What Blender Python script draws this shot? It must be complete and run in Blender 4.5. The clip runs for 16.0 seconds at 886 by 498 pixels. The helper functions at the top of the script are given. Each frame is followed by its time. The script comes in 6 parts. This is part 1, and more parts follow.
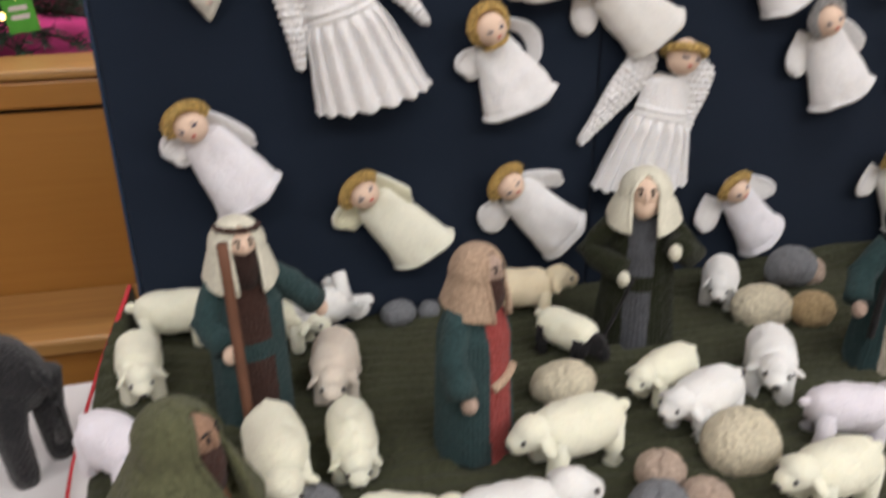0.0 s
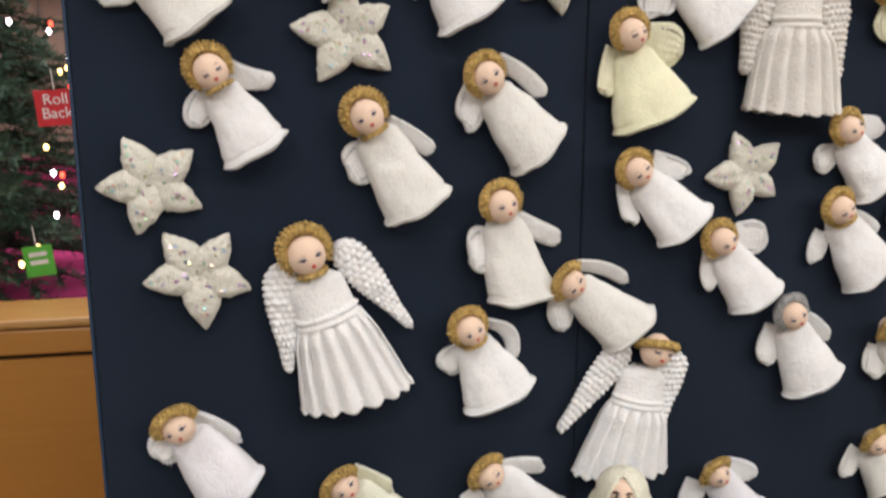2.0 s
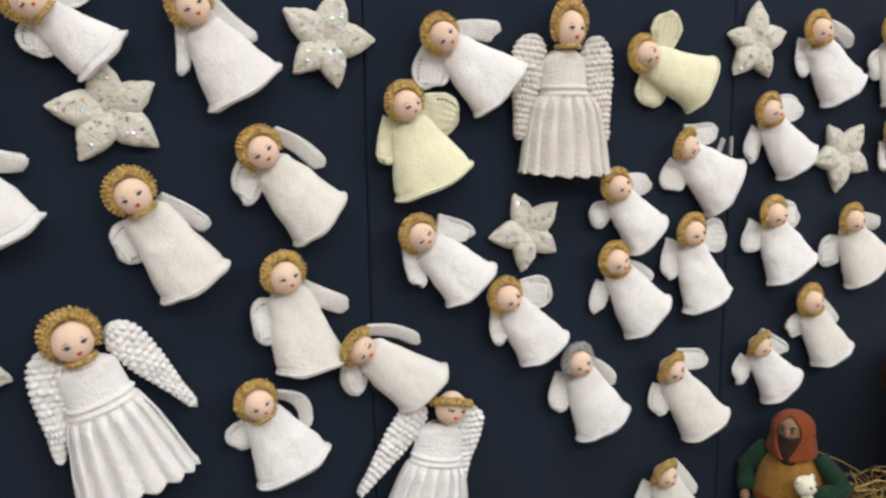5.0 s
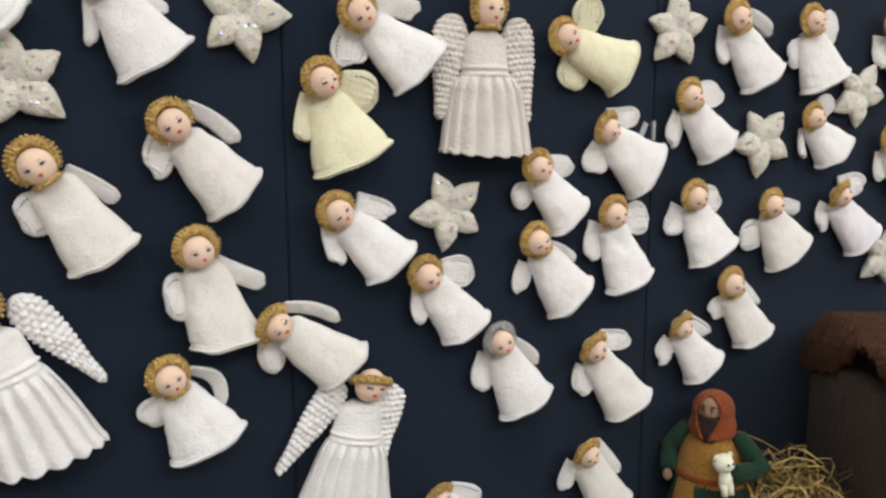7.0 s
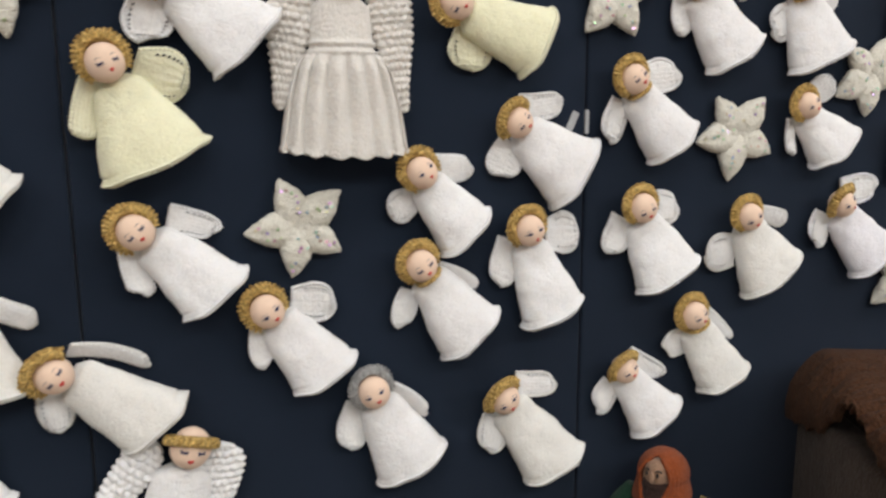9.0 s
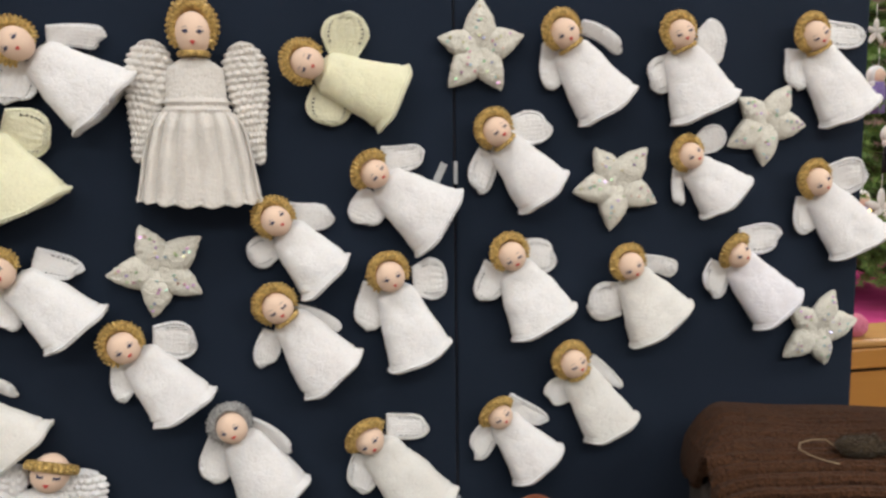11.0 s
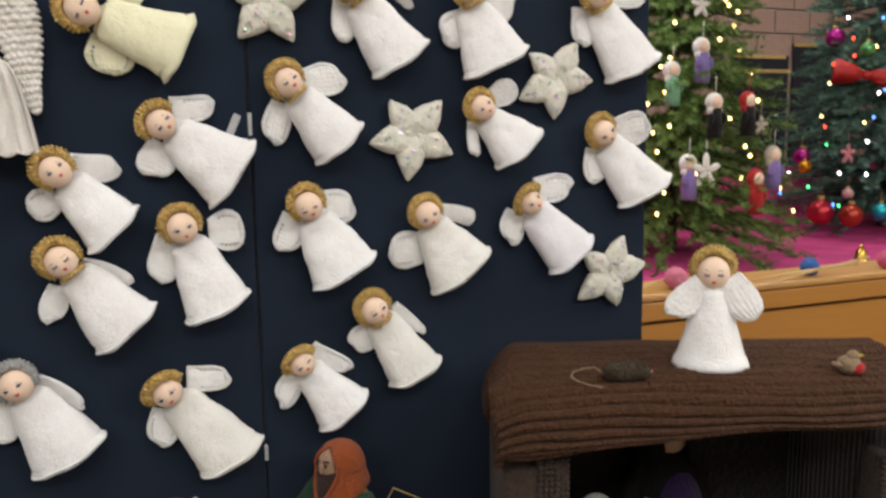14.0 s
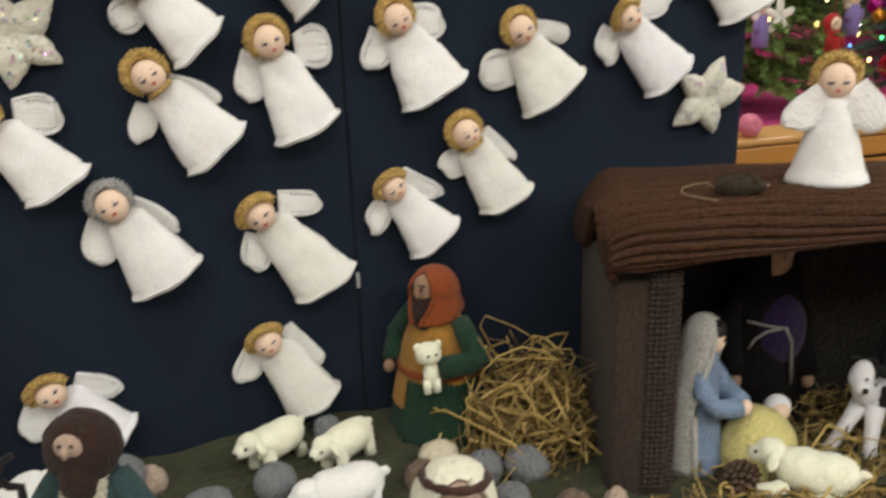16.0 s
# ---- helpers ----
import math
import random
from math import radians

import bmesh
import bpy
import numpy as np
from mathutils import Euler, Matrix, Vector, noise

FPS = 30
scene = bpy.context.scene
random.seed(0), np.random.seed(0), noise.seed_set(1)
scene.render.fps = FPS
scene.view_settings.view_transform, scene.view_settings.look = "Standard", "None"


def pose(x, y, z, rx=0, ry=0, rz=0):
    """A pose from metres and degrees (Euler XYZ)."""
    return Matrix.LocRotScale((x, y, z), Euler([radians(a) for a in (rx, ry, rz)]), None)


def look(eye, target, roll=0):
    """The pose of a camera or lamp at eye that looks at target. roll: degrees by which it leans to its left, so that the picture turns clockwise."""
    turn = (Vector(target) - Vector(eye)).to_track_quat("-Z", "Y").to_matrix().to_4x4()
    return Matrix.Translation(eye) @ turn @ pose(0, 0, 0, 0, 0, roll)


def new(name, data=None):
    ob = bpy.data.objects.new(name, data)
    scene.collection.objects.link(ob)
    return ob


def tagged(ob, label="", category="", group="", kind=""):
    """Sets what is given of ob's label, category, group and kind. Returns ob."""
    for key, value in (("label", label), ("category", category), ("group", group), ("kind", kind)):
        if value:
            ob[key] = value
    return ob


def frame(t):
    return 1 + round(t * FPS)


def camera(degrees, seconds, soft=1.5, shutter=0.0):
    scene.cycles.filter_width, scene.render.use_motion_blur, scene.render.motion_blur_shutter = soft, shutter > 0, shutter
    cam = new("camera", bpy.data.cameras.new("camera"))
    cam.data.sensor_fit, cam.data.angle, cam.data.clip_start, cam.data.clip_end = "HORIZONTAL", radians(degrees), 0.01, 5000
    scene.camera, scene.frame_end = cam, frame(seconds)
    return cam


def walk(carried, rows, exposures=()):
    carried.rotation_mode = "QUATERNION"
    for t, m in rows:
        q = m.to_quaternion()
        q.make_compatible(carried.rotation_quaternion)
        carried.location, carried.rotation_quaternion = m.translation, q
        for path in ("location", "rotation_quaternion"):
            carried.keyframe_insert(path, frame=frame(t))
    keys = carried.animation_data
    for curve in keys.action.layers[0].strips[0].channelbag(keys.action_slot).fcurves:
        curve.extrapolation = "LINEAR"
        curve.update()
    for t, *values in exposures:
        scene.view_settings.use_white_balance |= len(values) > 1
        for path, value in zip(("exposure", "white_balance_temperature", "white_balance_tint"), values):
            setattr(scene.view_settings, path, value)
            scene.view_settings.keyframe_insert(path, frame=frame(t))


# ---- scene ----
cam = camera(57.7, 16.0, soft=2.5, shutter=0.6)
PATH = [
    (0, (-1.053, -0.943, 1.299), (-0.598, 0.818, 0.466), -0.8),
    (0.5, (-1.024, -0.945, 1.348), (-0.5, 0.849, 0.636), -0.0),
    (1, (-1.013, -0.945, 1.379), (-0.511, 0.899, 0.787), 0.0),
    (1.5, (-1.021, -0.949, 1.409), (-0.539, 0.933, 0.934), 0.2),
    (2, (-1.022, -0.95, 1.432), (-0.545, 0.953, 1.043), -0.0),
    (2.5, (-1.026, -0.951, 1.447), (-0.53, 0.966, 1.165), 0.1),
    (3, (-1.012, -0.958, 1.474), (-0.474, 0.958, 1.27), 0.0),
    (3.5, (-0.985, -0.965, 1.485), (-0.373, 0.924, 1.248), 0.0),
    (4, (-0.963, -0.972, 1.484), (-0.266, 0.882, 1.207), -0.9),
    (4.5, (-0.946, -0.981, 1.478), (-0.191, 0.848, 1.182), -1.1),
    (5, (-0.927, -0.984, 1.479), (-0.134, 0.825, 1.162), -0.8),
    (7.5, (-0.837, -1.02, 1.444), (0.043, 0.746, 1.121), -0.1),
    (8, (-0.747, -0.968, 1.442), (0.101, 0.804, 1.065), -0.0),
    (8.5, (-0.638, -0.895, 1.446), (0.158, 0.901, 1.071), 0.6),
    (9, (-0.55, -0.888, 1.46), (0.179, 0.938, 1.096), -0.3),
    (11.5, (-0.247, -1.036, 1.461), (0.249, 0.887, 1.229), -0.5),
    (12, (-0.221, -1.037, 1.457), (0.316, 0.874, 1.213), -0.5),
    (12.5, (-0.215, -1.047, 1.457), (0.356, 0.854, 1.212), -0.3),
    (13, (-0.206, -1.059, 1.448), (0.437, 0.818, 1.198), -0.3),
    (13.5, (-0.197, -1.07, 1.434), (0.511, 0.78, 1.159), -0.4),
    (14, (-0.187, -1.085, 1.424), (0.586, 0.735, 1.125), -0.9),
    (14.5, (-0.198, -1.085, 1.399), (0.6, 0.709, 1.021), -1.6),
    (15, (-0.217, -1.074, 1.384), (0.55, 0.718, 0.937), -1.5),
    (15.5, (-0.224, -1.057, 1.362), (0.492, 0.738, 0.847), -1.8),
    (16, (-0.255, -1.031, 1.341), (0.411, 0.762, 0.756), -2.1),
]
LIGHT = [
    (0, -0.15, 6500, 14), (0.6, -0.09, 6620, 13), (1.2, -0.06, 6650, 13), (2.5, -0.01, 6500, 11), (5, -0.01, 6430, 10), (9, -0.11, 6430, 10), (12.5, -0.10, 6550, 10), (14, -0.11, 6600, 9), (16, -0.10, 6850, 6),
]
walk(cam, [(t, look(eye, target, roll)) for t, eye, target, roll in PATH], LIGHT)

# ---- world and lamps ----
world = bpy.data.worlds.new("hall_air")
scene.world = world
world.use_nodes = True
world.node_tree.nodes["Background"].inputs[0].default_value = (0.75, 0.78, 0.85, 1)
world.node_tree.nodes["Background"].inputs[1].default_value = 0.25


def ceiling_lamp(x, y, sx, sy, watts, tint):
    data = bpy.data.lights.new("ceiling_lamp", "AREA")
    data.shape, data.size, data.size_y, data.energy, data.color = "RECTANGLE", sx, sy, watts, tint
    ob = new("ceiling_lamp", data)
    ob.matrix_basis = pose(x, y, 3.12)
    return ob


for lx in (-2.2, -0.3, 1.6, 3.4):
    for ly, watts in ((-2.9, 46), (-1.0, 15)):
        ceiling_lamp(lx, ly, 1.3, 0.6, watts, (0.975, 0.985, 0.97))
for lx in (-1.5, 1.2, 3.4):
    ceiling_lamp(lx, 1.6, 1.3, 0.4, 34, (1.0, 0.98, 0.94))


# ---- materials ----
def material(name):
    m = bpy.data.materials.new(name)
    m.use_nodes = True
    t = m.node_tree
    return m, t, t.nodes, t.links, t.nodes["Principled BSDF"]


def mapped(t, scale, coord="Object"):
    tc = t.nodes.new("ShaderNodeTexCoord")
    mp = t.nodes.new("ShaderNodeMapping")
    mp.inputs["Scale"].default_value = scale
    t.links.new(tc.outputs[coord], mp.inputs["Vector"])
    return mp.outputs[0]


def mix_colour(t, fac, a, b):
    mx = t.nodes.new("ShaderNodeMix")
    mx.data_type = "RGBA"
    t.links.new(fac, mx.inputs[0])
    for sock, v in ((mx.inputs[6], a), (mx.inputs[7], b)):
        if isinstance(v, tuple):
            sock.default_value = (*v, 1)
        else:
            t.links.new(v, sock)
    return mx.outputs[2]


def noise_fac(t, vec, scale, detail=4.0, lo=0.35, hi=0.65):
    n = t.nodes.new("ShaderNodeTexNoise")
    n.inputs["Scale"].default_value, n.inputs["Detail"].default_value = scale, detail
    t.links.new(vec, n.inputs["Vector"])
    r = t.nodes.new("ShaderNodeMapRange")
    r.inputs[1].default_value, r.inputs[2].default_value = lo, hi
    t.links.new(n.outputs["Fac"], r.inputs[0])
    return r.outputs[0]


def add_bump(t, bsdf, height, strength, distance, under=None):
    b = t.nodes.new("ShaderNodeBump")
    b.inputs["Strength"].default_value, b.inputs["Distance"].default_value = strength, distance
    t.links.new(height, b.inputs["Height"])
    if under:
        t.links.new(under, b.inputs["Normal"])
    t.links.new(b.outputs[0], bsdf.inputs["Normal"])
    return b.outputs[0]


def tint(c, k):
    return tuple(min(1, v * k) for v in c)


def wool(name, colour, stitch=330.0, relief=0.6, sheen=0.12, shade=0.8, fuzz=0.5, pit_shade=0.72, lumps=0.35, soft=0.0, rib=0.25):
    """Knitted yarn: small stitches with shade painted between them, soft fuzz and slightly uneven colour."""
    m, t, n, l, b = material(name)
    vec = mapped(t, (1, 1, 0.72))
    vo = n.new("ShaderNodeTexVoronoi")
    vo.inputs["Scale"].default_value = stitch
    l.new(vec, vo.inputs["Vector"])
    broad = noise_fac(t, vec, 28, 5)
    fine = noise_fac(t, vec, 900, 2, 0.2, 0.8)
    c1 = mix_colour(t, broad, tint(colour, shade), colour)
    c1 = mix_colour(t, noise_fac(t, vec, 300, 3, 0.3, 0.7), mix_colour(t, broad, tint(colour, shade * 0.93), tint(colour, shade)), c1)
    # colour darkens into the stitch gaps, a painted shade on top of the bump
    c2 = mix_colour(t, vo.outputs["Distance"], c1, tint(colour, shade * pit_shade))
    l.new(c2, b.inputs["Base Color"])
    b.inputs["Roughness"].default_value = 0.95
    b.inputs["Specular IOR Level"].default_value = 0.15
    b.inputs["Sheen Weight"].default_value = sheen
    b.inputs["Sheen Roughness"].default_value = 0.6
    if soft:
        b.inputs["Subsurface Weight"].default_value = soft
        b.inputs["Subsurface Radius"].default_value = (1.0, 0.9, 0.8)
        b.inputs["Subsurface Scale"].default_value = 0.004
    inv = n.new("ShaderNodeMath")
    inv.operation = "SUBTRACT"
    inv.inputs[0].default_value = 1.0
    l.new(vo.outputs["Distance"], inv.inputs[1])
    nb = add_bump(t, b, inv.outputs[0], relief, 0.0016)
    wv = n.new("ShaderNodeTexWave")
    wv.inputs["Scale"].default_value, wv.inputs["Distortion"].default_value = 95, 2.5
    wv.inputs["Detail"].default_value, wv.inputs["Detail Scale"].default_value = 2, 3.0
    l.new(vec, wv.inputs["Vector"])
    nb = add_bump(t, b, wv.outputs["Fac"], rib, 0.0012, nb)
    nb = add_bump(t, b, noise_fac(t, vec, 330, 2, 0.3, 0.7), fuzz, 0.0012, nb)
    lump = noise_fac(t, vec, 60, 3)
    nb = add_bump(t, b, lump, lumps, 0.003, nb)
    add_bump(t, b, fine, fuzz, 0.0008, nb)
    return m


def plain(name, colour, rough=0.6, metal=0.0, vary=0.85, scale=40.0, relief=0.1, spec=0.4):
    m, t, n, l, b = material(name)
    vec = mapped(t, (1, 1, 1))
    l.new(mix_colour(t, noise_fac(t, vec, scale), tint(colour, vary), colour), b.inputs["Base Color"])
    b.inputs["Roughness"].default_value, b.inputs["Metallic"].default_value = rough, metal
    b.inputs["Specular IOR Level"].default_value = spec
    if relief:
        add_bump(t, b, noise_fac(t, vec, scale * 6, 3), relief, 0.001)
    return m


def glitter(name, colour, dark):
    """Metallic crochet thread: bright and dark specks."""
    m, t, n, l, b = material(name)
    vec = mapped(t, (1, 1, 1))
    vo = n.new("ShaderNodeTexVoronoi")
    vo.inputs["Scale"].default_value = 620
    l.new(vec, vo.inputs["Vector"])
    sp = n.new("ShaderNodeSeparateColor")
    l.new(vo.outputs["Color"], sp.inputs[0])
    l.new(mix_colour(t, sp.outputs[0], dark, colour), b.inputs["Base Color"])
    b.inputs["Metallic"].default_value, b.inputs["Roughness"].default_value = 0.45, 0.32
    add_bump(t, b, vo.outputs["Distance"], 1.0, 0.0016)
    return m


def wood(name, colour, dark, axis=0):
    m, t, n, l, b = material(name)
    sc = [14.0, 14.0, 14.0]
    sc[axis] = 0.8
    vec = mapped(t, tuple(sc))
    streak = noise_fac(t, vec, 5, 8, 0.3, 0.7)
    c = mix_colour(t, streak, dark, colour)
    broad = noise_fac(t, mapped(t, (1, 1, 1)), 1.6, 2)
    l.new(mix_colour(t, broad, c, mix_colour(t, streak, tint(dark, 0.9), tint(colour, 0.9))), b.inputs["Base Color"])
    b.inputs["Roughness"].default_value = 0.38
    add_bump(t, b, streak, 0.08, 0.001)
    return m


def felt(name, colour, grey=0.90, stitch=0.40, size=360.0):
    """Brushed white knitting: soft uneven tone, faint rows of stitches and short fuzz."""
    m, t, n, l, b = material(name)
    vec = mapped(t, (1, 1, 1))
    broad = noise_fac(t, vec, 26, 4, 0.3, 0.7)
    c = mix_colour(t, broad, (colour[0] * grey, colour[1] * grey * 0.995, colour[2] * grey * 0.985), colour)
    speck = noise_fac(t, vec, 420, 3, 0.25, 0.75)
    c = mix_colour(t, speck, mix_colour(t, broad, tint(colour, grey * 0.90), tint(colour, 0.91)), c)
    l.new(c, b.inputs["Base Color"])
    b.inputs["Roughness"].default_value = 0.95
    b.inputs["Specular IOR Level"].default_value = 0.12
    b.inputs["Sheen Weight"].default_value = 0.12
    b.inputs["Sheen Roughness"].default_value = 0.6
    b.inputs["Subsurface Weight"].default_value = 0.4
    b.inputs["Subsurface Radius"].default_value = (1.0, 0.9, 0.8)
    b.inputs["Subsurface Scale"].default_value = 0.004
    vo = n.new("ShaderNodeTexVoronoi")
    vo.inputs["Scale"].default_value = size
    l.new(mapped(t, (1, 1, 0.75)), vo.inputs["Vector"])
    nb = add_bump(t, b, vo.outputs["Distance"], stitch, 0.0012)
    nb = add_bump(t, b, noise_fac(t, vec, 45, 3), 0.14, 0.003, nb)
    nb = add_bump(t, b, noise_fac(t, vec, 190, 3, 0.2, 0.8), 0.26, 0.0016, nb)
    add_bump(t, b, noise_fac(t, vec, 900, 2, 0.2, 0.8), 0.3, 0.0007, nb)
    return m


WHITES = [
    felt("white_wool", (0.87, 0.855, 0.855)),
    felt("ivory_wool", (0.83, 0.81, 0.77)),
    felt("snow_wool", (0.895, 0.885, 0.885)),
    felt("lilac_white_wool", (0.87, 0.85, 0.89)),
]
LEMON = felt("lemon_wool", (0.88, 0.86, 0.62))
PALE_CREAM = felt("pale_cream_wool", (0.86, 0.85, 0.71))
WEB_WHITE = felt("thin_white_crochet", (0.84, 0.825, 0.815), 0.90, 0.5)
WEB_LEMON = felt("thin_lemon_crochet", (0.78, 0.755, 0.56), 0.90, 0.5)
RIB_WOOL = felt("ribbed_white_wool", (0.88, 0.87, 0.87), 0.92, 0.9, 270.0)
RIB_IVORY = felt("ribbed_ivory_wool", (0.77, 0.735, 0.69), 0.88, 0.9, 270.0)
STAR_WOOL = wool("star_wool", (0.77, 0.74, 0.65), 360, 0.45, 0.12, 0.92, 0.5, 0.86, 0.45, 0.2)
SKIN = wool("face_wool", (0.83, 0.615, 0.475), 700, 0.05, 0.1, 0.95, 0.08, 0.97, 0.10, rib=0.02)
GOLD = glitter("gold_thread", (0.92, 0.66, 0.24), (0.27, 0.155, 0.04))
SILVER = glitter("silver_thread", (0.62, 0.62, 0.61), (0.22, 0.22, 0.22))
EYE_BLUE = plain("blue_stitch", (0.035, 0.042, 0.10), 0.8, relief=0)
EYE_DARK = plain("dark_stitch", (0.015, 0.012, 0.012), 0.5, relief=0)
LIP = plain("red_stitch", (0.62, 0.085, 0.075), 0.8, relief=0)


def board_cloth():
    m, t, n, l, b = material("navy_loop_cloth")
    vec = mapped(t, (1, 1, 1))
    c = mix_colour(t, noise_fac(t, vec, 5, 5), (0.0072, 0.0115, 0.022), (0.0118, 0.0184, 0.034))
    c = mix_colour(t, noise_fac(t, vec, 1400, 2, 0.3, 0.75), c, (0.016, 0.024, 0.039))
    l.new(c, b.inputs["Base Color"])
    b.inputs["Roughness"].default_value = 0.95
    b.inputs["Specular IOR Level"].default_value = 0.1
    b.inputs["Sheen Weight"].default_value = 0.06
    add_bump(t, b, noise_fac(t, vec, 900, 3, 0.2, 0.8), 0.5, 0.0008)
    return m


NAVY = board_cloth()
TRIM_BLUE = plain("blue_edge_trim", (0.012, 0.035, 0.075), 0.5)
CLIP = plain("grey_clip", (0.42, 0.43, 0.44), 0.35)
SEQUIN = bpy.data.materials.new("iridescent_sequin")
SEQUIN.use_nodes = True
_b = SEQUIN.node_tree.nodes["Principled BSDF"]
_oi = SEQUIN.node_tree.nodes.new("ShaderNodeObjectInfo")
_hs = SEQUIN.node_tree.nodes.new("ShaderNodeCombineColor")
_hs.mode = "HSV"
_hs.inputs[1].default_value, _hs.inputs[2].default_value = 0.4, 0.6
SEQUIN.node_tree.links.new(_oi.outputs["Random"], _hs.inputs[0])
SEQUIN.node_tree.links.new(_hs.outputs[0], _b.inputs["Base Color"])
_b.inputs["Metallic"].default_value, _b.inputs["Roughness"].default_value = 0.7, 0.28


# ---- mesh helpers ----
def finish(bm, name, mats, smooth=True):
    me = bpy.data.meshes.new(name)
    bm.normal_update()
    bm.to_mesh(me)
    bm.free()
    for m in mats:
        me.materials.append(m)
    if smooth:
        me.polygons.foreach_set("use_smooth", [True] * len(me.polygons))
    return me


def thing(name, bm, mats, m, label, category, group="", kind="", smooth=True):
    ob = new(name, finish(bm, name, mats if isinstance(mats, (list, tuple)) else [mats], smooth))
    ob.matrix_basis = m
    return tagged(ob, label, category, group, kind)


def part(name, bm, mat, parent, label="", m=None, smooth=False):
    ob = new(name, finish(bm, name, [mat], smooth))
    ob.parent = parent
    if m is not None:
        ob.matrix_basis = m
    return tagged(ob, label)


def ball(bm, centre, radii, mat=0, turn=None, seg=14, rings=10, rough=0.0, seed=0.0, freq=40.0):
    """An ellipsoid, with lumps if rough is given."""
    if not isinstance(radii, (tuple, list)):
        radii = (radii,) * 3
    q = (turn or Matrix.Identity(3)).to_3x3()
    c = Vector(centre)
    rows = []
    for i in range(rings + 1):
        th = math.pi * i / rings
        row = []
        for k in range(seg if 0 < i < rings else 1):
            a = 2 * math.pi * k / seg
            p = Vector((math.sin(th) * math.cos(a) * radii[0], math.sin(th) * math.sin(a) * radii[1], math.cos(th) * radii[2]))
            if rough:
                p *= 1 + rough * noise.noise(p * freq + Vector((seed, seed * 1.7, 3.1)))
            row.append(bm.verts.new(c + q @ p))
        rows.append(row)
    for i in range(rings):
        up, low = rows[i], rows[i + 1]
        for k in range(seg):
            j = (k + 1) % seg
            if i == 0:
                f = (up[0], low[k], low[j])
            elif i == rings - 1:
                f = (up[k], low[0], up[j])
            else:
                f = (up[k], low[k], low[j], up[j])
            bm.faces.new(f).material_index = mat
    return [v for row in rows for v in row]


def loft(bm, loops, mat=0, close_ends=(True, True), closed=True):
    """Skin through loops of points, each loop the same length."""
    rows = [[bm.verts.new(p) for p in lp] for lp in loops]
    n = len(rows[0])
    for a, b in zip(rows, rows[1:]):
        for i in range(n if closed else n - 1):
            j = (i + 1) % n
            bm.faces.new((a[i], a[j], b[j], b[i])).material_index = mat
    for flag, row in ((close_ends[0], rows[0][::-1]), (close_ends[1], rows[-1])):
        if flag:
            bm.faces.new(row).material_index = mat
    return rows


def tube(bm, points, radius, mat=0, seg=8):
    """A round tube along points; radius a number or one for each point."""
    pts = [Vector(p) for p in points]
    rad = radius if isinstance(radius, (list, tuple)) else [radius] * len(pts)
    loops = []
    for i, p in enumerate(pts):
        d = (pts[min(i + 1, len(pts) - 1)] - pts[max(i - 1, 0)]).normalized()
        side = d.cross(Vector((0, 0, 1)))
        if side.length < 0.1:
            side = d.cross(Vector((1, 0, 0)))
        side.normalize()
        up = side.cross(d)
        loops.append([p + rad[i] * (math.cos(a) * side + math.sin(a) * up) for a in (2 * math.pi * k / seg for k in range(seg))])
    loft(bm, loops, mat)


def box(bm, lo, hi, mat=0, bevel=0.0):
    got = bmesh.ops.create_cube(bm, size=1.0)["verts"]
    lo, hi = Vector(lo), Vector(hi)
    for v in got:
        v.co = Vector([lo[i] + (v.co[i] + 0.5) * (hi[i] - lo[i]) for i in range(3)])
    faces = {f for v in got for f in v.link_faces}
    for f in faces:
        f.material_index = mat
    if bevel:
        edges = list({e for f in faces for e in f.edges})
        for f in bmesh.ops.bevel(bm, geom=edges, offset=bevel, segments=2, affect="EDGES", profile=0.5)["faces"]:
            f.material_index = mat


def fuzz(bm, count, length, slots, seed, thin=0.00022):
    """Short loose fibres standing off the knitting, on faces of the given material slots."""
    rng = random.Random(seed)
    bm.normal_update()
    faces = [f for f in bm.faces if f.material_index in slots]
    areas = [f.calc_area() for f in faces]
    for f in rng.choices(faces, areas, k=count):
        a, b, c = (v.co for v in f.verts[:3])
        u, v = rng.random(), rng.random()
        if len(f.verts) == 4:
            d = f.verts[3].co
            o = a.lerp(b, u).lerp(d.lerp(c, u), v)
        else:
            u, v = (u, v) if u + v < 1 else (1 - u, 1 - v)
            o = a + (b - a) * u + (c - a) * v
        way = (f.normal * 0.7 + Vector((rng.gauss(0, 0.5), rng.gauss(0, 0.5), rng.gauss(0, 0.5)))).normalized()
        side = way.cross(Vector((rng.random(), rng.random(), rng.random() - 0.5))).normalized() * thin
        e = o + way * length * rng.uniform(0.4, 1.3)
        bm.faces.new((bm.verts.new(o - side), bm.verts.new(o + side), bm.verts.new(e))).material_index = f.material_index


# ---- the display board ----
FOLD_L, FOLD_R, TOP = math.atan2(0.045, 0.585), math.atan2(0.024, 0.619), 1.65
PANELS = {
    "L": Matrix.Translation((-0.6, 0, 0)) @ Matrix.Rotation(FOLD_L, 4, "Z"),
    "M": Matrix.Translation((-0.6, 0, 0)),
    "R": Matrix.Rotation(-FOLD_R, 4, "Z"),
}


def on_board(panel, u, v, tilt=0.0, off=0.0):
    """A pose on a panel's face: x along the panel, y into the board, z up, then leaned by tilt degrees (feet to the right)."""
    return PANELS[panel] @ Matrix.Translation((u, -off, v)) @ Matrix.Rotation(-radians(tilt), 4, "Y")


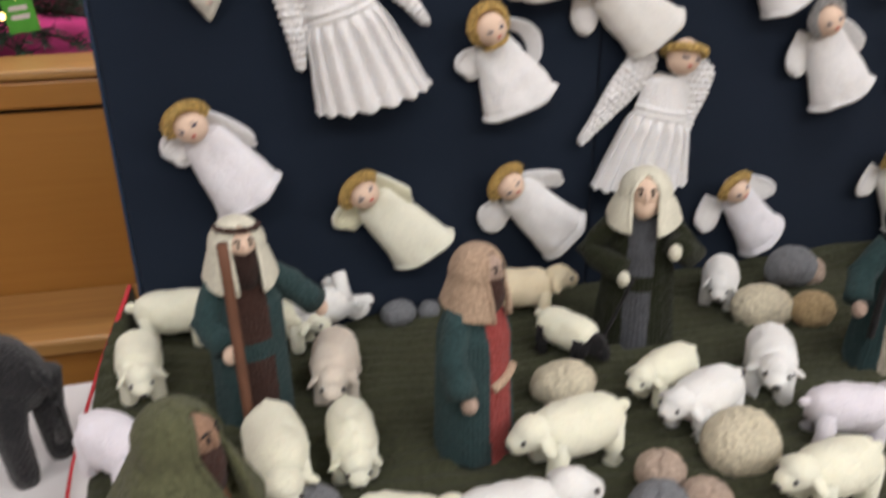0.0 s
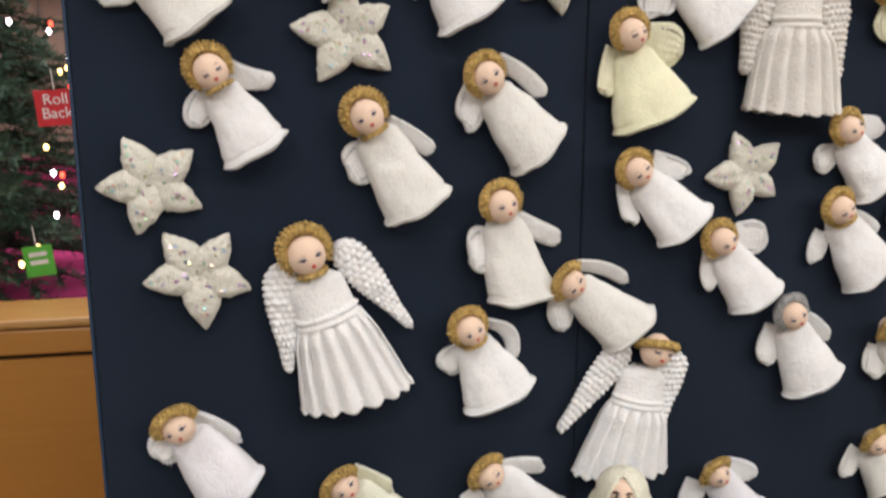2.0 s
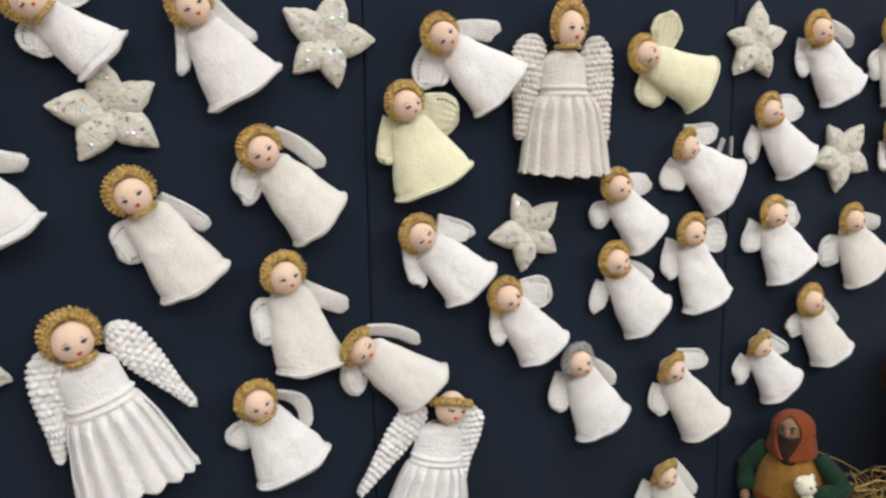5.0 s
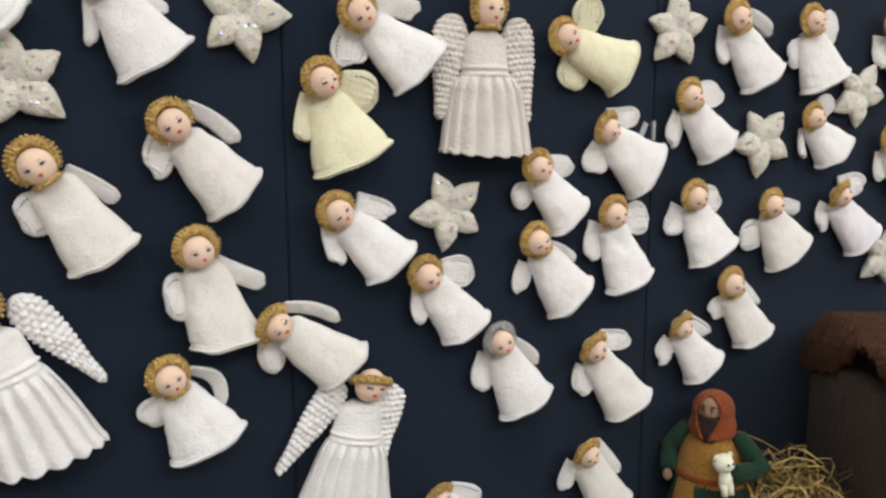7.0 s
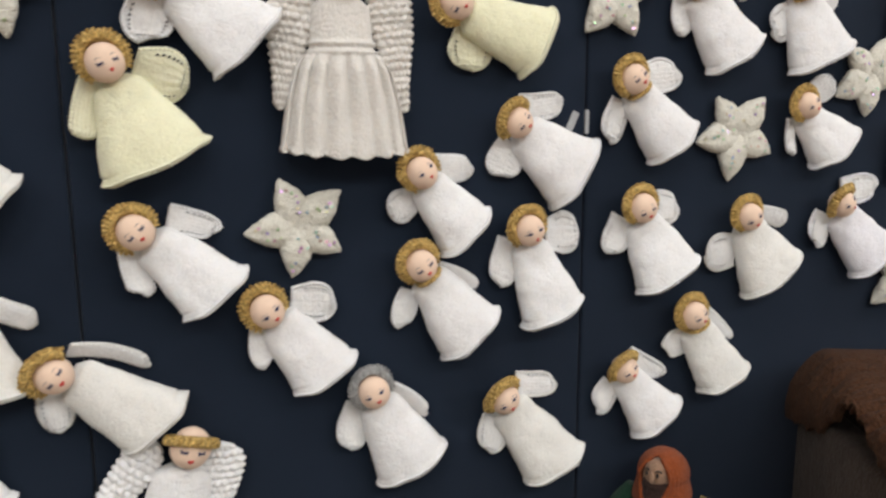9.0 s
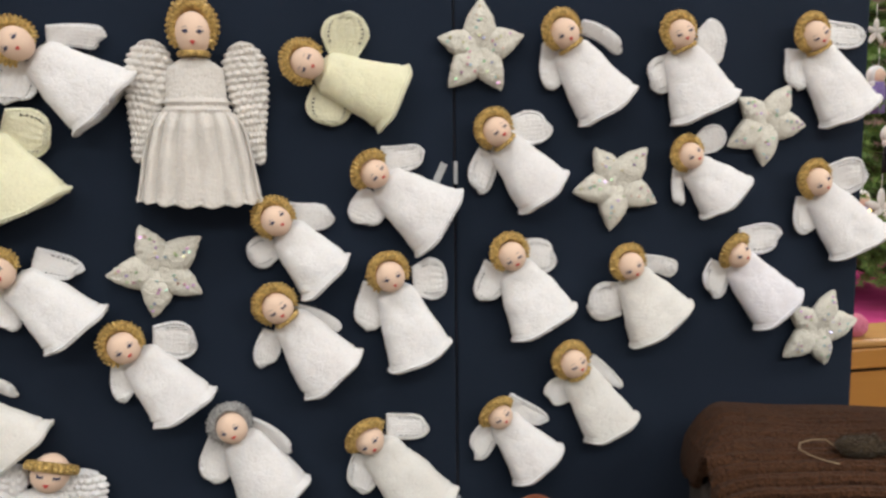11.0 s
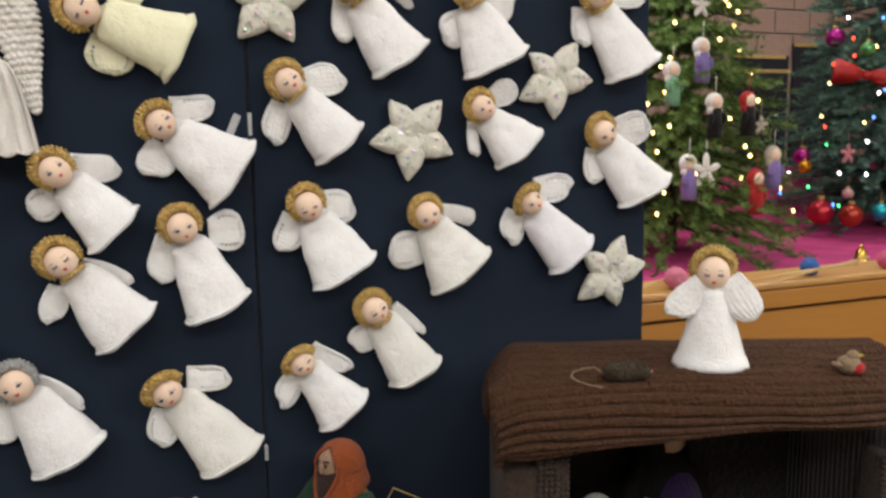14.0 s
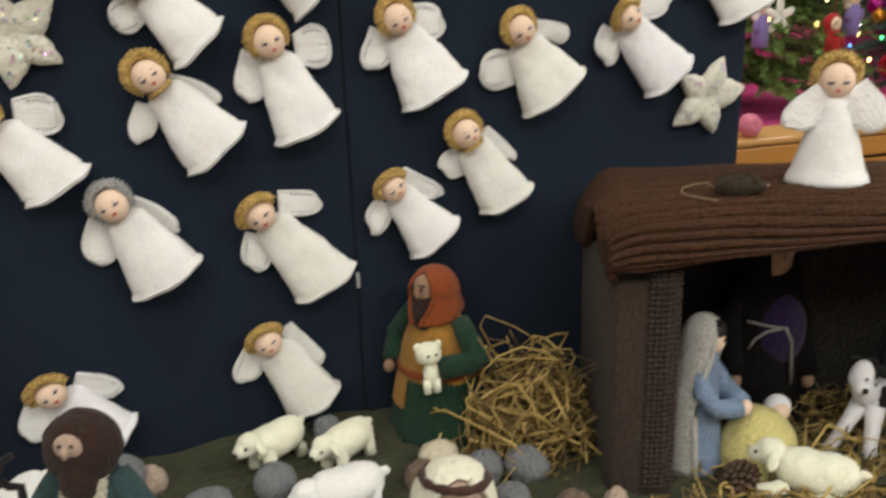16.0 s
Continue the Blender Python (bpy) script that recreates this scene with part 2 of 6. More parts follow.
board = tagged(new("display_board"), "folding navy cloth display board with three tall panels", "display board")
for key, lo, hi in (("L", -0.587, -0.0006), ("M", 0.0006, 0.5990), ("R", 0.0010, 0.6195)):
    bm = bmesh.new()
    box(bm, (lo, 0, 0.72), (hi, 0.024, TOP), 0, 0.003)
    rise, slope = {"L": (0.002, 0.0), "M": (0.005, 0.02), "R": (0.017, 0.02)}[key]
    for v in bm.verts:
        if v.co.z > 1.2:
            v.co.z += rise + slope * v.co.x
    pn = part("panel", bm, NAVY, board, "navy loop-cloth panel", PANELS[key])
    bm = bmesh.new()
    edge = lo if key == "L" else hi
    if key == "L":
        box(bm, (edge - 0.004, 0.001, 0.72), (edge - 0.0005, 0.023, TOP), 0, 0.001)
        part("edge_trim", bm, TRIM_BLUE, pn, "blue plastic edge trim")
for hz, hl in ((1.432, 0.030), (0.978, 0.022)):
    bm = bmesh.new()
    box(bm, (-0.0025, -0.004, hz - hl / 2), (0.0025, 0.002, hz + hl / 2), 0, 0.001)
    part("hinge_clip", bm, CLIP, board, "small grey hinge clip")
# made-up strip behind the seam: its grey stands in for light coming through
bm = bmesh.new()
box(bm, (-0.612, 0.0255, 0.74), (-0.588, 0.0265, 1.64))
part("seam_backing", bm, plain("grey_seam_backing", (0.16, 0.16, 0.17), 0.8), board, "grey strip added behind the seam")
bm = bmesh.new()
box(bm, (-0.005, -0.002, -0.014), (0.005, -0.0005, 0.014), 0, 0.0005)
part("tape_strip", bm, CLIP, board, "strip of grey tape", Matrix.Translation((-0.021, 0, 1.432)) @ Matrix.Rotation(radians(25), 4, "Y"))


# ---- knitted angels ----
def wing_blade(bm, x, z, angle, length, w0, w1, shape, mat, lace, rng):
    """A crocheted wing from (x, z), angle degrees from straight down, w0 wide at the root and w1 further out, with a picot rim.
    A fan lies near the board; narrow, blade and bent wings are turned on edge and stand out from it."""
    ns, nt = 24, 20
    d = Vector((math.sin(radians(angle)), 0, -math.cos(radians(angle))))
    flat = Vector((d.z, 0, -d.x))
    turn = {"fan": rng.uniform(-0.2, 0.2), "narrow": radians(18), "blade": radians(36), "bent": radians(40)}[shape]
    if shape == "narrow":
        w0, w1 = w0 * 1.02, w1 * 1.05
    elif shape != "fan":
        w0, w1 = max(w0, 0.016), 0.019
    way = 1 if angle > 0 else -1
    side = flat * math.cos(turn) + Vector((0, way * math.sin(turn), 0))
    out = 0.009 + 0.5 * max(w0, w1) * abs(math.sin(turn))
    cap, square, skew = (0.50, rng.uniform(2.1, 2.7), rng.uniform(-0.10, 0.10)) if shape == "fan" else (0.84, 2.6, rng.uniform(-0.10, 0.10))
    bow = {"bent": 0.30, "blade": rng.uniform(0.02, 0.10)}.get(shape, rng.uniform(-0.04, 0.06)) * length
    ribs, lift = rng.choice((6, 7, 8)), rng.uniform(0.002, 0.009)
    root = Vector((x, 0, z)) - d * 0.10 * length
    full = length * 1.10
    grid = []
    for i in range(ns + 1):
        s = 1 - (1 - i / ns) ** 1.7
        half = 0.5 * (w0 + (w1 - w0) * min(1.0, s / cap) ** 0.8)
        if s > cap:
            half *= max(0.03, 1 - ((s - cap) / (1 - cap)) ** square) ** (1 / square)
        row = []
        for k in range(nt + 1):
            q = 2 * k / nt - 1
            p = root + d * (s * full * (1 + skew * q)) + side * (half * q) - flat * way * bow * math.sin(math.pi * s)
            p.y -= out + lift * s + 0.003 * (1 - q * q) * s - 0.0010 * math.cos(math.pi * ribs * q) * s + 0.0003 * math.sin(s * 50)
            p.y -= 0.0014 * noise.noise(p * 70) + 0.0007 * noise.noise(p * 240)
            row.append(bm.verts.new(p))
        grid.append(row)
    thick = side.cross(d).normalized() * (0.0034 if shape == "fan" else 0.0055)
    if thick.y < 0:
        thick = -thick
    back = [[bm.verts.new(v.co + thick) for v in row] for row in grid]
    hole = set()
    if lace:
        for i in range(5, ns - 7, 2):
            hole |= {(i, 2), (i, nt - 3)}
        for k in range(4, nt - 4, 2):
            hole.add((ns - 6, k))
    web = mat + 5

    def rim(a, b, c, e):
        bm.faces.new((a, b, c, e)).material_index = web

    for i in range(ns):
        for k in range(nt):
            g = (grid[i][k], grid[i][k + 1], grid[i + 1][k + 1], grid[i + 1][k])
            h = (back[i][k], back[i][k + 1], back[i + 1][k + 1], back[i + 1][k])
            if (i, k) in hole:
                for a in range(4):
                    b = (a + 1) % 4
                    rim(g[b], g[a], h[a], h[b])
            else:
                rim(*g)
                rim(*h[::-1])
    for k in range(nt):
        rim(grid[0][k + 1], grid[0][k], back[0][k], back[0][k + 1])
        rim(grid[ns][k], grid[ns][k + 1], back[ns][k + 1], back[ns][k])
    for i in range(ns):
        rim(grid[i][0], grid[i + 1][0], back[i + 1][0], back[i][0])
        rim(grid[i + 1][nt], grid[i][nt], back[i][nt], back[i + 1][nt])
    # the picot edge, evenly spaced round the outline
    line = [grid[i][0].co.copy() for i in range(ns + 1)] + [grid[ns][nt // 2].co.copy()] + [grid[i][nt].co.copy() for i in range(ns, -1, -1)]
    run = [0.0]
    for a, b in zip(line, line[1:]):
        run.append(run[-1] + (b - a).length)
    pts, rad, k = [], [], 0
    steps = int(run[-1] / 0.0012)
    for j in range(steps + 1):
        at = run[-1] * j / steps
        while k < len(run) - 2 and run[k + 1] < at:
            k += 1
        f = (at - run[k]) / max(1e-9, run[k + 1] - run[k])
        pts.append(line[k].lerp(line[k + 1], min(1, f)) + thick * 0.4)
        rad.append(0.0011 + 0.0017 * abs(math.sin(math.pi * j / 3.4)))
    tube(bm, pts, rad, mat, 6)


def face(bm, c, r, turn, rng, skin=1, eye=3, lip=4):
    """A plain ball head with inked eyes, lashes and mouth; it looks along -y, turned by turn degrees."""
    ball(bm, c, (r, r * 0.95, r * 1.06), skin, None, 28, 18, 0.02, rng.random() * 9, 60)
    yaw, nod, c = radians(turn), rng.uniform(-0.05, 0.16), Vector(c)
    asleep = rng.random() < 0.45

    def at(x, z):
        z -= nod
        y = math.sqrt(max(0.02, 1 - x * x - z * z))
        p = Vector((x, -y, z))
        p.rotate(Euler((0, 0, yaw)))
        return c + Vector((p.x * r * 1.004, p.y * r * 0.954, p.z * r * 1.064))

    def line(points, thick, mat):
        tube(bm, [at(*p) for p in points], [r * thick * (0.55 if i in (0, len(points) - 1) else 1) for i in range(len(points))], mat, 5)

    for q in (-1, 1):
        ex, ez, w = q * rng.uniform(0.38, 0.44), rng.uniform(0.06, 0.12), rng.uniform(0.15, 0.19)
        if asleep:
            line([(ex - w, ez + 0.03), (ex - w * 0.5, ez - 0.035), (ex, ez - 0.06), (ex + w * 0.5, ez - 0.035), (ex + w, ez + 0.03)], 0.058, eye)
            for k in (-0.6, 0.1, 0.7):
                line([(ex + w * k, ez - 0.045), (ex + w * k * 1.25, ez - 0.11), (ex + w * k * 1.4, ez - 0.15)], 0.032, eye)
        else:
            line([(ex - w, ez - 0.01), (ex - w * 0.5, ez + 0.07), (ex, ez + 0.09), (ex + w * 0.5, ez + 0.07), (ex + w, ez - 0.01)], 0.046, eye)
            line([(ex, ez + 0.06), (ex, ez), (ex, ez - 0.06)], 0.10, eye)
            line([(ex + q * w, ez + 0.02), (ex + q * w * 1.3, ez + 0.07), (ex + q * w * 1.45, ez + 0.10)], 0.022, eye)
        line([(ex - w, ez + 0.20), (ex, ez + 0.26), (ex + w, ez + 0.20)], 0.016, eye)
    mw = rng.uniform(0.11, 0.17)
    line([(-mw, -0.34), (-mw * 0.4, -0.31), (0, -0.335), (mw * 0.4, -0.31), (mw, -0.34)], 0.06, lip)
    line([(-mw * 0.7, -0.36), (0, -0.41), (mw * 0.7, -0.36)], 0.075, lip)


def halo(bm, c, r, style, mat, rng, y=0.0):
    """A crocheted frill of gold thread with a beaded rim: round the head and open under the chin, or tipped forward round the brow."""
    knobs = 27 if style != "cap" else 19
    per = 6
    head = Vector(c)
    loops, rims = [], []
    if style == "brim":
        tip = Matrix.Rotation(radians(-20), 3, "X") @ Matrix.Rotation(radians(rng.uniform(-7, 7)), 3, "Y")
        m = knobs * per
        for i in range(m):
            a = 2 * math.pi * i / m
            knob = abs(math.sin(math.pi * knobs * i / m))
            inner, outer = r * 0.88, r * (1.30 + 0.12 * knob + rng.uniform(-0.015, 0.015))
            cs = ((inner, 0.20), (inner + r * 0.10, 0.60), (outer - r * 0.12, 0.56), (outer, 0.34), (outer - r * 0.03, 0.12), (outer - r * 0.14, 0.04))
            loops.append([head + tip @ Vector((math.cos(a) * q, math.sin(a) * q, r * z)) for q, z in cs])
        loops.append(loops[0])
        loft(bm, loops, mat, (False, False))
        return
    lo, hi, lean, roll = (-58, 238, rng.uniform(0, 10), 0) if style == "ring" else (-26, 206, rng.uniform(22, 36), rng.uniform(-14, 14))
    nod = Matrix.Rotation(radians(lean), 3, "X")
    c = Vector((0, r * 0.22, r * 0.30))
    m = knobs * per
    for i in range(m + 1):
        a = radians(lo + (hi - lo) * i / m + roll)
        knob = abs(math.sin(math.pi * i / per))
        end = min(1.0, min(i, m - i) / 14 + 0.35)
        rise = rng.uniform(-0.03, 0.03)
        base, wide = 0.86, 0.55 * end + rise
        rough = rng.uniform(-0.05, 0.05)
        cs = ((base - 0.10, -0.06), (base + 0.08, -0.38 + rough), (base + wide * 0.40, -0.42 - 0.05 * knob - rough), (base + wide * 0.75, -0.30 - 0.09 * knob + rough),
              (base + wide + 0.09 * knob, -0.10), (base + wide - 0.02, 0.10), (base + wide * 0.5, 0.22), (base - 0.10, 0.20))
        loops.append([head + nod @ (c + Vector((math.cos(a) * r * q, y + r * dy, math.sin(a) * r * q))) for q, dy in cs])
        if i % per == per // 2:
            rims.append((a, base + wide))
    loft(bm, loops, mat)
    for a, q in rims:
        for k in (0, 1, 1):
            qq, dy = (q + rng.uniform(0.0, 0.07), -0.16) if k == 0 else (q - rng.uniform(0.14, 0.45), -0.42)
            a += rng.uniform(-0.07, 0.07) * k
            ball(bm, head + nod @ (c + Vector((math.cos(a) * r * qq, y + r * dy, math.sin(a) * r * qq))), r * (0.105, 0.08)[k] * rng.uniform(0.8, 1.15), mat, None, 7, 5)


def dress(bm, L, W, hem, top, mat, rng):
    """A knitted cone from the neck to a rolled hem, flattened towards the board."""
    n, loops = 92, []
    fold, ph = rng.uniform(0.015, 0.04), rng.uniform(0, 6)
    bulge = rng.uniform(0.85, 1.1)
    neck = top * L
    for i in range(53):
        s = i / 52
        half = 0.205 * L + (W / 2 * 1.03 - 0.205 * L) * s ** bulge
        if s < 0.12:
            half *= 0.62 + 0.38 * math.sin(s / 0.12 * math.pi / 2)
        half += 0.0012 * math.exp(-((s - 0.970) / 0.028) ** 2) - 0.0022 * math.exp(-((s - 0.908) / 0.011) ** 2)
        loops.append((half, -neck - (L - neck) * s, s))
    z0 = -L
    loops += [(W / 2 - 0.001, z0 - 0.0022, 1.0), (W / 2 - 0.006, z0 + 0.002, 1.0), (W / 2 * 0.5, z0 + 0.012, 1.0)]
    out = []
    for half, z, s in loops:
        deep = min(0.70 * half, 0.015 + 0.012 * s)
        lp = []
        for k in range(n):
            a = 2 * math.pi * k / n
            w = 1 + fold * s * math.sin(3 * a + ph) + 0.5 * fold * s * math.sin(7 * a + 2 * ph)
            x = math.copysign(abs(math.cos(a)) ** 0.85, math.cos(a)) * half * (1 + (w - 1) * 0.4)
            y = math.copysign(abs(math.sin(a)) ** 0.9, math.sin(a)) * deep * w
            if y > 0:
                y *= 0.7
            bow = 0.0035 * s ** 4 * (1 - min(1, (x / half) ** 2))
            lp.append(Vector((x, y - 0.7 * deep - 0.002, z - bow + x * math.tan(radians(hem)) * s ** 1.5 + 0.0010 * s * math.sin(5 * a + ph))))
        out.append(lp)
    sh = Vector((rng.uniform(0, 50), 0, 0))
    for lp in out[2:]:
        c = sum(lp, Vector()) / n
        for k, p in enumerate(lp):
            d = (p - c).normalized()
            lp[k] = p + d * (0.00025 * noise.noise(p * 330 + sh) + 0.0005 * noise.noise(p * 130 + sh) + 0.0024 * noise.noise(p * 30 + sh) + 0.0010 * noise.noise(p * 62 + sh))
    loft(bm, out, mat)
    edge, pts, rad = out[51], [], []
    for k in range(n + 1):
        for f in (0.0, 0.33, 0.67):
            pts.append(edge[k % n].lerp(edge[(k + 1) % n], f))
            rad.append(0.0010 + 0.0009 * abs(math.sin(len(pts) * 1.15)) + rng.uniform(0, 0.0003))
    tube(bm, pts, rad, mat, 6)


def angel(panel, u, v, tilt, L, W, hem, wl, wr, cloth=0, frill="ring", thread=None, look_to=0.0, label="", lace=True, front=0.0):
    """A small knitted angel pinned to the board by its back. wl, wr: its wings, as wing_blade takes them."""
    rng = random.Random(int(u * 1000) * 7919 + int(v * 1000))
    cl = cloth if not isinstance(cloth, int) else WHITES[cloth]
    bm = bmesh.new()
    r = 0.0186 * (0.72 + 0.28 * L / 0.11)
    head = Vector((0, -0.033, 0))
    dress(bm, L, W, hem, 0.145, 0, rng)
    face(bm, head, r, look_to + rng.uniform(-10, 10), rng)
    halo(bm, head, r, frill, 2, rng)
    if frill == "ring" and rng.random() < 0.6:
        tube(bm, [(r * 0.80 * math.cos(a), -0.028 + r * 0.80 * math.sin(a), -r * 0.98) for a in (2 * math.pi * i / 20 for i in range(21))], [r * (0.15 + 0.03 * (i % 2)) for i in range(21)], 2, 6)
    for w in (wl, wr):
        shape = w[6] if len(w) > 6 else "fan"
        wing_blade(bm, *w[:6], shape, 0, lace and shape == "fan" and rng.random() < 0.6, rng)
    fuzz(bm, 5200, 0.0030, (0, 5), int(u * 999), 0.00026)
    place = on_board(panel, u, v, tilt, front)
    return thing("knitted_angel", bm, [cl, SKIN, thread or GOLD, EYE_BLUE, LIP, WEB_LEMON if cl in (LEMON, PALE_CREAM) else WEB_WHITE], place,
                 label or "knitted white angel with crocheted gold halo pinned to navy board", "angel doll", "knitted angels on the board")
angel("L", -0.539, 1.588, 43, 0.118, 0.082, -7, (-0.007, -0.027, -64, 0.051, 0.017, 0.042), (0.020, -0.035, 57, 0.047, 0.023, 0.054), 1, label="knitted ivory angel with crocheted gold halo pinned to navy board")
angel("L", -0.372, 1.602, 52, 0.085, 0.067, -5, (-0.007, -0.019, -63, 0.034, 0.024, 0.037), (0.017, -0.005, 51, 0.045, 0.028, 0.032), 2)
angel("L", -0.213, 1.603, 34, 0.103, 0.095, -1, (-0.014, -0.013, -40, 0.050, 0.021, 0.012, "narrow"), (0.024, -0.013, 18, 0.054, 0.020, 0.015, "narrow"), 0)
angel("L", -0.452, 1.450, 29, 0.094, 0.073, 2, (-0.010, -0.017, -59, 0.041, 0.022, 0.029), (0.017, -0.012, 51, 0.044, 0.029, 0.016, "narrow"), 0)
angel("L", -0.288, 1.402, 31, 0.122, 0.082, -3, (-0.010, -0.039, -80, 0.038, 0.026, 0.046), (0.022, -0.025, 25, 0.056, 0.017, 0.015, "blade"), 1, label="knitted ivory angel with crocheted gold halo pinned to navy board")
angel("L", -0.144, 1.445, 40, 0.112, 0.082, 3, (-0.010, -0.007, -62, 0.047, 0.032, 0.035), (0.028, -0.001, 15, 0.065, 0.017, 0.013, "blade"), 1, label="knitted ivory angel with crocheted gold halo pinned to navy board")
angel("L", -0.124, 1.295, 16, 0.121, 0.087, -11, (-0.015, -0.048, -89, 0.037, 0.033, 0.055), (0.019, -0.027, 48, 0.063, 0.023, 0.021, "narrow"), 1, label="knitted ivory angel with crocheted gold halo pinned to navy board")
angel("L", -0.164, 1.144, 26, 0.103, 0.097, -5, (-0.021, -0.031, -87, 0.028, 0.025, 0.036), (0.022, -0.013, 11, 0.060, 0.010, 0.010, "bent"), 2)
angel("L", -0.030, 1.193, 53, 0.119, 0.079, -15, (-0.017, -0.012, -50, 0.046, 0.027, 0.033), (0.025, -0.009, 19, 0.072, 0.016, 0.014, "blade"), 1, "cap", label="knitted white angel with a gold crown band pinned to board")
angel("L", -0.507, 1.067, 31, 0.108, 0.080, 1, (-0.019, -0.021, -95, 0.024, 0.022, 0.037), (0.011, -0.006, 28, 0.061, 0.019, 0.009, "blade"), 3, "cap", label="knitted white angel with a gold crown band pinned to board")
angel("L", -0.325, 0.966, 41, 0.120, 0.078, -14, (-0.020, -0.020, -87, 0.031, 0.029, 0.036), (0.012, -0.011, 25, 0.050, 0.033, 0.022, "narrow"), PALE_CREAM, "cap", label="pale cream knitted angel with gold crown pinned to navy board")
angel("L", -0.137, 0.951, 45, 0.124, 0.074, 4, (-0.027, -0.027, -87, 0.035, 0.032, 0.047), (0.010, -0.020, 42, 0.062, 0.020, 0.023, "narrow"), 2, "cap", label="knitted white angel with a gold crown band pinned to board")
angel("M", 0.043, 1.497, 24, 0.107, 0.112, 0, (-0.020, -0.013, -36, 0.052, 0.022, 0.024, "narrow"), (0.027, -0.015, 47, 0.047, 0.031, 0.054), LEMON, label="lemon-yellow knitted angel with gold halo pinned to navy board")
angel("M", 0.095, 1.582, 53, 0.108, 0.095, -8, (-0.016, -0.011, -70, 0.043, 0.038, 0.047), (0.028, -0.019, 35, 0.052, 0.019, 0.023, "narrow"), 2)
angel("M", 0.409, 1.566, 69, 0.115, 0.086, -5, (-0.017, -0.036, -71, 0.042, 0.034, 0.054), (0.030, -0.038, 107, 0.047, 0.027, 0.057), LEMON, label="lemon-yellow knitted angel with gold halo pinned to navy board")
angel("M", 0.059, 1.331, 46, 0.106, 0.082, -9, (-0.018, -0.010, -34, 0.047, 0.022, 0.024, "narrow"), (0.030, -0.021, 28, 0.046, 0.032, 0.026), 2)
angel("M", 0.186, 1.236, 38, 0.105, 0.079, -10, (-0.013, -0.014, -36, 0.045, 0.024, 0.033), (0.028, -0.020, 48, 0.044, 0.031, 0.044), 0)
angel("M", 0.366, 1.379, 39, 0.095, 0.078, 4, (-0.024, -0.024, -107, 0.031, 0.024, 0.037), (0.016, -0.008, 50, 0.051, 0.031, 0.031), 2)
angel("M", 0.364, 1.272, 36, 0.115, 0.090, 2, (-0.027, -0.026, -53, 0.040, 0.021, 0.029), (0.014, -0.023, 26, 0.055, 0.011, 0.011, "blade"), 0)
angel("M", 0.486, 1.434, 52, 0.109, 0.098, 2, (-0.020, -0.022, -83, 0.038, 0.036, 0.043), (0.026, -0.006, 46, 0.045, 0.032, 0.030), 0, "cap", label="knitted white angel with a gold crown band pinned to board")
angel("M", 0.504, 1.304, 21, 0.116, 0.087, 3, (-0.019, -0.013, -41, 0.051, 0.036, 0.040), (0.032, -0.023, 71, 0.039, 0.030, 0.051), 2)
angel("M", 0.304, 1.127, 27, 0.114, 0.091, 0, (-0.021, -0.015, -42, 0.051, 0.031, 0.041), (0.017, -0.014, 25, 0.059, 0.011, 0.011, "blade"), 0, "ring", SILVER, label="knitted white angel with silver-grey frilled halo on navy board")
angel("M", 0.472, 1.095, 37, 0.133, 0.086, -10, (-0.022, -0.026, -50, 0.042, 0.030, 0.038), (0.030, -0.014, 50, 0.048, 0.030, 0.030), 1, "cap", label="knitted white angel with a gold crown band pinned to board")
angel("M", 0.202, 0.905, 37, 0.106, 0.070, 7, (-0.027, -0.010, -61, 0.044, 0.032, 0.037), (0.021, -0.020, 32, 0.050, 0.028, 0.032), 3, "cap", label="knitted white angel with a gold crown band pinned to board")
angel("M", 0.465, 0.923, 29, 0.118, 0.079, -2, (-0.022, -0.013, -62, 0.041, 0.035, 0.039), (0.028, -0.013, 10, 0.065, 0.020, 0.018, "narrow"), 1, "cap", label="knitted white angel with a gold crown band pinned to board")
angel("R", 0.138, 1.608, 36, 0.114, 0.089, -2, (-0.014, -0.008, -39, 0.053, 0.026, 0.032), (0.032, -0.012, 27, 0.058, 0.017, 0.011, "blade"), 0)
angel("R", 0.302, 1.610, 26, 0.107, 0.106, -0, (-0.018, -0.036, -86, 0.038, 0.032, 0.046), (0.032, -0.028, 73, 0.036, 0.028, 0.061), 0)
angel("R", 0.505, 1.612, 35, 0.127, 0.095, -9, (-0.020, -0.011, -40, 0.048, 0.034, 0.034), (0.032, -0.012, 51, 0.061, 0.035, 0.033), 0)
angel("R", 0.047, 1.484, 41, 0.106, 0.079, -0, (-0.023, -0.020, -60, 0.047, 0.030, 0.036), (0.023, -0.014, 54, 0.050, 0.023, 0.041), 0)
angel("R", 0.320, 1.450, 47, 0.087, 0.086, -9, (-0.018, -0.012, -46, 0.044, 0.017, 0.017, "narrow"), (0.028, -0.010, 70, 0.039, 0.021, 0.035), 0)
angel("R", 0.519, 1.411, 43, 0.124, 0.095, -14, (-0.017, -0.020, -44, 0.047, 0.036, 0.041), (0.026, -0.021, 57, 0.058, 0.036, 0.052), 0)
angel("R", 0.067, 1.323, 28, 0.106, 0.096, 0, (-0.022, -0.010, -56, 0.044, 0.035, 0.037), (0.019, -0.008, 52, 0.046, 0.027, 0.043), 2)
angel("R", 0.235, 1.303, 32, 0.103, 0.105, 2, (-0.031, -0.040, -120, 0.045, 0.041, 0.051), (0.021, -0.012, 44, 0.054, 0.017, 0.022, "narrow"), 1, label="knitted ivory angel with crocheted gold halo pinned to navy board")
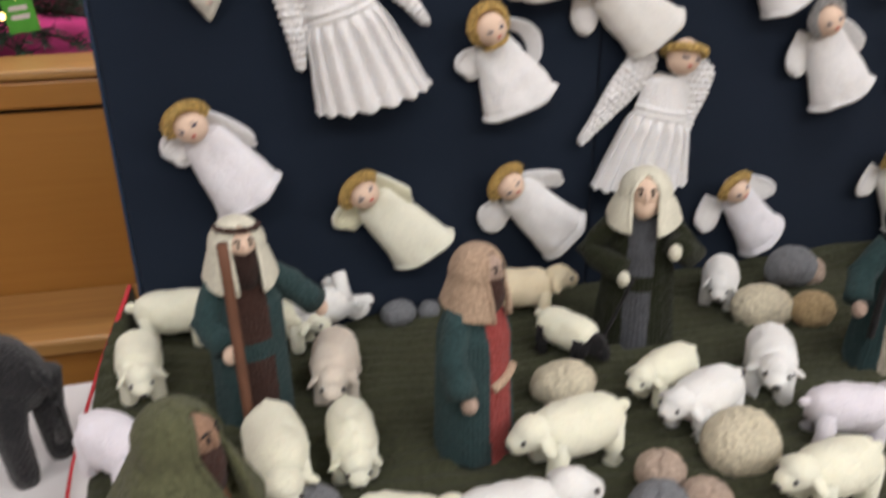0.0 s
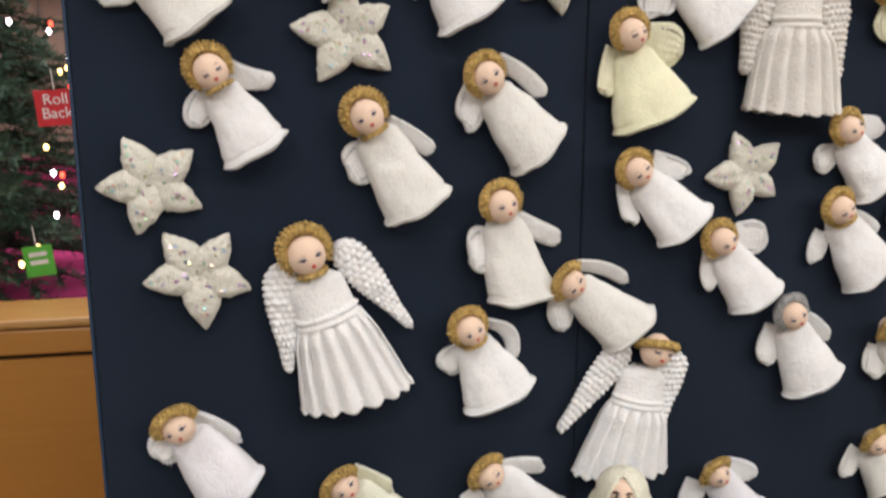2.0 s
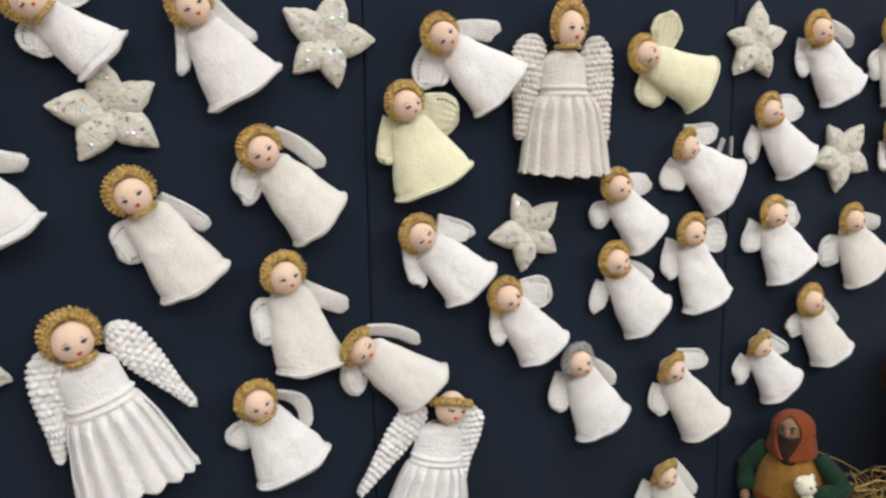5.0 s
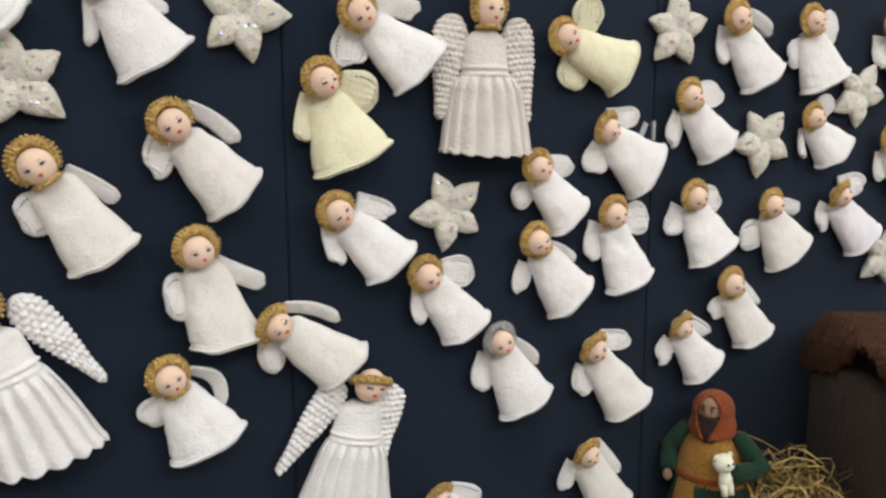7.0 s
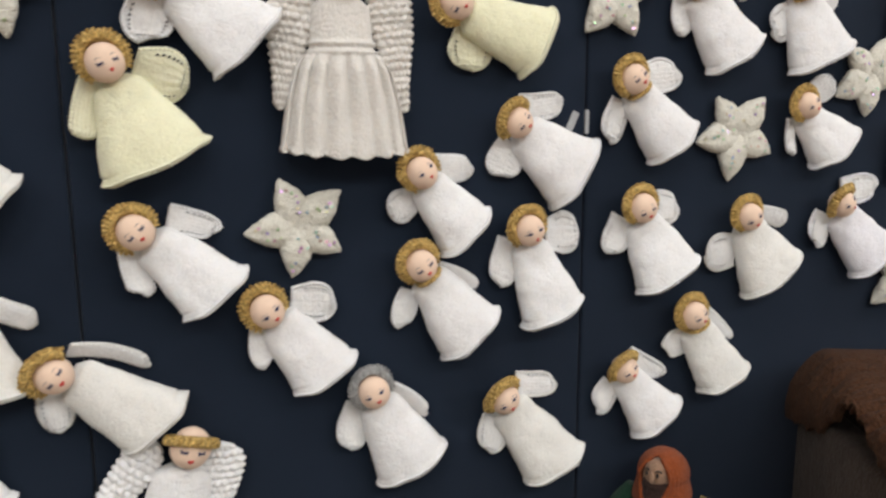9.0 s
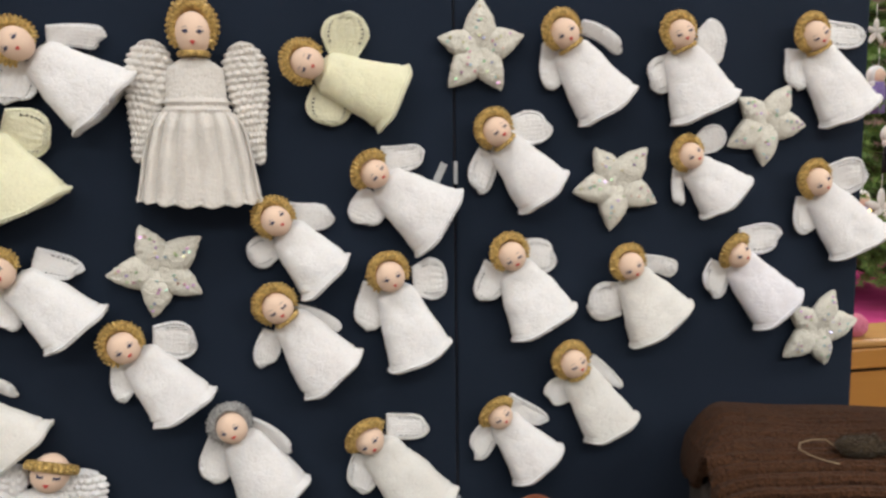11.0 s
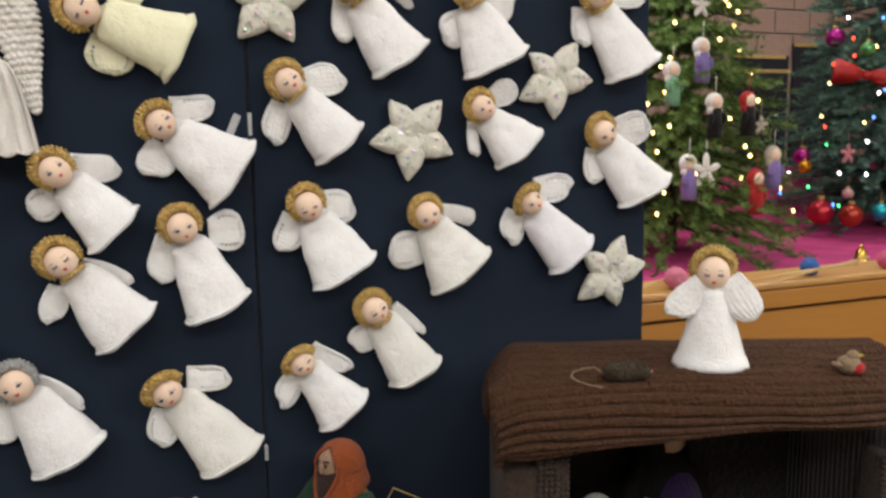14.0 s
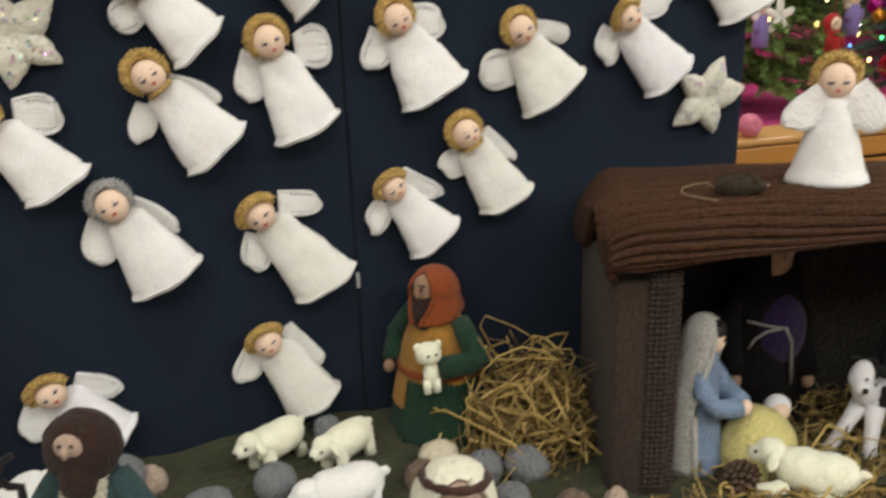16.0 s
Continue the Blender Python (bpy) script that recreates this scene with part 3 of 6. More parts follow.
angel("R", 0.395, 1.313, 42, 0.115, 0.084, -3, (-0.020, -0.008, -62, 0.042, 0.039, 0.043), (0.029, -0.006, 54, 0.053, 0.035, 0.040), 3, "cap", label="knitted white angel with a gold crown band pinned to board")
angel("R", 0.154, 1.173, 32, 0.117, 0.080, -8, (-0.017, -0.038, -111, 0.036, 0.029, 0.039), (0.026, -0.024, 14, 0.052, 0.018, 0.015, "narrow"), 1, label="knitted ivory angel with crocheted gold halo pinned to navy board")
angel("R", 0.049, 1.110, 37, 0.099, 0.080, -1, (-0.022, -0.019, -71, 0.038, 0.028, 0.032), (0.021, -0.007, 24, 0.056, 0.026, 0.024), 0, "cap", label="knitted white angel with a gold crown band pinned to board")


def bobble_wing(bm, base, angle, length, width, mat, rng):
    """A long tapering wing of knitted bobbles with a scalloped edge and a rounded tip."""
    d = Vector((math.sin(radians(angle)), 0, -math.cos(radians(angle))))
    side = Vector((d.z, 0, -d.x))
    ns, nt = 96, 28
    rows_n, cols_n = length / 0.0082, max(3.0, round(width / 0.0098))
    ph = rng.uniform(0, 9)
    front, back = [], []
    for i in range(ns + 1):
        s = i / ns
        u0 = s * rows_n
        half = width * 0.47 * (0.80 + 0.30 * math.sin(math.pi * min(1, 0.15 + s * 1.1))) * (1 - 0.66 * s ** 1.8)
        half *= math.sqrt(max(0.02, 1 - (max(0, 0.20 - s) / 0.205) ** 2)) * math.sqrt(max(0.01, 1 - (max(0, s - 0.94) / 0.06) ** 2))
        f, g = [], []
        for k in range(nt + 1):
            q = 2 * k / nt - 1
            wob = base + d * (s * length) + side * (half * q)
            u = u0 + 0.20 * noise.noise(wob * 75 + Vector((ph, 0, 0)))
            edge = 1 + 0.20 * abs(math.sin(math.pi * u)) * abs(q) ** 4
            v = (q + 1) / 2 * cols_n + (0.5 if int(u) % 2 else 0) + 0.25 * noise.noise(wob * 90 + Vector((0, ph, 0)))
            bump = (abs(math.sin(math.pi * u)) * abs(math.sin(math.pi * v))) ** 0.7 * (0.85 + 0.6 * noise.noise((int(u) * 1.7, int(v) * 2.3, ph)))
            p = base + d * (s * length) + side * half * q * edge
            thick = math.sqrt(max(0, 1 - q * q))
            f.append(p + Vector((0, -0.007 - 0.006 * thick - 0.0056 * bump * min(1, thick * 2) - 0.002 * noise.noise(p * 60 + Vector((ph, 0, 0))), 0)))
            g.append(p + Vector((0, -0.005 + 0.002 * thick, 0)))
        front.append(f)
        back.append(g)
    loft(bm, front, mat, (False, False), False)
    loft(bm, [r[::-1] for r in back], mat, (False, False), False)
    ring_f = [r[0] for r in front] + front[-1][1:] + [r[-1] for r in front[::-1]][1:] + front[0][::-1][1:]
    ring_b = [r[0] for r in back] + back[-1][1:] + [r[-1] for r in back[::-1]][1:] + back[0][::-1][1:]
    loft(bm, [ring_f, ring_b], mat, (False, False), False)


def robed_angel(panel, u, v, tilt, L, W, hem, wl, wr, cloth, turn, label, frill="ring", front=0.0, pleats=8, flare=0.75, long_face=1.0):
    """A large angel with a pleated skirt, a bodice with a belt, and bobble wings."""
    rng = random.Random(int(u * 1000) + 17)
    bm = bmesh.new()
    n, loops = 190, []
    waist = 0.37
    for i in range(91):
        s = i / 90
        if s < waist:
            k = s / waist
            half, pl = 0.027 + 0.005 * math.sin(min(1, k * 3) * math.pi / 2) + 0.004 * k, 0.0
        else:
            k = (s - waist) / (1 - waist)
            half, pl = 0.0395 + (W / 2 * 1.04 - 0.0395) * k ** flare, min(1, k * 6)
        for roll in (0.0, 0.055):
            half += 0.0042 * math.exp(-((s - waist + roll + 0.012) / 0.013) ** 2)
        half += 0.0016 * math.exp(-((s - 0.98) / 0.012) ** 2)
        half *= (0.60, 0.68, 0.76, 0.84, 0.90, 0.95)[i] if i < 6 else 1
        deep = 0.021 + 0.010 * s
        z = -0.027 - (L - 0.027) * s
        lp = []
        for j in range(n):
            t = 2 * math.pi * j / n
            cx = math.cos(t)
            w = pleats * (0.5 + 0.5 * math.asin(cx) / (math.pi / 2))
            ridge = abs(math.sin(math.pi * w)) ** 0.5
            bead = (1 - ridge) ** 3 * abs(math.sin(s * 75)) * pl
            groove = pl * (0.0200 * (ridge - 0.6) * (1 - 0.30 * k) + 0.004 * bead)
            scal = 0.0016 * math.cos(2 * math.pi * w) * max(0.0, s - 0.95) / 0.05
            x = cx * half * (1 + 0.012 * ridge * pl)
            y = math.sin(t) * deep * (0.6 if math.sin(t) > 0 else 1) - 0.6 * deep - 0.004 - 0.0035 * sum(math.exp(-((s - waist + q + 0.012) / 0.013) ** 2) for q in (0.0, 0.055))
            bow = 0.006 * s ** 4 * (1 - cx * cx)
            p = Vector((x, y - (groove if math.sin(t) < 0 else 0), z + scal - bow + x * math.tan(radians(hem)) * s * s))
            p += Vector((1, 0.6, 0)) * 0.0014 * noise.noise(p * 45) * s
            lp.append(p)
        loops.append(lp)
    loops.append([p * 0.5 + Vector((0, -0.012, -L * 0.47)) for p in loops[-1]])
    loft(bm, loops, 0)
    head = Vector((0, -0.034, 0))
    r = 0.0216
    crown = bmesh.new()
    face(crown, head, r, turn, rng)
    halo(crown, head, r, frill, 2, rng)
    bmesh.ops.scale(crown, vec=(1 / long_face, 1, long_face), verts=crown.verts)
    spare = bpy.data.meshes.new("spare")
    crown.to_mesh(spare)
    crown.free()
    bm.from_mesh(spare)
    bpy.data.meshes.remove(spare)
    if frill == "ring":
        tube(bm, [(r * 0.72 * math.cos(a), -0.030 + r * 0.7 * math.sin(a), -r * 1.05) for a in (2 * math.pi * i / 16 for i in range(17))], r * 0.18, 2, 6)
    for wx, wz, ang, ln, wd in (wl, wr):
        bobble_wing(bm, Vector((wx, -0.008, wz)), ang, ln, wd, 0, rng)
    fuzz(bm, 5000, 0.0020, (0,), 77 + int(u * 99))
    return thing("robed_knitted_angel", bm, [cloth, SKIN, GOLD, EYE_BLUE, LIP], on_board(panel, u, v, tilt, front), label, "angel doll", "knitted angels on the board")


robed_angel("L", -0.360, 1.251, 18, 0.185, 0.128, -8, (-0.028, -0.002, -16, 0.130, 0.040), (0.039, -0.003, 21, 0.141, 0.038), RIB_WOOL, 6, "large white knitted angel with pleated skirt and bobble wings")
robed_angel("M", 0.280, 1.597, 0, 0.192, 0.136, -2, (-0.046, -0.006, -9, 0.142, 0.047), (0.053, -0.006, 7, 0.146, 0.047), RIB_IVORY, 0, "large ivory knitted angel with ribbed skirt and bobble wings", flare=0.48, long_face=1.10)
robed_angel("M", 0.098, 1.094, -14, 0.172, 0.128, 12, (-0.034, -0.004, -26, 0.146, 0.040), (0.031, 0.001, 9, 0.106, 0.054), RIB_WOOL, 0, "large white knitted angel half hidden behind a smaller one", "brim")


def star_petal(bm, r):
    """One puffy, pointed leaf of a felted star, lying along +x."""
    loops = []
    for i in range(25):
        s = i / 24
        half = r * 0.32 * math.sin(math.pi * min(1, 0.24 + s * 0.76)) ** 0.95 + 0.0010
        deep = 0.0115 * math.sin(math.pi * min(1, 0.10 + s * 0.88)) ** 0.8 + 0.0006
        x = r * s
        lp = []
        for k in range(24):
            a = 2 * math.pi * k / 24
            p = Vector((x, -0.011 + math.sin(a) * deep, math.cos(a) * half))
            p.y += 0.0022 * math.exp(-(p.z / 0.0022) ** 2) * (math.sin(a) < 0)
            p += 0.0016 * noise.noise_vector(p * 160) + 0.0007 * noise.noise_vector(p * 420)
            lp.append(p)
        loops.append(lp)
    loft(bm, loops, 0)
    fuzz(bm, 650, 0.0020, (0,), int(r * 1e5))


SEQUIN_MESH = None


def star(panel, u, v, ways, reach, label="cream felted wool star sewn with tiny iridescent sequins"):
    """A five-leaved star with sequins; ways and reach: the angle and length of each leaf."""
    global SEQUIN_MESH
    rng = random.Random(int(u * 900) + int(v * 777))
    ob = tagged(new("wool_star"), label, "star", "wool stars on the board")
    ob.matrix_basis = on_board(panel, u, v)
    bm = bmesh.new()
    ball(bm, (0, -0.011, 0), (0.009, 0.005, 0.009), 0, None, 16, 10, 0.2, u)
    part("star_centre", bm, STAR_WOOL, ob, smooth=True)
    if SEQUIN_MESH is None:
        bm = bmesh.new()
        bmesh.ops.create_cone(bm, cap_ends=True, segments=10, radius1=0.0021, radius2=0.0018, depth=0.0006)
        SEQUIN_MESH = finish(bm, "sequin", [SEQUIN], False)
    for ang, r in zip(ways, reach):
        bm = bmesh.new()
        star_petal(bm, r)
        pt = part("star_petal", bm, STAR_WOOL, ob, "", Matrix.Rotation(-radians(ang), 4, "Y") @ Matrix.Rotation(rng.uniform(-0.12, 0.12), 4, "X"), True)
        for j in range(7):
            s, q = rng.uniform(0.2, 0.85), rng.uniform(-0.5, 0.5)
            sq = new("sequin", SEQUIN_MESH)
            sq.parent = pt
            half = r * 0.325 * math.sin(math.pi * min(1, 0.24 + s * 0.76)) ** 0.85
            deep = 0.0115 * math.sin(math.pi * min(1, 0.10 + s * 0.88)) ** 0.8
            sq.matrix_basis = Matrix.Translation((r * s, -0.0115 - deep * math.sqrt(1 - q * q), half * q)) @ Matrix.Rotation(radians(90 + rng.uniform(-25, 25)), 4, "X") @ Matrix.Rotation(rng.uniform(-0.5, 0.5), 4, "Y")


star("L", -0.517, 1.333, (38, 118, 180, 252, 332), (0.056, 0.056, 0.056, 0.056, 0.056))
star("L", -0.475, 1.232, (53, 126, 187, 274, 340), (0.056, 0.059, 0.059, 0.063, 0.059))
star("L", -0.304, 1.493, (32, 96, 175, 239, 322), (0.058, 0.058, 0.062, 0.061, 0.063))
star("L", -0.053, 1.576, (2, 73, 147, 224, 282), (0.064, 0.063, 0.062, 0.058, 0.058))
star("M", 0.229, 1.323, (39, 112, 184, 259, 325), (0.061, 0.058, 0.061, 0.058, 0.056))
star("R", 0.031, 1.589, (17, 88, 166, 229, 301), (0.062, 0.064, 0.056, 0.063, 0.059))
star("R", 0.223, 1.412, (49, 124, 189, 263, 336), (0.066, 0.060, 0.064, 0.063, 0.065))
star("R", 0.448, 1.493, (57, 140, 207, 269, 359), (0.065, 0.056, 0.066, 0.060, 0.064))
star("R", 0.545, 1.192, (8, 66, 143, 215, 288), (0.070, 0.064, 0.058, 0.066, 0.058))


# ---- the table and its cloths ----
def ground_height(x, y):
    """The uneven top of the knitted blanket."""
    h = 0.776 + 0.009 * noise.noise((x * 9, y * 11, 1.3)) + 0.012 * noise.noise((x * 3.2, y * 4.5, 7.7))
    h += 0.035 * max(0, min(1, (-1.02 - x) / 0.14)) * max(0, min(1, (y + 0.30) / 0.2))
    return h


BLANKET = wool("olive_blanket", (0.072, 0.077, 0.042), 200, 1.0, 0.06, 0.7)
TABLECLOTH = plain("white_tablecloth", (0.74, 0.72, 0.72), 0.9, vary=0.93, scale=6)
RED_PIPING = plain("red_piping", (0.55, 0.03, 0.04), 0.7)

def hem_line(y):
    """Where the red piping runs: along the table's end, then up over the padding behind."""
    f = max(0.0, min(1.0, (y + 0.20) / 0.18))
    f = f * f * (3 - 2 * f)
    return Vector((-1.266 + 0.062 * f + 0.005 * math.sin(y * 15), y, 0.735 + 0.122 * f + 0.004 * noise.noise((y * 14, 0, 0))))


bm = bmesh.new()
nx, ny = 330, 210
rows = []
for i in range(nx + 1):
    x = -1.260 + 2.385 * i / nx
    row = []
    for k in range(ny + 1):
        y = -0.72 + 0.725 * k / ny
        xe = x
        if i == 0:
            xe += 0.008 * math.sin(y * 17)
        z = ground_height(x, y) + 0.0030 * math.sin(y * 370 + x * 22 + 9 * noise.noise((x * 5, y * 4, 0))) + 0.008 * noise.noise((x * 13, y * 30, 2.2))
        if x < -1.200:
            f = 0.64 * (-1.200 - x) / 0.060
            end = hem_line(y)
            xe += (end.x + 1.200) * f - (x + 1.200)
            z += (end.z - z) * f + 0.013 * math.sin(math.pi * f) + 0.004 * f
        row.append(bm.verts.new((xe, y, z)))
    rows.append(row)
for i in range(nx):
    for k in range(ny):
        bm.faces.new((rows[i][k], rows[i + 1][k], rows[i + 1][k + 1], rows[i][k + 1]))
thing("knitted_blanket", bm, BLANKET, Matrix.Identity(4), "olive green knitted blanket spread over the table as grass", "blanket")

bm = bmesh.new()
rows = []
for k in range(60):
    y = -0.74 + 0.735 * k / 59
    end, top = hem_line(y), Vector((-1.205, y, ground_height(-1.205, y) - 0.008))
    rows.append([top.lerp(end, i / 8) + Vector((0, 0, 0.012 * math.sin(math.pi * i / 8))) for i in range(9)])
loft(bm, rows, 0, (False, False), False)
edging = thing("cloth_edging", bm, TABLECLOTH, Matrix.Identity(4), "white cloth lining with red piping under the blanket", "cloth")
bm = bmesh.new()
tube(bm, [hem_line(-0.74 + 0.735 * k / 59) for k in range(60)], 0.0030, 0, 8)
part("piping", bm, RED_PIPING, edging, "red corded piping", None, True)

bm = bmesh.new()
box(bm, (-1.75, -0.75, 0.70), (1.55, 0.012, 0.722), 0, 0.004)
table = thing("display_table", bm, TABLECLOTH, Matrix.Identity(4), "long table under a white cloth", "table", smooth=False)
bm = bmesh.new()
loops = []
for zz in (0.70, 0.45, 0.05):
    loops.append([Vector((x, -0.752 + 0.006 * math.sin(x * 30) * (zz < 0.6), zz)) for x in (-1.75 + 3.3 * i / 120 for i in range(121))])
loft(bm, loops, 0, (False, False), False)
part("table_skirt", bm, TABLECLOTH, table, "", None, True)
for tx in (-1.65, 1.45):
    for ty in (-0.65, -0.06):
        bm = bmesh.new()
        box(bm, (tx - 0.02, ty - 0.02, 0), (tx + 0.02, ty + 0.02, 0.70), 0, 0.003)
        part("leg", bm, plain("steel_leg", (0.25, 0.25, 0.26), 0.4, 0.8), table)

# ---- knitted sheep ----
SHEEP_WOOLS = {
    "cream": wool("cream_sheep_wool", (0.95, 0.935, 0.755), 400, 0.5, 0.1, 0.95, 0.5, 0.92, 0.25, 0.3),
    "white": wool("white_sheep_wool", (0.94, 0.935, 0.91), 400, 0.5, 0.1, 0.95, 0.5, 0.92, 0.25, 0.3),
    "lilac": wool("lilac_sheep_wool", (0.88, 0.84, 0.90), 400, 0.5, 0.1, 0.95, 0.5, 0.92, 0.25, 0.3),
    "tan": wool("tan_sheep_wool", (0.88, 0.77, 0.55), 400, 0.5, 0.1, 0.95, 0.5, 0.92, 0.25, 0.3),
    "pinkish": wool("pinkish_sheep_wool", (0.90, 0.80, 0.68), 400, 0.5, 0.1, 0.95, 0.5, 0.92, 0.25, 0.3),
}
BLACK_WOOL = wool("black_wool", (0.012, 0.011, 0.012), 300, 0.8, 0.1)
DONKEY_WOOL = wool("charcoal_wool", (0.0132, 0.0127, 0.0149), 280, 0.9, 0.2)


def sheep(x, y, heading, size=0.11, coat="cream", head_coat=None, droop=0.0, z=None, roll=0.0, label="", pitch=0.0, lying=False):
    """A stuffed knitted sheep; heading in degrees, 0 along +x. size: its length. droop lowers the head."""
    rng = random.Random(int(x * 1000) * 31 + int(y * 1000))
    bm = bmesh.new()
    s = size / 0.11
    up = (0.031 if lying else 0.042) * s
    # barrel body, a little slack and lumpy, drawn in at both ends
    loops = []
    for i in range(25):
        u = i / 24
        w = max(0.04, 1 - abs(2 * u - 1) ** 3.2) ** (1 / 2.2)
        sag = 0.003 * math.sin(math.pi * u) * s
        lp = []
        for k in range(34):
            a = 2 * math.pi * k / 34
            p = Vector(((-0.047 + 0.092 * u) * s, math.cos(a) * 0.0265 * w * s, up - sag + math.sin(a) * 0.0255 * w * s))
            n = noise.noise(p * 70 + Vector((x * 50, 0, 0))) * 0.0022 + noise.noise(p * 230 + Vector((y * 50, 0, 0))) * 0.0007
            lp.append(p + Vector((0, math.cos(a), math.sin(a))) * n * s)
        loops.append(lp)
    loft(bm, loops, 0)
    hz, hx = up + (0.012 - 0.022 * droop) * s, (0.050 - 0.004 * droop) * s
    tip = Matrix.Rotation(radians(16 + 26 * droop), 3, "Y")
    ball(bm, (hx - 0.002 * s, 0, hz), (0.0185 * s, 0.0165 * s, 0.0170 * s), 1, None, 22, 14, 0.08, y * 40, 90)
    nose = Vector((hx, 0, hz)) + tip @ Vector((0.024 * s, 0, 0.0))
    loops = []
    for u, w in ((0.0, 0.0150), (0.35, 0.0138), (0.7, 0.0110), (0.92, 0.0078), (1.0, 0.0040)):
        c = Vector((hx, 0, hz)).lerp(nose, u)
        loops.append([c + tip @ Vector((0, math.cos(a) * w * s, math.sin(a) * w * 0.92 * s)) for a in (2 * math.pi * k / 16 for k in range(16))])
    loft(bm, loops, 1)
    ball(bm, nose + Vector((0, 0, 0.001 * s)), (0.0030 * s, 0.0048 * s, 0.0032 * s), 3, tip, 10, 6)
    for q in (-1, 1):
        ear = Matrix.Rotation(radians(q * rng.uniform(28, 58)), 3, "X") @ Matrix.Rotation(radians(rng.uniform(-20, 20)), 3, "Z")
        ball(bm, Vector((hx - 0.006 * s, q * 0.0195 * s, hz - 0.001 * s)), (0.0070 * s, 0.0034 * s, 0.0125 * s), 1, ear, 12, 8)
        ball(bm, Vector((hx, 0, hz)) + tip @ Vector((0.0125 * s, q * 0.0112 * s, 0.0062 * s)), (0.0024 * s, 0.0022 * s, 0.0026 * s), 2, None, 8, 6)
        for lx in (-0.029, 0.027):
            jx, jy = rng.uniform(-0.004, 0.004), rng.uniform(-0.002, 0.003)
            if lying:
                tube(bm, [(lx * s, q * 0.018 * s, 0.012 * s), ((lx + 0.014) * s, q * 0.027 * s, 0.009 * s), ((lx + 0.030) * s, q * 0.030 * s, 0.008 * s)], [0.010 * s, 0.0095 * s, 0.007 * s], 1, 12)
            else:
                tube(bm, [(lx * s, q * 0.013 * s, up), ((lx + jx * 0.5) * s, q * (0.0155 + jy) * s, 0.018 * s), ((lx + jx) * s, q * (0.016 + jy) * s, 0.004 * s), ((lx + jx) * s, q * (0.016 + jy) * s, 0)], [0.0115 * s, 0.0100 * s, 0.0100 * s, 0.0070 * s], 1, 12)
    ball(bm, (-0.049 * s, 0, up + 0.005 * s), (0.0080 * s, 0.0055 * s, 0.0065 * s), 0, None, 12, 8, 0.2, x)
    fuzz(bm, 2200, 0.0022, (0, 1), int(x * 999))
    zz = ground_height(x, y) - 0.002 if z is None else z
    m = pose(x, y, zz, roll, pitch, heading)
    hc = head_coat or SHEEP_WOOLS[coat]
    return thing("knitted_sheep", bm, [SHEEP_WOOLS[coat], hc, EYE_DARK, EYE_DARK], m,
                 label or f"stuffed {coat} knitted sheep standing on green blanket", "toy sheep", "knitted flock")


for spec in (
    (-1.150, -0.062, -8, 0.11, "cream"), (-1.187, -0.146, -82, 0.10, "cream", None, 0.5), (-1.202, -0.262, -50, 0.11, "lilac", None, 0.4),
    (-1.055, -0.318, -86, 0.12, "cream", None, 0.9), (-0.982, -0.303, -92, 0.10, "cream", None, 0.9), (-0.980, -0.172, -100, 0.11, "pinkish", None, 0.6),
    (-0.769, -0.356, 190, 0.118, "cream", None, 0.3), (-0.630, -0.281, 203, 0.095, "cream", None, 0.4), (-0.617, -0.340, 200, 0.105, "white", None, 0.3),
    (-0.512, -0.298, 238, 0.112, "white", None, 0.1), (-0.487, -0.395, -14, 0.105, "lilac"), (-0.570, -0.476, 188, 0.106, "cream", None, 0.2),
    (-0.722, -0.066, -14, 0.11, "tan"), (-0.444, -0.092, 235, 0.10, "white", None, 0.4), (-0.872, -0.455, 2, 0.125, "white"), (-0.960, -0.428, -20, 0.10, "cream"),
    (-0.143, -0.082, 212, 0.098, "cream", None, 0.0), (-0.058, -0.116, 212, 0.094, "cream", None, 0.2), (-0.088, -0.230, 184, 0.108, "white", None, 0.4),
):
    sheep(*spec)
sheep(-0.702, -0.175, -58, 0.095, "cream", BLACK_WOOL, 0.9, label="cream knitted sheep with a black head on green blanket")
sheep(-1.030, -0.060, -30, 0.10, "cream", droop=0.5)
sheep(-0.985, -0.045, 20, 0.10, "white", z=0.855, roll=150, label="white knitted sheep lying on its back, legs up")


def donkey(x, y, heading):
    bm = bmesh.new()
    ball(bm, (0, 0, 0.115), (0.085, 0.042, 0.045), 0, None, 22, 14, 0.08, 2, 40)
    for lx in (-0.055, 0.055):
        for q in (-1, 1):
            tube(bm, [(lx, q * 0.024, 0.11), (lx + 0.004, q * 0.026, 0.06), (lx, q * 0.026, 0.012), (lx, q * 0.026, 0)], [0.022, 0.017, 0.015, 0.012], 0, 12)
    tube(bm, [(0.07, 0, 0.13), (0.105, 0, 0.17), (0.12, 0, 0.195)], [0.028, 0.024, 0.02], 0, 12)
    ball(bm, (0.14, 0, 0.20), (0.038, 0.022, 0.023), 0, Matrix.Rotation(0.5, 3, "Y"), 14, 10)
    for q in (-1, 1):
        ball(bm, (0.112, q * 0.018, 0.232), (0.008, 0.006, 0.024), 0, None, 8, 8)
    tube(bm, [(-0.078, 0, 0.135), (-0.092, 0, 0.115), (-0.096, 0.002, 0.08), (-0.093, 0.003, 0.05)], [0.006, 0.006, 0.005, 0.007], 0, 8)
    return thing("knitted_donkey", bm, [DONKEY_WOOL], pose(x, y, 0.722, 0, 0, heading) @ Matrix.Scale(0.98, 4), "charcoal grey knitted donkey standing on the white cloth", "toy donkey")


donkey(-1.345, -0.125, 146)

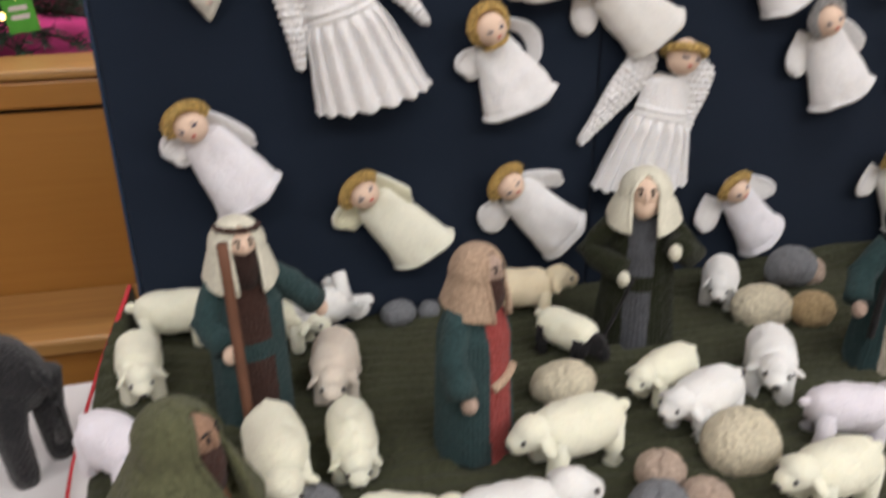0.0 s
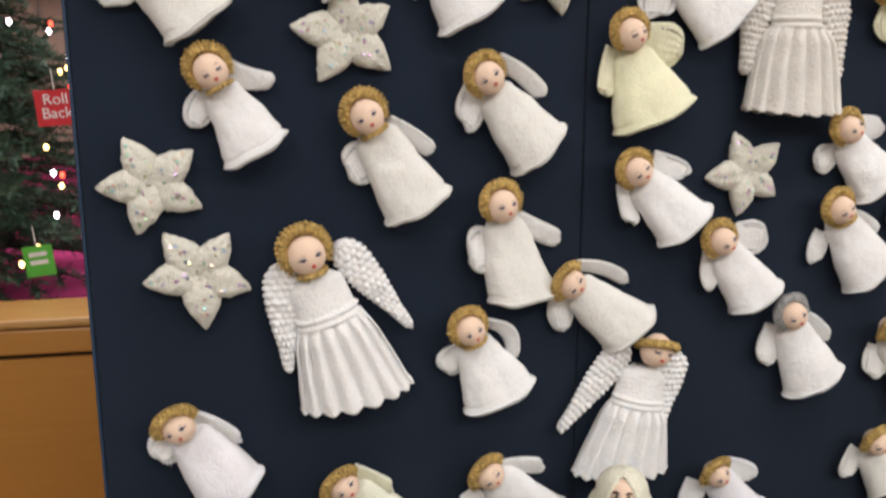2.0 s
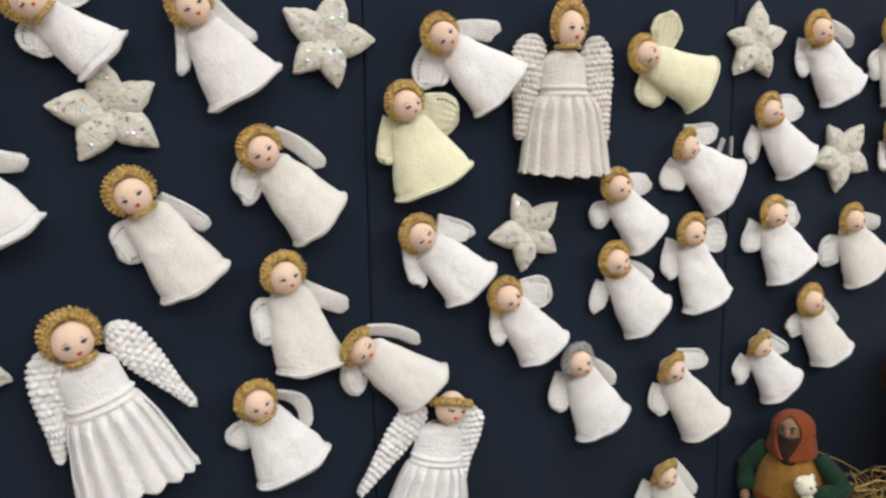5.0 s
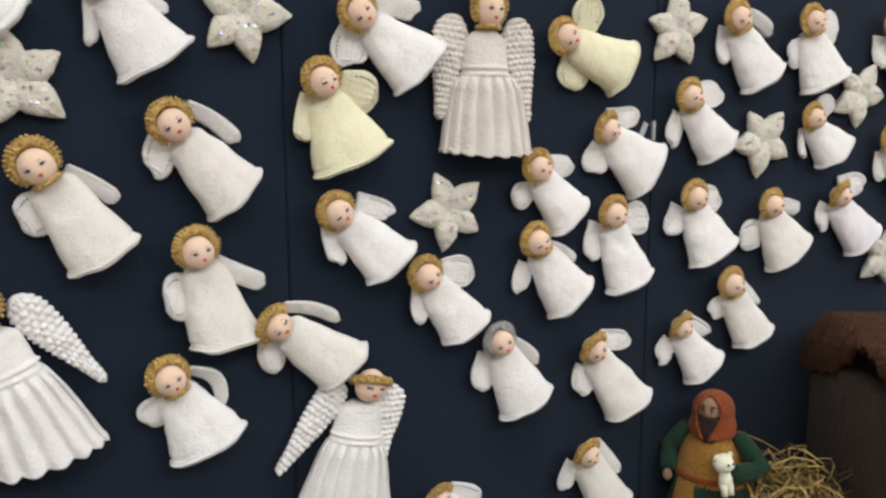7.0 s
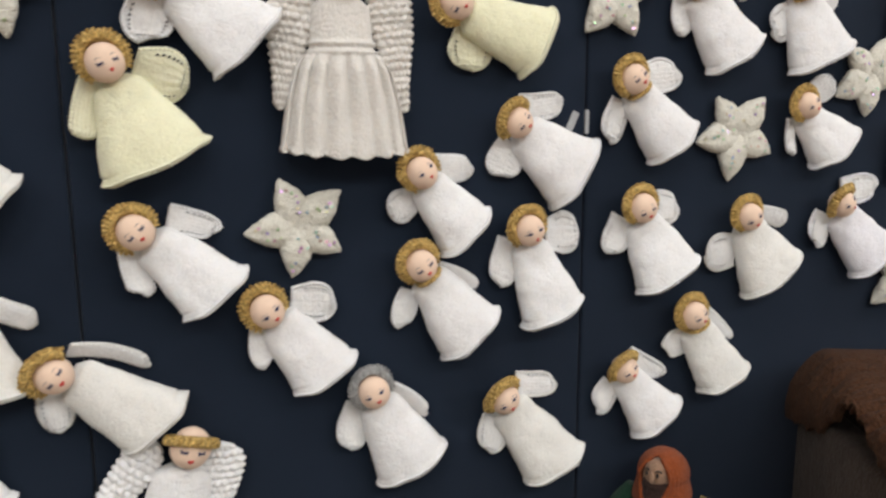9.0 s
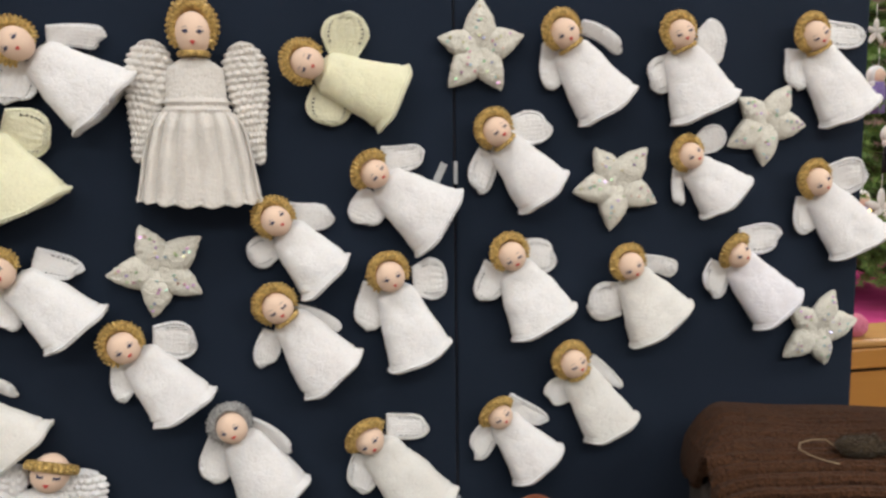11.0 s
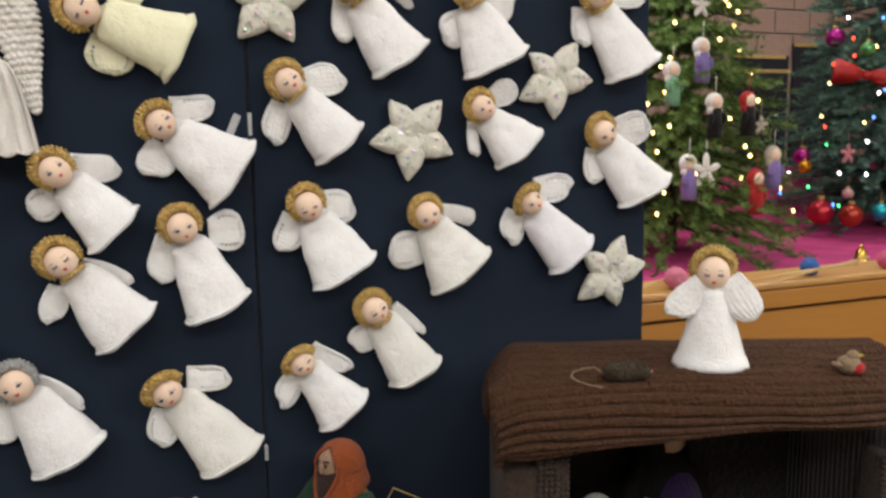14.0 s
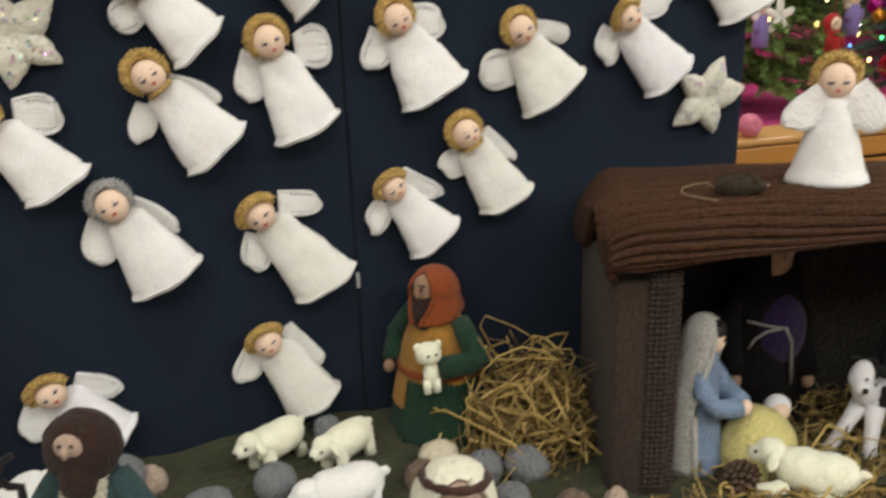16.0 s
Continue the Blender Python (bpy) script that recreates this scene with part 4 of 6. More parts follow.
# ---- stones ----
STONES = {
    "sandy": wool("sandy_stone_wool", (0.95, 0.86, 0.64), 240, 1.0, 0.1, 0.80, 0.6, 0.72, 0.6),
    "grey": wool("grey_stone_wool", (0.27, 0.28, 0.30), 240, 1.0, 0.1, 0.75),
    "brown": wool("brown_stone_wool", (0.26, 0.18, 0.13), 240, 1.0, 0.1, 0.7),
    "pink": wool("pinkish_stone_wool", (0.70, 0.54, 0.43), 240, 1.0, 0.1, 0.70),
    "gold": wool("golden_stone_wool", (0.74, 0.54, 0.29), 240, 1.0, 0.1, 0.7),
}


def stone(x, y, rx, ry, rz, coat, turn=0.0, lift=0.0):
    """A stuffed knitted boulder, sagging a little where it rests, with puckered seams."""
    bm = bmesh.new()
    for v in ball(bm, (0, 0, 0), (rx, ry, rz), 0, None, 40, 26, 0.14, x * 37, 22):
        n = v.co.normalized()
        v.co += n * (0.0014 * noise.noise(v.co * 170 + Vector((x * 9, 0, 0))) - 0.003 * math.exp(-((math.sin(3 * math.atan2(n.y, n.x) + x * 40) - n.z) / 0.16) ** 2))
        v.co.z = max(v.co.z, -0.62 * rz) + 0.60 * rz
    fuzz(bm, 900, 0.0018, (0,), int(x * 991))
    return thing("knitted_stone", bm, [STONES[coat]], pose(x, y, ground_height(x, y) + lift - 0.002, 0, 0, turn), f"rounded {coat} knitted boulder on green blanket", "toy stone", "knitted stones")


for spec in (
    (-0.740, -0.256, 0.038, 0.030, 0.026, "sandy"), (-0.614, -0.402, 0.039, 0.036, 0.034, "sandy"), (-0.421, -0.158, 0.040, 0.032, 0.032, "sandy"),
    (-0.364, -0.180, 0.029, 0.026, 0.024, "gold"), (-0.338, -0.096, 0.036, 0.030, 0.030, "grey", 0, 0.014), (-0.708, -0.414, 0.024, 0.022, 0.024, "pink"),
    (-0.684, -0.456, 0.022, 0.024, 0.020, "pink", 50), (-0.731, -0.450, 0.027, 0.024, 0.022, "grey"), (-1.026, -0.372, 0.025, 0.024, 0.022, "grey"),
    (-0.880, -0.036, 0.024, 0.018, 0.018, "grey"), (-0.838, -0.034, 0.014, 0.014, 0.014, "grey"),
    (-0.158, -0.158, 0.027, 0.024, 0.027, "grey"), (-0.239, -0.160, 0.028, 0.024, 0.018, "grey"), (-0.300, -0.092, 0.020, 0.018, 0.024, "pink"),
    (0.048, -0.172, 0.026, 0.022, 0.018, "sandy", 0, 0.008), (0.014, -0.208, 0.024, 0.024, 0.020, "brown"), (0.092, -0.220, 0.026, 0.022, 0.024, "grey", 30, 0.004),
    (0.140, -0.240, 0.029, 0.023, 0.024, "grey", -30, 0.004), (0.097, -0.290, 0.022, 0.022, 0.021, "grey"), (0.154, -0.333, 0.022, 0.022, 0.020, "brown"), (-0.070, -0.050, 0.020, 0.020, 0.020, "grey"),
    (0.202, -0.345, 0.014, 0.014, 0.018, "pink"),
):
    stone(*spec)

# ---- the shepherds ----
def cloth_mat(name, colour, stitch=300.0):
    return wool(name, colour, stitch, 0.8, 0.08, 0.78)


TEAL = cloth_mat("teal_robe_wool", (0.040, 0.085, 0.088))
DARK_OLIVE = cloth_mat("dark_olive_wool", (0.022, 0.026, 0.010))
FOREST = cloth_mat("forest_green_wool", (0.018, 0.060, 0.034))
RUST = cloth_mat("rust_wool", (0.33, 0.075, 0.020))
OCHRE = cloth_mat("ochre_wool", (0.48, 0.24, 0.05))
BROWN = cloth_mat("brown_wool", (0.075, 0.035, 0.026))
DEEP_BROWN = cloth_mat("deep_brown_wool", (0.045, 0.022, 0.017))
CORAL = cloth_mat("coral_wool", (0.46, 0.085, 0.075))
CREAM_W = wool("cream_cloth_wool", (0.86, 0.83, 0.68), 300, 0.6, 0.1, 0.9, 0.4, 0.85)
BEIGE = cloth_mat("beige_wool", (0.66, 0.47, 0.33))
MOSS = cloth_mat("moss_wool", (0.135, 0.140, 0.072), 240)
SLATE = cloth_mat("slate_wool", (0.12, 0.125, 0.14))
OATMEAL = cloth_mat("oatmeal_wool", (0.68, 0.61, 0.50))
SKIN_DARK = wool("tan_face_wool", (0.43, 0.26, 0.17), 420, 0.4, 0.1)
SKIN_MID = wool("pink_face_wool", (0.62, 0.45, 0.36), 420, 0.4, 0.1)


def shepherd(x, y, heading, height, robe, tunic, hood, skin, beard, label, belt=None, shawl=1.0, sash=None, band=None, arm=0.35, z=None, hairy=False, wide=1.0, vest=False, strip_w=0.015, chest=None, flare=0.62, gape=30, mitt=None, close=0.0, flap_at=(22, 31), head=1.0, arms=None, hand_up=0.0, hands_at=((0, 0), (0, 0)), ringed=False, face_up=0.0, swell=1.0):
    """A knitted standing figure; heading is the way it faces, in degrees from -y. One plain mesh."""
    rng = random.Random(int(x * 1000) * 13 + 5)
    bm = bmesh.new()
    h = height
    mats = [robe, tunic, hood, skin, beard, belt or robe, sash or tunic, band or hood, EYE_DARK, mitt or skin]
    n = 208
    loops = []
    for i in range(29):
        s = i / 28
        rx = (0.043 * wide - (0.010 + 0.043 * (wide - 1)) * s - 0.013 * max(0, s - 0.75) / 0.25) * h / 0.22
        ry = rx * 0.90
        z0 = h * 0.76 * s
        lp = []
        for k in range(n):
            a = 2 * math.pi * k / n
            w = 1 + 0.020 * math.sin(7 * a + 2 * s) * (1 - s) + 0.034 * abs(math.cos(26 * a)) + 0.03 * noise.noise((math.cos(a) * 3, math.sin(a) * 3 + x * 9, s * 4))
            lp.append(Vector((math.cos(a) * rx * w, math.sin(a) * ry * w, z0)))
        loops.append(lp)
    loft(bm, loops, 0)
    for f in bm.faces:
        c = f.calc_center_median()
        if vest:
            f.material_index = 0
        elif c.y < 0 and abs(c.x) < strip_w * h / 0.22 and c.z < h * 0.74:
            f.material_index = 1
            if belt and h * 0.36 < c.z < h * 0.43:
                f.material_index = 5
        elif belt and h * 0.36 < c.z < h * 0.42:
            f.material_index = 5
    # front strip stands proud of the robe
    strip = []
    for i in range(13):
        s = i / 12
        ry = (0.043 - 0.010 * s * 0.93 - 0.013 * max(0, s * 0.93 - 0.75) / 0.25) * h / 0.22 * 0.90
        ry *= min(1.0, wide)
        strip.append([Vector((q * strip_w * h / 0.22, -ry - 0.002 + 18 * strip_w * strip_w * q * q, h * 0.70 * s)) for q in (-1, -0.5, 0, 0.5, 1)])
    if not vest:
        loft(bm, strip, 1, (False, False), False)
    if vest:
        def girth(s, grow):
            rx = (0.043 * wide - (0.010 + 0.043 * (wide - 1)) * s - 0.013 * max(0, s - 0.75) / 0.25) * h / 0.22
            return [Vector((math.cos(a) * rx * grow, math.sin(a) * rx * 0.9 * grow, h * 0.76 * s)) for a in (2 * math.pi * k / 40 for k in range(40))]
        loft(bm, [girth(0.46 + 0.53 * i / 8, 1.07 if i else 1.02) for i in range(9)], 1, (False, True))
        loft(bm, [girth(0.50 + 0.05 * i / 4, (1.08, 1.11, 1.12, 1.11, 1.08)[i]) for i in range(5)], 5, (False, False))
        flap = [[g + Vector((0, -0.002, 0)) for g in girth(0.25 + 0.24 * i / 6, 1.06)[flap_at[0]:flap_at[1]]] for i in range(7)]
        loft(bm, flap, 1, (False, False), False)
        loft(bm, [[g * 0.97 + Vector((0, 0, g.z * 0.03)) for g in r][::-1] for r in flap], 1, (False, False), False)
    if sash and not chest:
        tube(bm, [Vector((math.cos(a) * 0.0392 * wide * h / 0.22, math.sin(a) * 0.0385 * wide * h / 0.22, h * (0.40 + 0.07 * math.cos(a)))) for a in (radians(-113 + 46 * k / 24) for k in range(25))], 0.0045 * h / 0.22, 6, 8)
    if chest:
        ball(bm, (0.008, -0.030, h * 0.485), (0.034, 0.026, 0.050), 6, None, 24, 16)
        tube(bm, [(-0.040 + 0.078 * k / 10, -0.034 - 0.020 * math.sin(math.pi * k / 10), h * (0.545 - 0.003 * k)) for k in range(11)], 0.0020, 7, 6)
        tube(bm, [(-0.004, -0.055, h * 0.53), (-0.022, -0.053, h * 0.515), (-0.034, -0.047, h * 0.475), (-0.040, -0.042, h * 0.42)], 0.0022, 7, 6)
        tube(bm, [(0.002, -0.055, h * 0.53), (0.011, -0.056, h * 0.465), (0.015, -0.053, h * 0.355), (0.020, -0.048, h * 0.24)], 0.0022, 7, 6)
    # sleeves
    for q, arm, (dx, dz) in zip((-1, 1), arms or (arm, arm), hands_at):
        if arm is None:
            continue
        reaching = arm == "out"
        arm = 0.2 if reaching else arm
        sh = Vector((q * 0.026 * wide, -0.002, h * 0.70))
        el = Vector((q * (0.040 * wide + 0.020 * arm), -0.004 - 0.012 * arm, h * (0.50 + 0.02 * arm)))
        wr = Vector((q * (0.044 * wide - 0.026 * arm), -0.018 - 0.028 * arm, h * (0.33 + 0.15 * arm) + hand_up))
        wr += Vector((dx, 0, dz))
        if reaching:
            el, wr = Vector((q * 0.050, 0.004, h * 0.585)), Vector((q * 0.076, 0.006, h * 0.47))
        run = [sh, sh.lerp(el, 0.35), sh.lerp(el, 0.7), el.lerp(sh, 0.08) + Vector((q * 0.002, 0, 0)), el.lerp(wr, 0.25), el.lerp(wr, 0.6), wr]
        tube(bm, run, [0.012, 0.0145, 0.0152, 0.0158, 0.0150, 0.0150, 0.0158], 0, 20)
        ball(bm, wr + (Vector((q * 0.006, 0, -0.010)) if reaching else Vector((0, -0.008, -0.006))), (0.008, 0.009, 0.010), 9, None, 12, 8)
    # head, beard and draped headcloth
    hc = Vector((0, -0.006, h * 0.835))
    r = 0.024 * head * h / 0.22
    ball(bm, hc, (r, r * 0.95, r * 1.12), 3, None, 18, 12)
    if not hairy:
        fc = hc + Vector((0, 0, r * 0.30))
        ball(bm, fc + Vector((0, -r * 0.52, r * 0.02)), (r * 0.64, r * 0.66, r * 0.70), 3, None, 20, 14)
        ball(bm, fc + Vector((0, -r * 1.16, -r * 0.04)), (r * 0.12, r * 0.14, r * 0.30), 3, None, 10, 8)
        for q in (-1, 1):
            tube(bm, [fc + Vector((q * r * e, -r * d, r * v)) for e, d, v in ((0.16, 1.14, 0.30), (0.28, 1.11, 0.37), (0.42, 1.01, 0.28))], r * 0.045, 8, 6)
            tube(bm, [fc + Vector((q * r * 0.27, -r * 1.13, r * v)) for v in (0.22, 0.04)], r * 0.065, 8, 6)
    if beard is not skin and not chest:
        ball(bm, hc + Vector((0, -r * 0.66, -r * 0.90)), (r * 0.70, r * 0.62, r * 1.10), 4, None, 20, 14, 0.12, x, 90)
        ball(bm, hc + Vector((0, -r * 0.50, -r * 0.25)), (r * 0.80, r * 0.66, r * 0.48), 4, None, 16, 12, 0.1, y, 90)
    elif not hairy and not chest:
        ball(bm, hc + Vector((0, -r * 0.52, -r * 0.28)), (r * 0.60, r * 0.62, r * 0.74), 3, None, 20, 14)
    if hairy:
        ball(bm, hc + Vector((0, 0.002, -r * 0.05)), (r * 1.42, r * 1.25, r * 1.45), 4, None, 36, 24, 0.06, x, 70)
        ball(bm, hc + Vector((0, -r * (1.10 - 0.25 * face_up), r * (0.10 + face_up))), (r * 0.52, r * 0.20, r * 0.52), 3, None, 16, 10)
        for q in (-1, 1):
            ball(bm, hc + Vector((q * r * 0.22, -r * (1.29 - 0.25 * face_up), r * (0.24 + face_up))), (r * 0.09, r * 0.05, r * 0.07), 8, None, 8, 6)
        ball(bm, hc + Vector((0, -r * (1.42 - 0.25 * face_up), r * (0.02 + face_up))), (r * 0.13, r * 0.16, r * 0.26), 3, None, 8, 6)
    loops = []
    drop = 1.75 * shawl
    hn, hk = 30, 96
    for i in range(hn):
        s = i / (hn - 1)
        lp = []
        if s < 0.45:
            th = s / 0.45 * math.pi / 2
            rad, zz = r * 1.18 * math.sin(th) ** 0.9 + 0.0015, hc.z + r * 1.30 * math.cos(th)
        else:
            k = (s - 0.45) / 0.55
            rad, zz = r * (1.18 + flare * k ** swell * min(1.2, shawl)), hc.z - r * drop * k
        for j in range(hk + 1):
            gap = 1.18 * math.sin(radians(gape)) * max(0.0, min(1.0, (s - 0.15) / 0.22)) ** 0.5 * (1 - close * max(0.0, (s - 0.45) / 0.55) ** 1.5)
            open_by = math.degrees(math.asin(min(0.98, gap * r / rad)))
            a = radians(-90 + open_by + (360 - 2 * open_by) * j / hk)
            w = 1 + 0.035 * math.sin(a * 5 + x * 40) * s * s + 0.03 * noise.noise((math.cos(a) * 2, math.sin(a) * 2 + x * 7, s * 3))
            w += 0.035 * (abs(math.sin(s * 34 + 1.2 * math.sin(a * 2))) - 0.5) * min(1, 4 * s) if ringed else 0.022 * abs(math.cos(a * 17)) * min(1, 2 * s)
            lp.append(Vector((math.cos(a) * rad * w, math.sin(a) * rad * w - 0.003, zz + r * 0.30 * math.sin(a) * max(0.0, s - 0.45) / 0.55)))
        loops.append(lp)
    fr = loft(bm, loops, 2, (False, False), False)
    inner = [[bm.verts.new(v.co * 1.0 + Vector((-v.co.x * 0.13, -v.co.y * 0.13, -0.002))) for v in row] for row in fr]
    for a, b in zip(inner, inner[1:]):
        for j in range(hk):
            bm.faces.new((a[j + 1], a[j], b[j], b[j + 1])).material_index = 2
    for j in range(hk):
        bm.faces.new((fr[-1][j], fr[-1][j + 1], inner[-1][j + 1], inner[-1][j])).material_index = 2
    for i in range(hn - 1):
        bm.faces.new((fr[i][0], fr[i + 1][0], inner[i + 1][0], inner[i][0])).material_index = 2
        bm.faces.new((fr[i + 1][hk], fr[i][hk], inner[i][hk], inner[i + 1][hk])).material_index = 2
    for j in (0, hk):
        tube(bm, [row[j].co for row in fr[5::3]], r * 0.11, 2, 6)
    if band and not chest:
        tube(bm, [hc + Vector((math.cos(a) * r * 0.92, math.sin(a) * r * 0.92 - 0.003, r * (0.96 - 0.10 * math.cos(a) - 0.12 * math.sin(a)))) for a in (2 * math.pi * k / 30 for k in range(31))], [r * (0.10 + 0.02 * (k % 3)) for k in range(31)], 7, 8)
    fuzz(bm, 1800, 0.0018, (0, 1, 2, 4, 5, 6), int(x * 999), 0.0003)
    m = pose(x, y, (ground_height(x, y) - 0.003) if z is None else z, 0, 0, heading)
    return thing("knitted_shepherd", bm, mats, m, label, "knitted figure", "nativity figures")


shepherd(-1.069, -0.205, 15, 0.238, TEAL, BROWN, CREAM_W, SKIN, DEEP_BROWN, "knitted shepherd in teal robe with cream headcloth", belt=TEAL, band=BROWN, shawl=0.88, arms=(0.35, "out"), hand_up=0.014, gape=31, wide=0.84, flare=0.55, swell=0.8, mitt=SKIN, head=0.84)
shepherd(-0.859, -0.305, 36, 0.235, TEAL, CORAL, BEIGE, SKIN_MID, BROWN, "knitted shepherd in teal robe with coral tunic, beige hood", sash=BEIGE, shawl=0.95, arms=(0.0, None), hand_up=0.008, flare=0.46, swell=0.85, gape=31, wide=0.92, head=0.80)
shepherd(-0.603, -0.150, -26, 0.230, DARK_OLIVE, SLATE, CREAM_W, SKIN, SKIN, "knitted shepherd in dark olive coat with cream hood", belt=DARK_OLIVE, arm=0.9, hands_at=((0.006, 0.002), (0.012, 0.040)), shawl=0.66, flare=0.85, swell=0.6, gape=33, mitt=CREAM_W, wide=1.08)
shepherd(-0.342, -0.285, -20, 0.229, TEAL, OATMEAL, DEEP_BROWN, SKIN_MID, DEEP_BROWN, "knitted shepherd in teal robe with dark brown hair", belt=TEAL, shawl=0.05, flare=0.1, gape=50, hairy=True, strip_w=0.021, arm=0.55, face_up=0.42, hands_at=((-0.030, 0.004), (0.010, 0)))
shepherd(0.088, -0.075, -62, 0.240, FOREST, OCHRE, RUST, SKIN_DARK, DEEP_BROWN, "knitted shepherd with rust hood and ochre tunic", belt=RUST, wide=1.6, head=1.04, vest=True, arms=(0.35, 1.0), shawl=0.62, flare=0.35, gape=40, close=0.75, flap_at=(25, 30))
shepherd(-1.122, -0.470, 62, 0.215, MOSS, RUST, MOSS, SKIN_DARK, BROWN, "knitted figure in moss green ribbed hood", belt=BROWN, shawl=1.3, close=0.4, ringed=True, flare=0.9, gape=34)
shepherd(-0.045, -0.468, -8, 0.192, BROWN, CORAL, CREAM_W, SKIN_MID, BROWN, "knitted shepherd with cream headcloth drawn round its face", shawl=0.9, flare=1.0, gape=54, head=1.45, band=BROWN)


def staff(a, b, radius, label, crook=False):
    bm = bmesh.new()
    a, b = Vector(a), Vector(b)
    pts = [a.lerp(b, i / 8) for i in range(9)]
    if crook:
        pts += [b + Vector((-0.016 * math.sin(t), 0, 0.016 * (1 - math.cos(t)))) for t in (0.6, 1.2, 1.8, 2.4, 3.0)]
    tube(bm, pts, radius, 0, 8)
    return thing("shepherd_staff", bm, [plain("staff_felt", (0.16, 0.07, 0.04), 0.8) if radius > 0.0045 else BLACK_WOOL], Matrix.Identity(4), label, "staff")


staff((-1.076, -0.268, 0.785), (-1.080, -0.262, 1.008), 0.0052, "brown felt staff held by a knitted shepherd")
staff((-0.672, -0.195, 0.79), (-0.634, -0.198, 0.880), 0.0022, "thin black stick held by a knitted shepherd")
staff((-0.400, -0.315, 0.83), (-0.395, -0.315, 0.945), 0.0040, "black knitted crook of a shepherd", True)

bm = bmesh.new()
ball(bm, (0, 0, 0), (0.020, 0.018, 0.018), 0, None, 16, 10, 0.1, 3, 80)
ball(bm, (0.002, -0.004, -0.032), (0.012, 0.012, 0.022), 0, None, 14, 10, 0.1, 3, 80)
for q in (-1, 1):
    ball(bm, (q * 0.016, 0.002, 0.012), (0.006, 0.004, 0.007), 0, None, 8, 6)
    ball(bm, (q * 0.006, -0.017, 0.004), 0.0022, 1, None, 8, 6)
    tube(bm, [(q * 0.008, -0.010, -0.036), (q * 0.007, -0.014, -0.056)], 0.006, 0, 8)
thing("knitted_lamb", bm, [SHEEP_WOOLS["cream"], EYE_DARK], pose(0.052, -0.136, 0.912) @ Matrix.Scale(0.88, 4), "small cream knitted lamb held in a shepherd's arms", "toy lamb")


# ---- the stable ----
STABLE_WOOL = wool("brown_grey_stable_wool", (0.068, 0.045, 0.034), 220, 1.0, 0.08, 0.72)
ROOF_WOOL = wool("brown_roof_wool", (0.112, 0.047, 0.021), 230, 1.6, 0.03, 0.66, 0.8, 0.5, 0.5)
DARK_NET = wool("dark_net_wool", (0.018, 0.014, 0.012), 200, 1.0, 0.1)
ST_L, ST_R, ST_F, ST_B = 0.0, 0.512, 0.0, 0.265
STABLE = Matrix.Translation((0.208, -0.318, 0)) @ Matrix.Rotation(radians(-23), 4, "Z")
stable = tagged(new("knitted_stable"), "brown knitted stable with open front and ribbed roof blanket", "stable")
stable.matrix_basis = STABLE
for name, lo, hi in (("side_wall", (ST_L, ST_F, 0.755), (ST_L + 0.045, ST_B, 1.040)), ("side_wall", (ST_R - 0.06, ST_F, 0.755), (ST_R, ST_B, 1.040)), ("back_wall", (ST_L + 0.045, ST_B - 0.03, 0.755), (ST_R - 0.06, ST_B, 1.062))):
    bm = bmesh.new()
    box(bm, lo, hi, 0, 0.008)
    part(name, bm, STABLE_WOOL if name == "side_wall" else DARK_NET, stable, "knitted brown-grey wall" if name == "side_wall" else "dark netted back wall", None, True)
# raised stitches down the inner strip of each front post
for px in (ST_L + 0.054, ST_R - 0.069):
    bm = bmesh.new()
    for i in range(40):
        for k in range(6):
            ball(bm, (px - 0.012 + 0.0062 * k, ST_F - 0.001 + 0.004 * (k > 3), 0.785 + 0.0068 * i), (0.0034, 0.0045, 0.0028), 0, None, 6, 5)
    box(bm, (px - 0.014, ST_F + 0.001, 0.76), (px + 0.022, ST_F + 0.05, 1.046), 0, 0.006)
    part("stitched_post", bm, STABLE_WOOL, stable, "post of raised purl stitches", None, True)
STRING = plain("grey_string", (0.085, 0.085, 0.092), 0.8)
for i in range(20):
    bm = bmesh.new()
    sx = ST_R - 0.068 - 0.0012 * i
    sy = ST_F + 0.03 + 0.010 * i
    tube(bm, [(sx, sy, 0.79), (sx, sy, 1.07)], 0.0007, 0, 6)
    part("string", bm, STRING, stable)


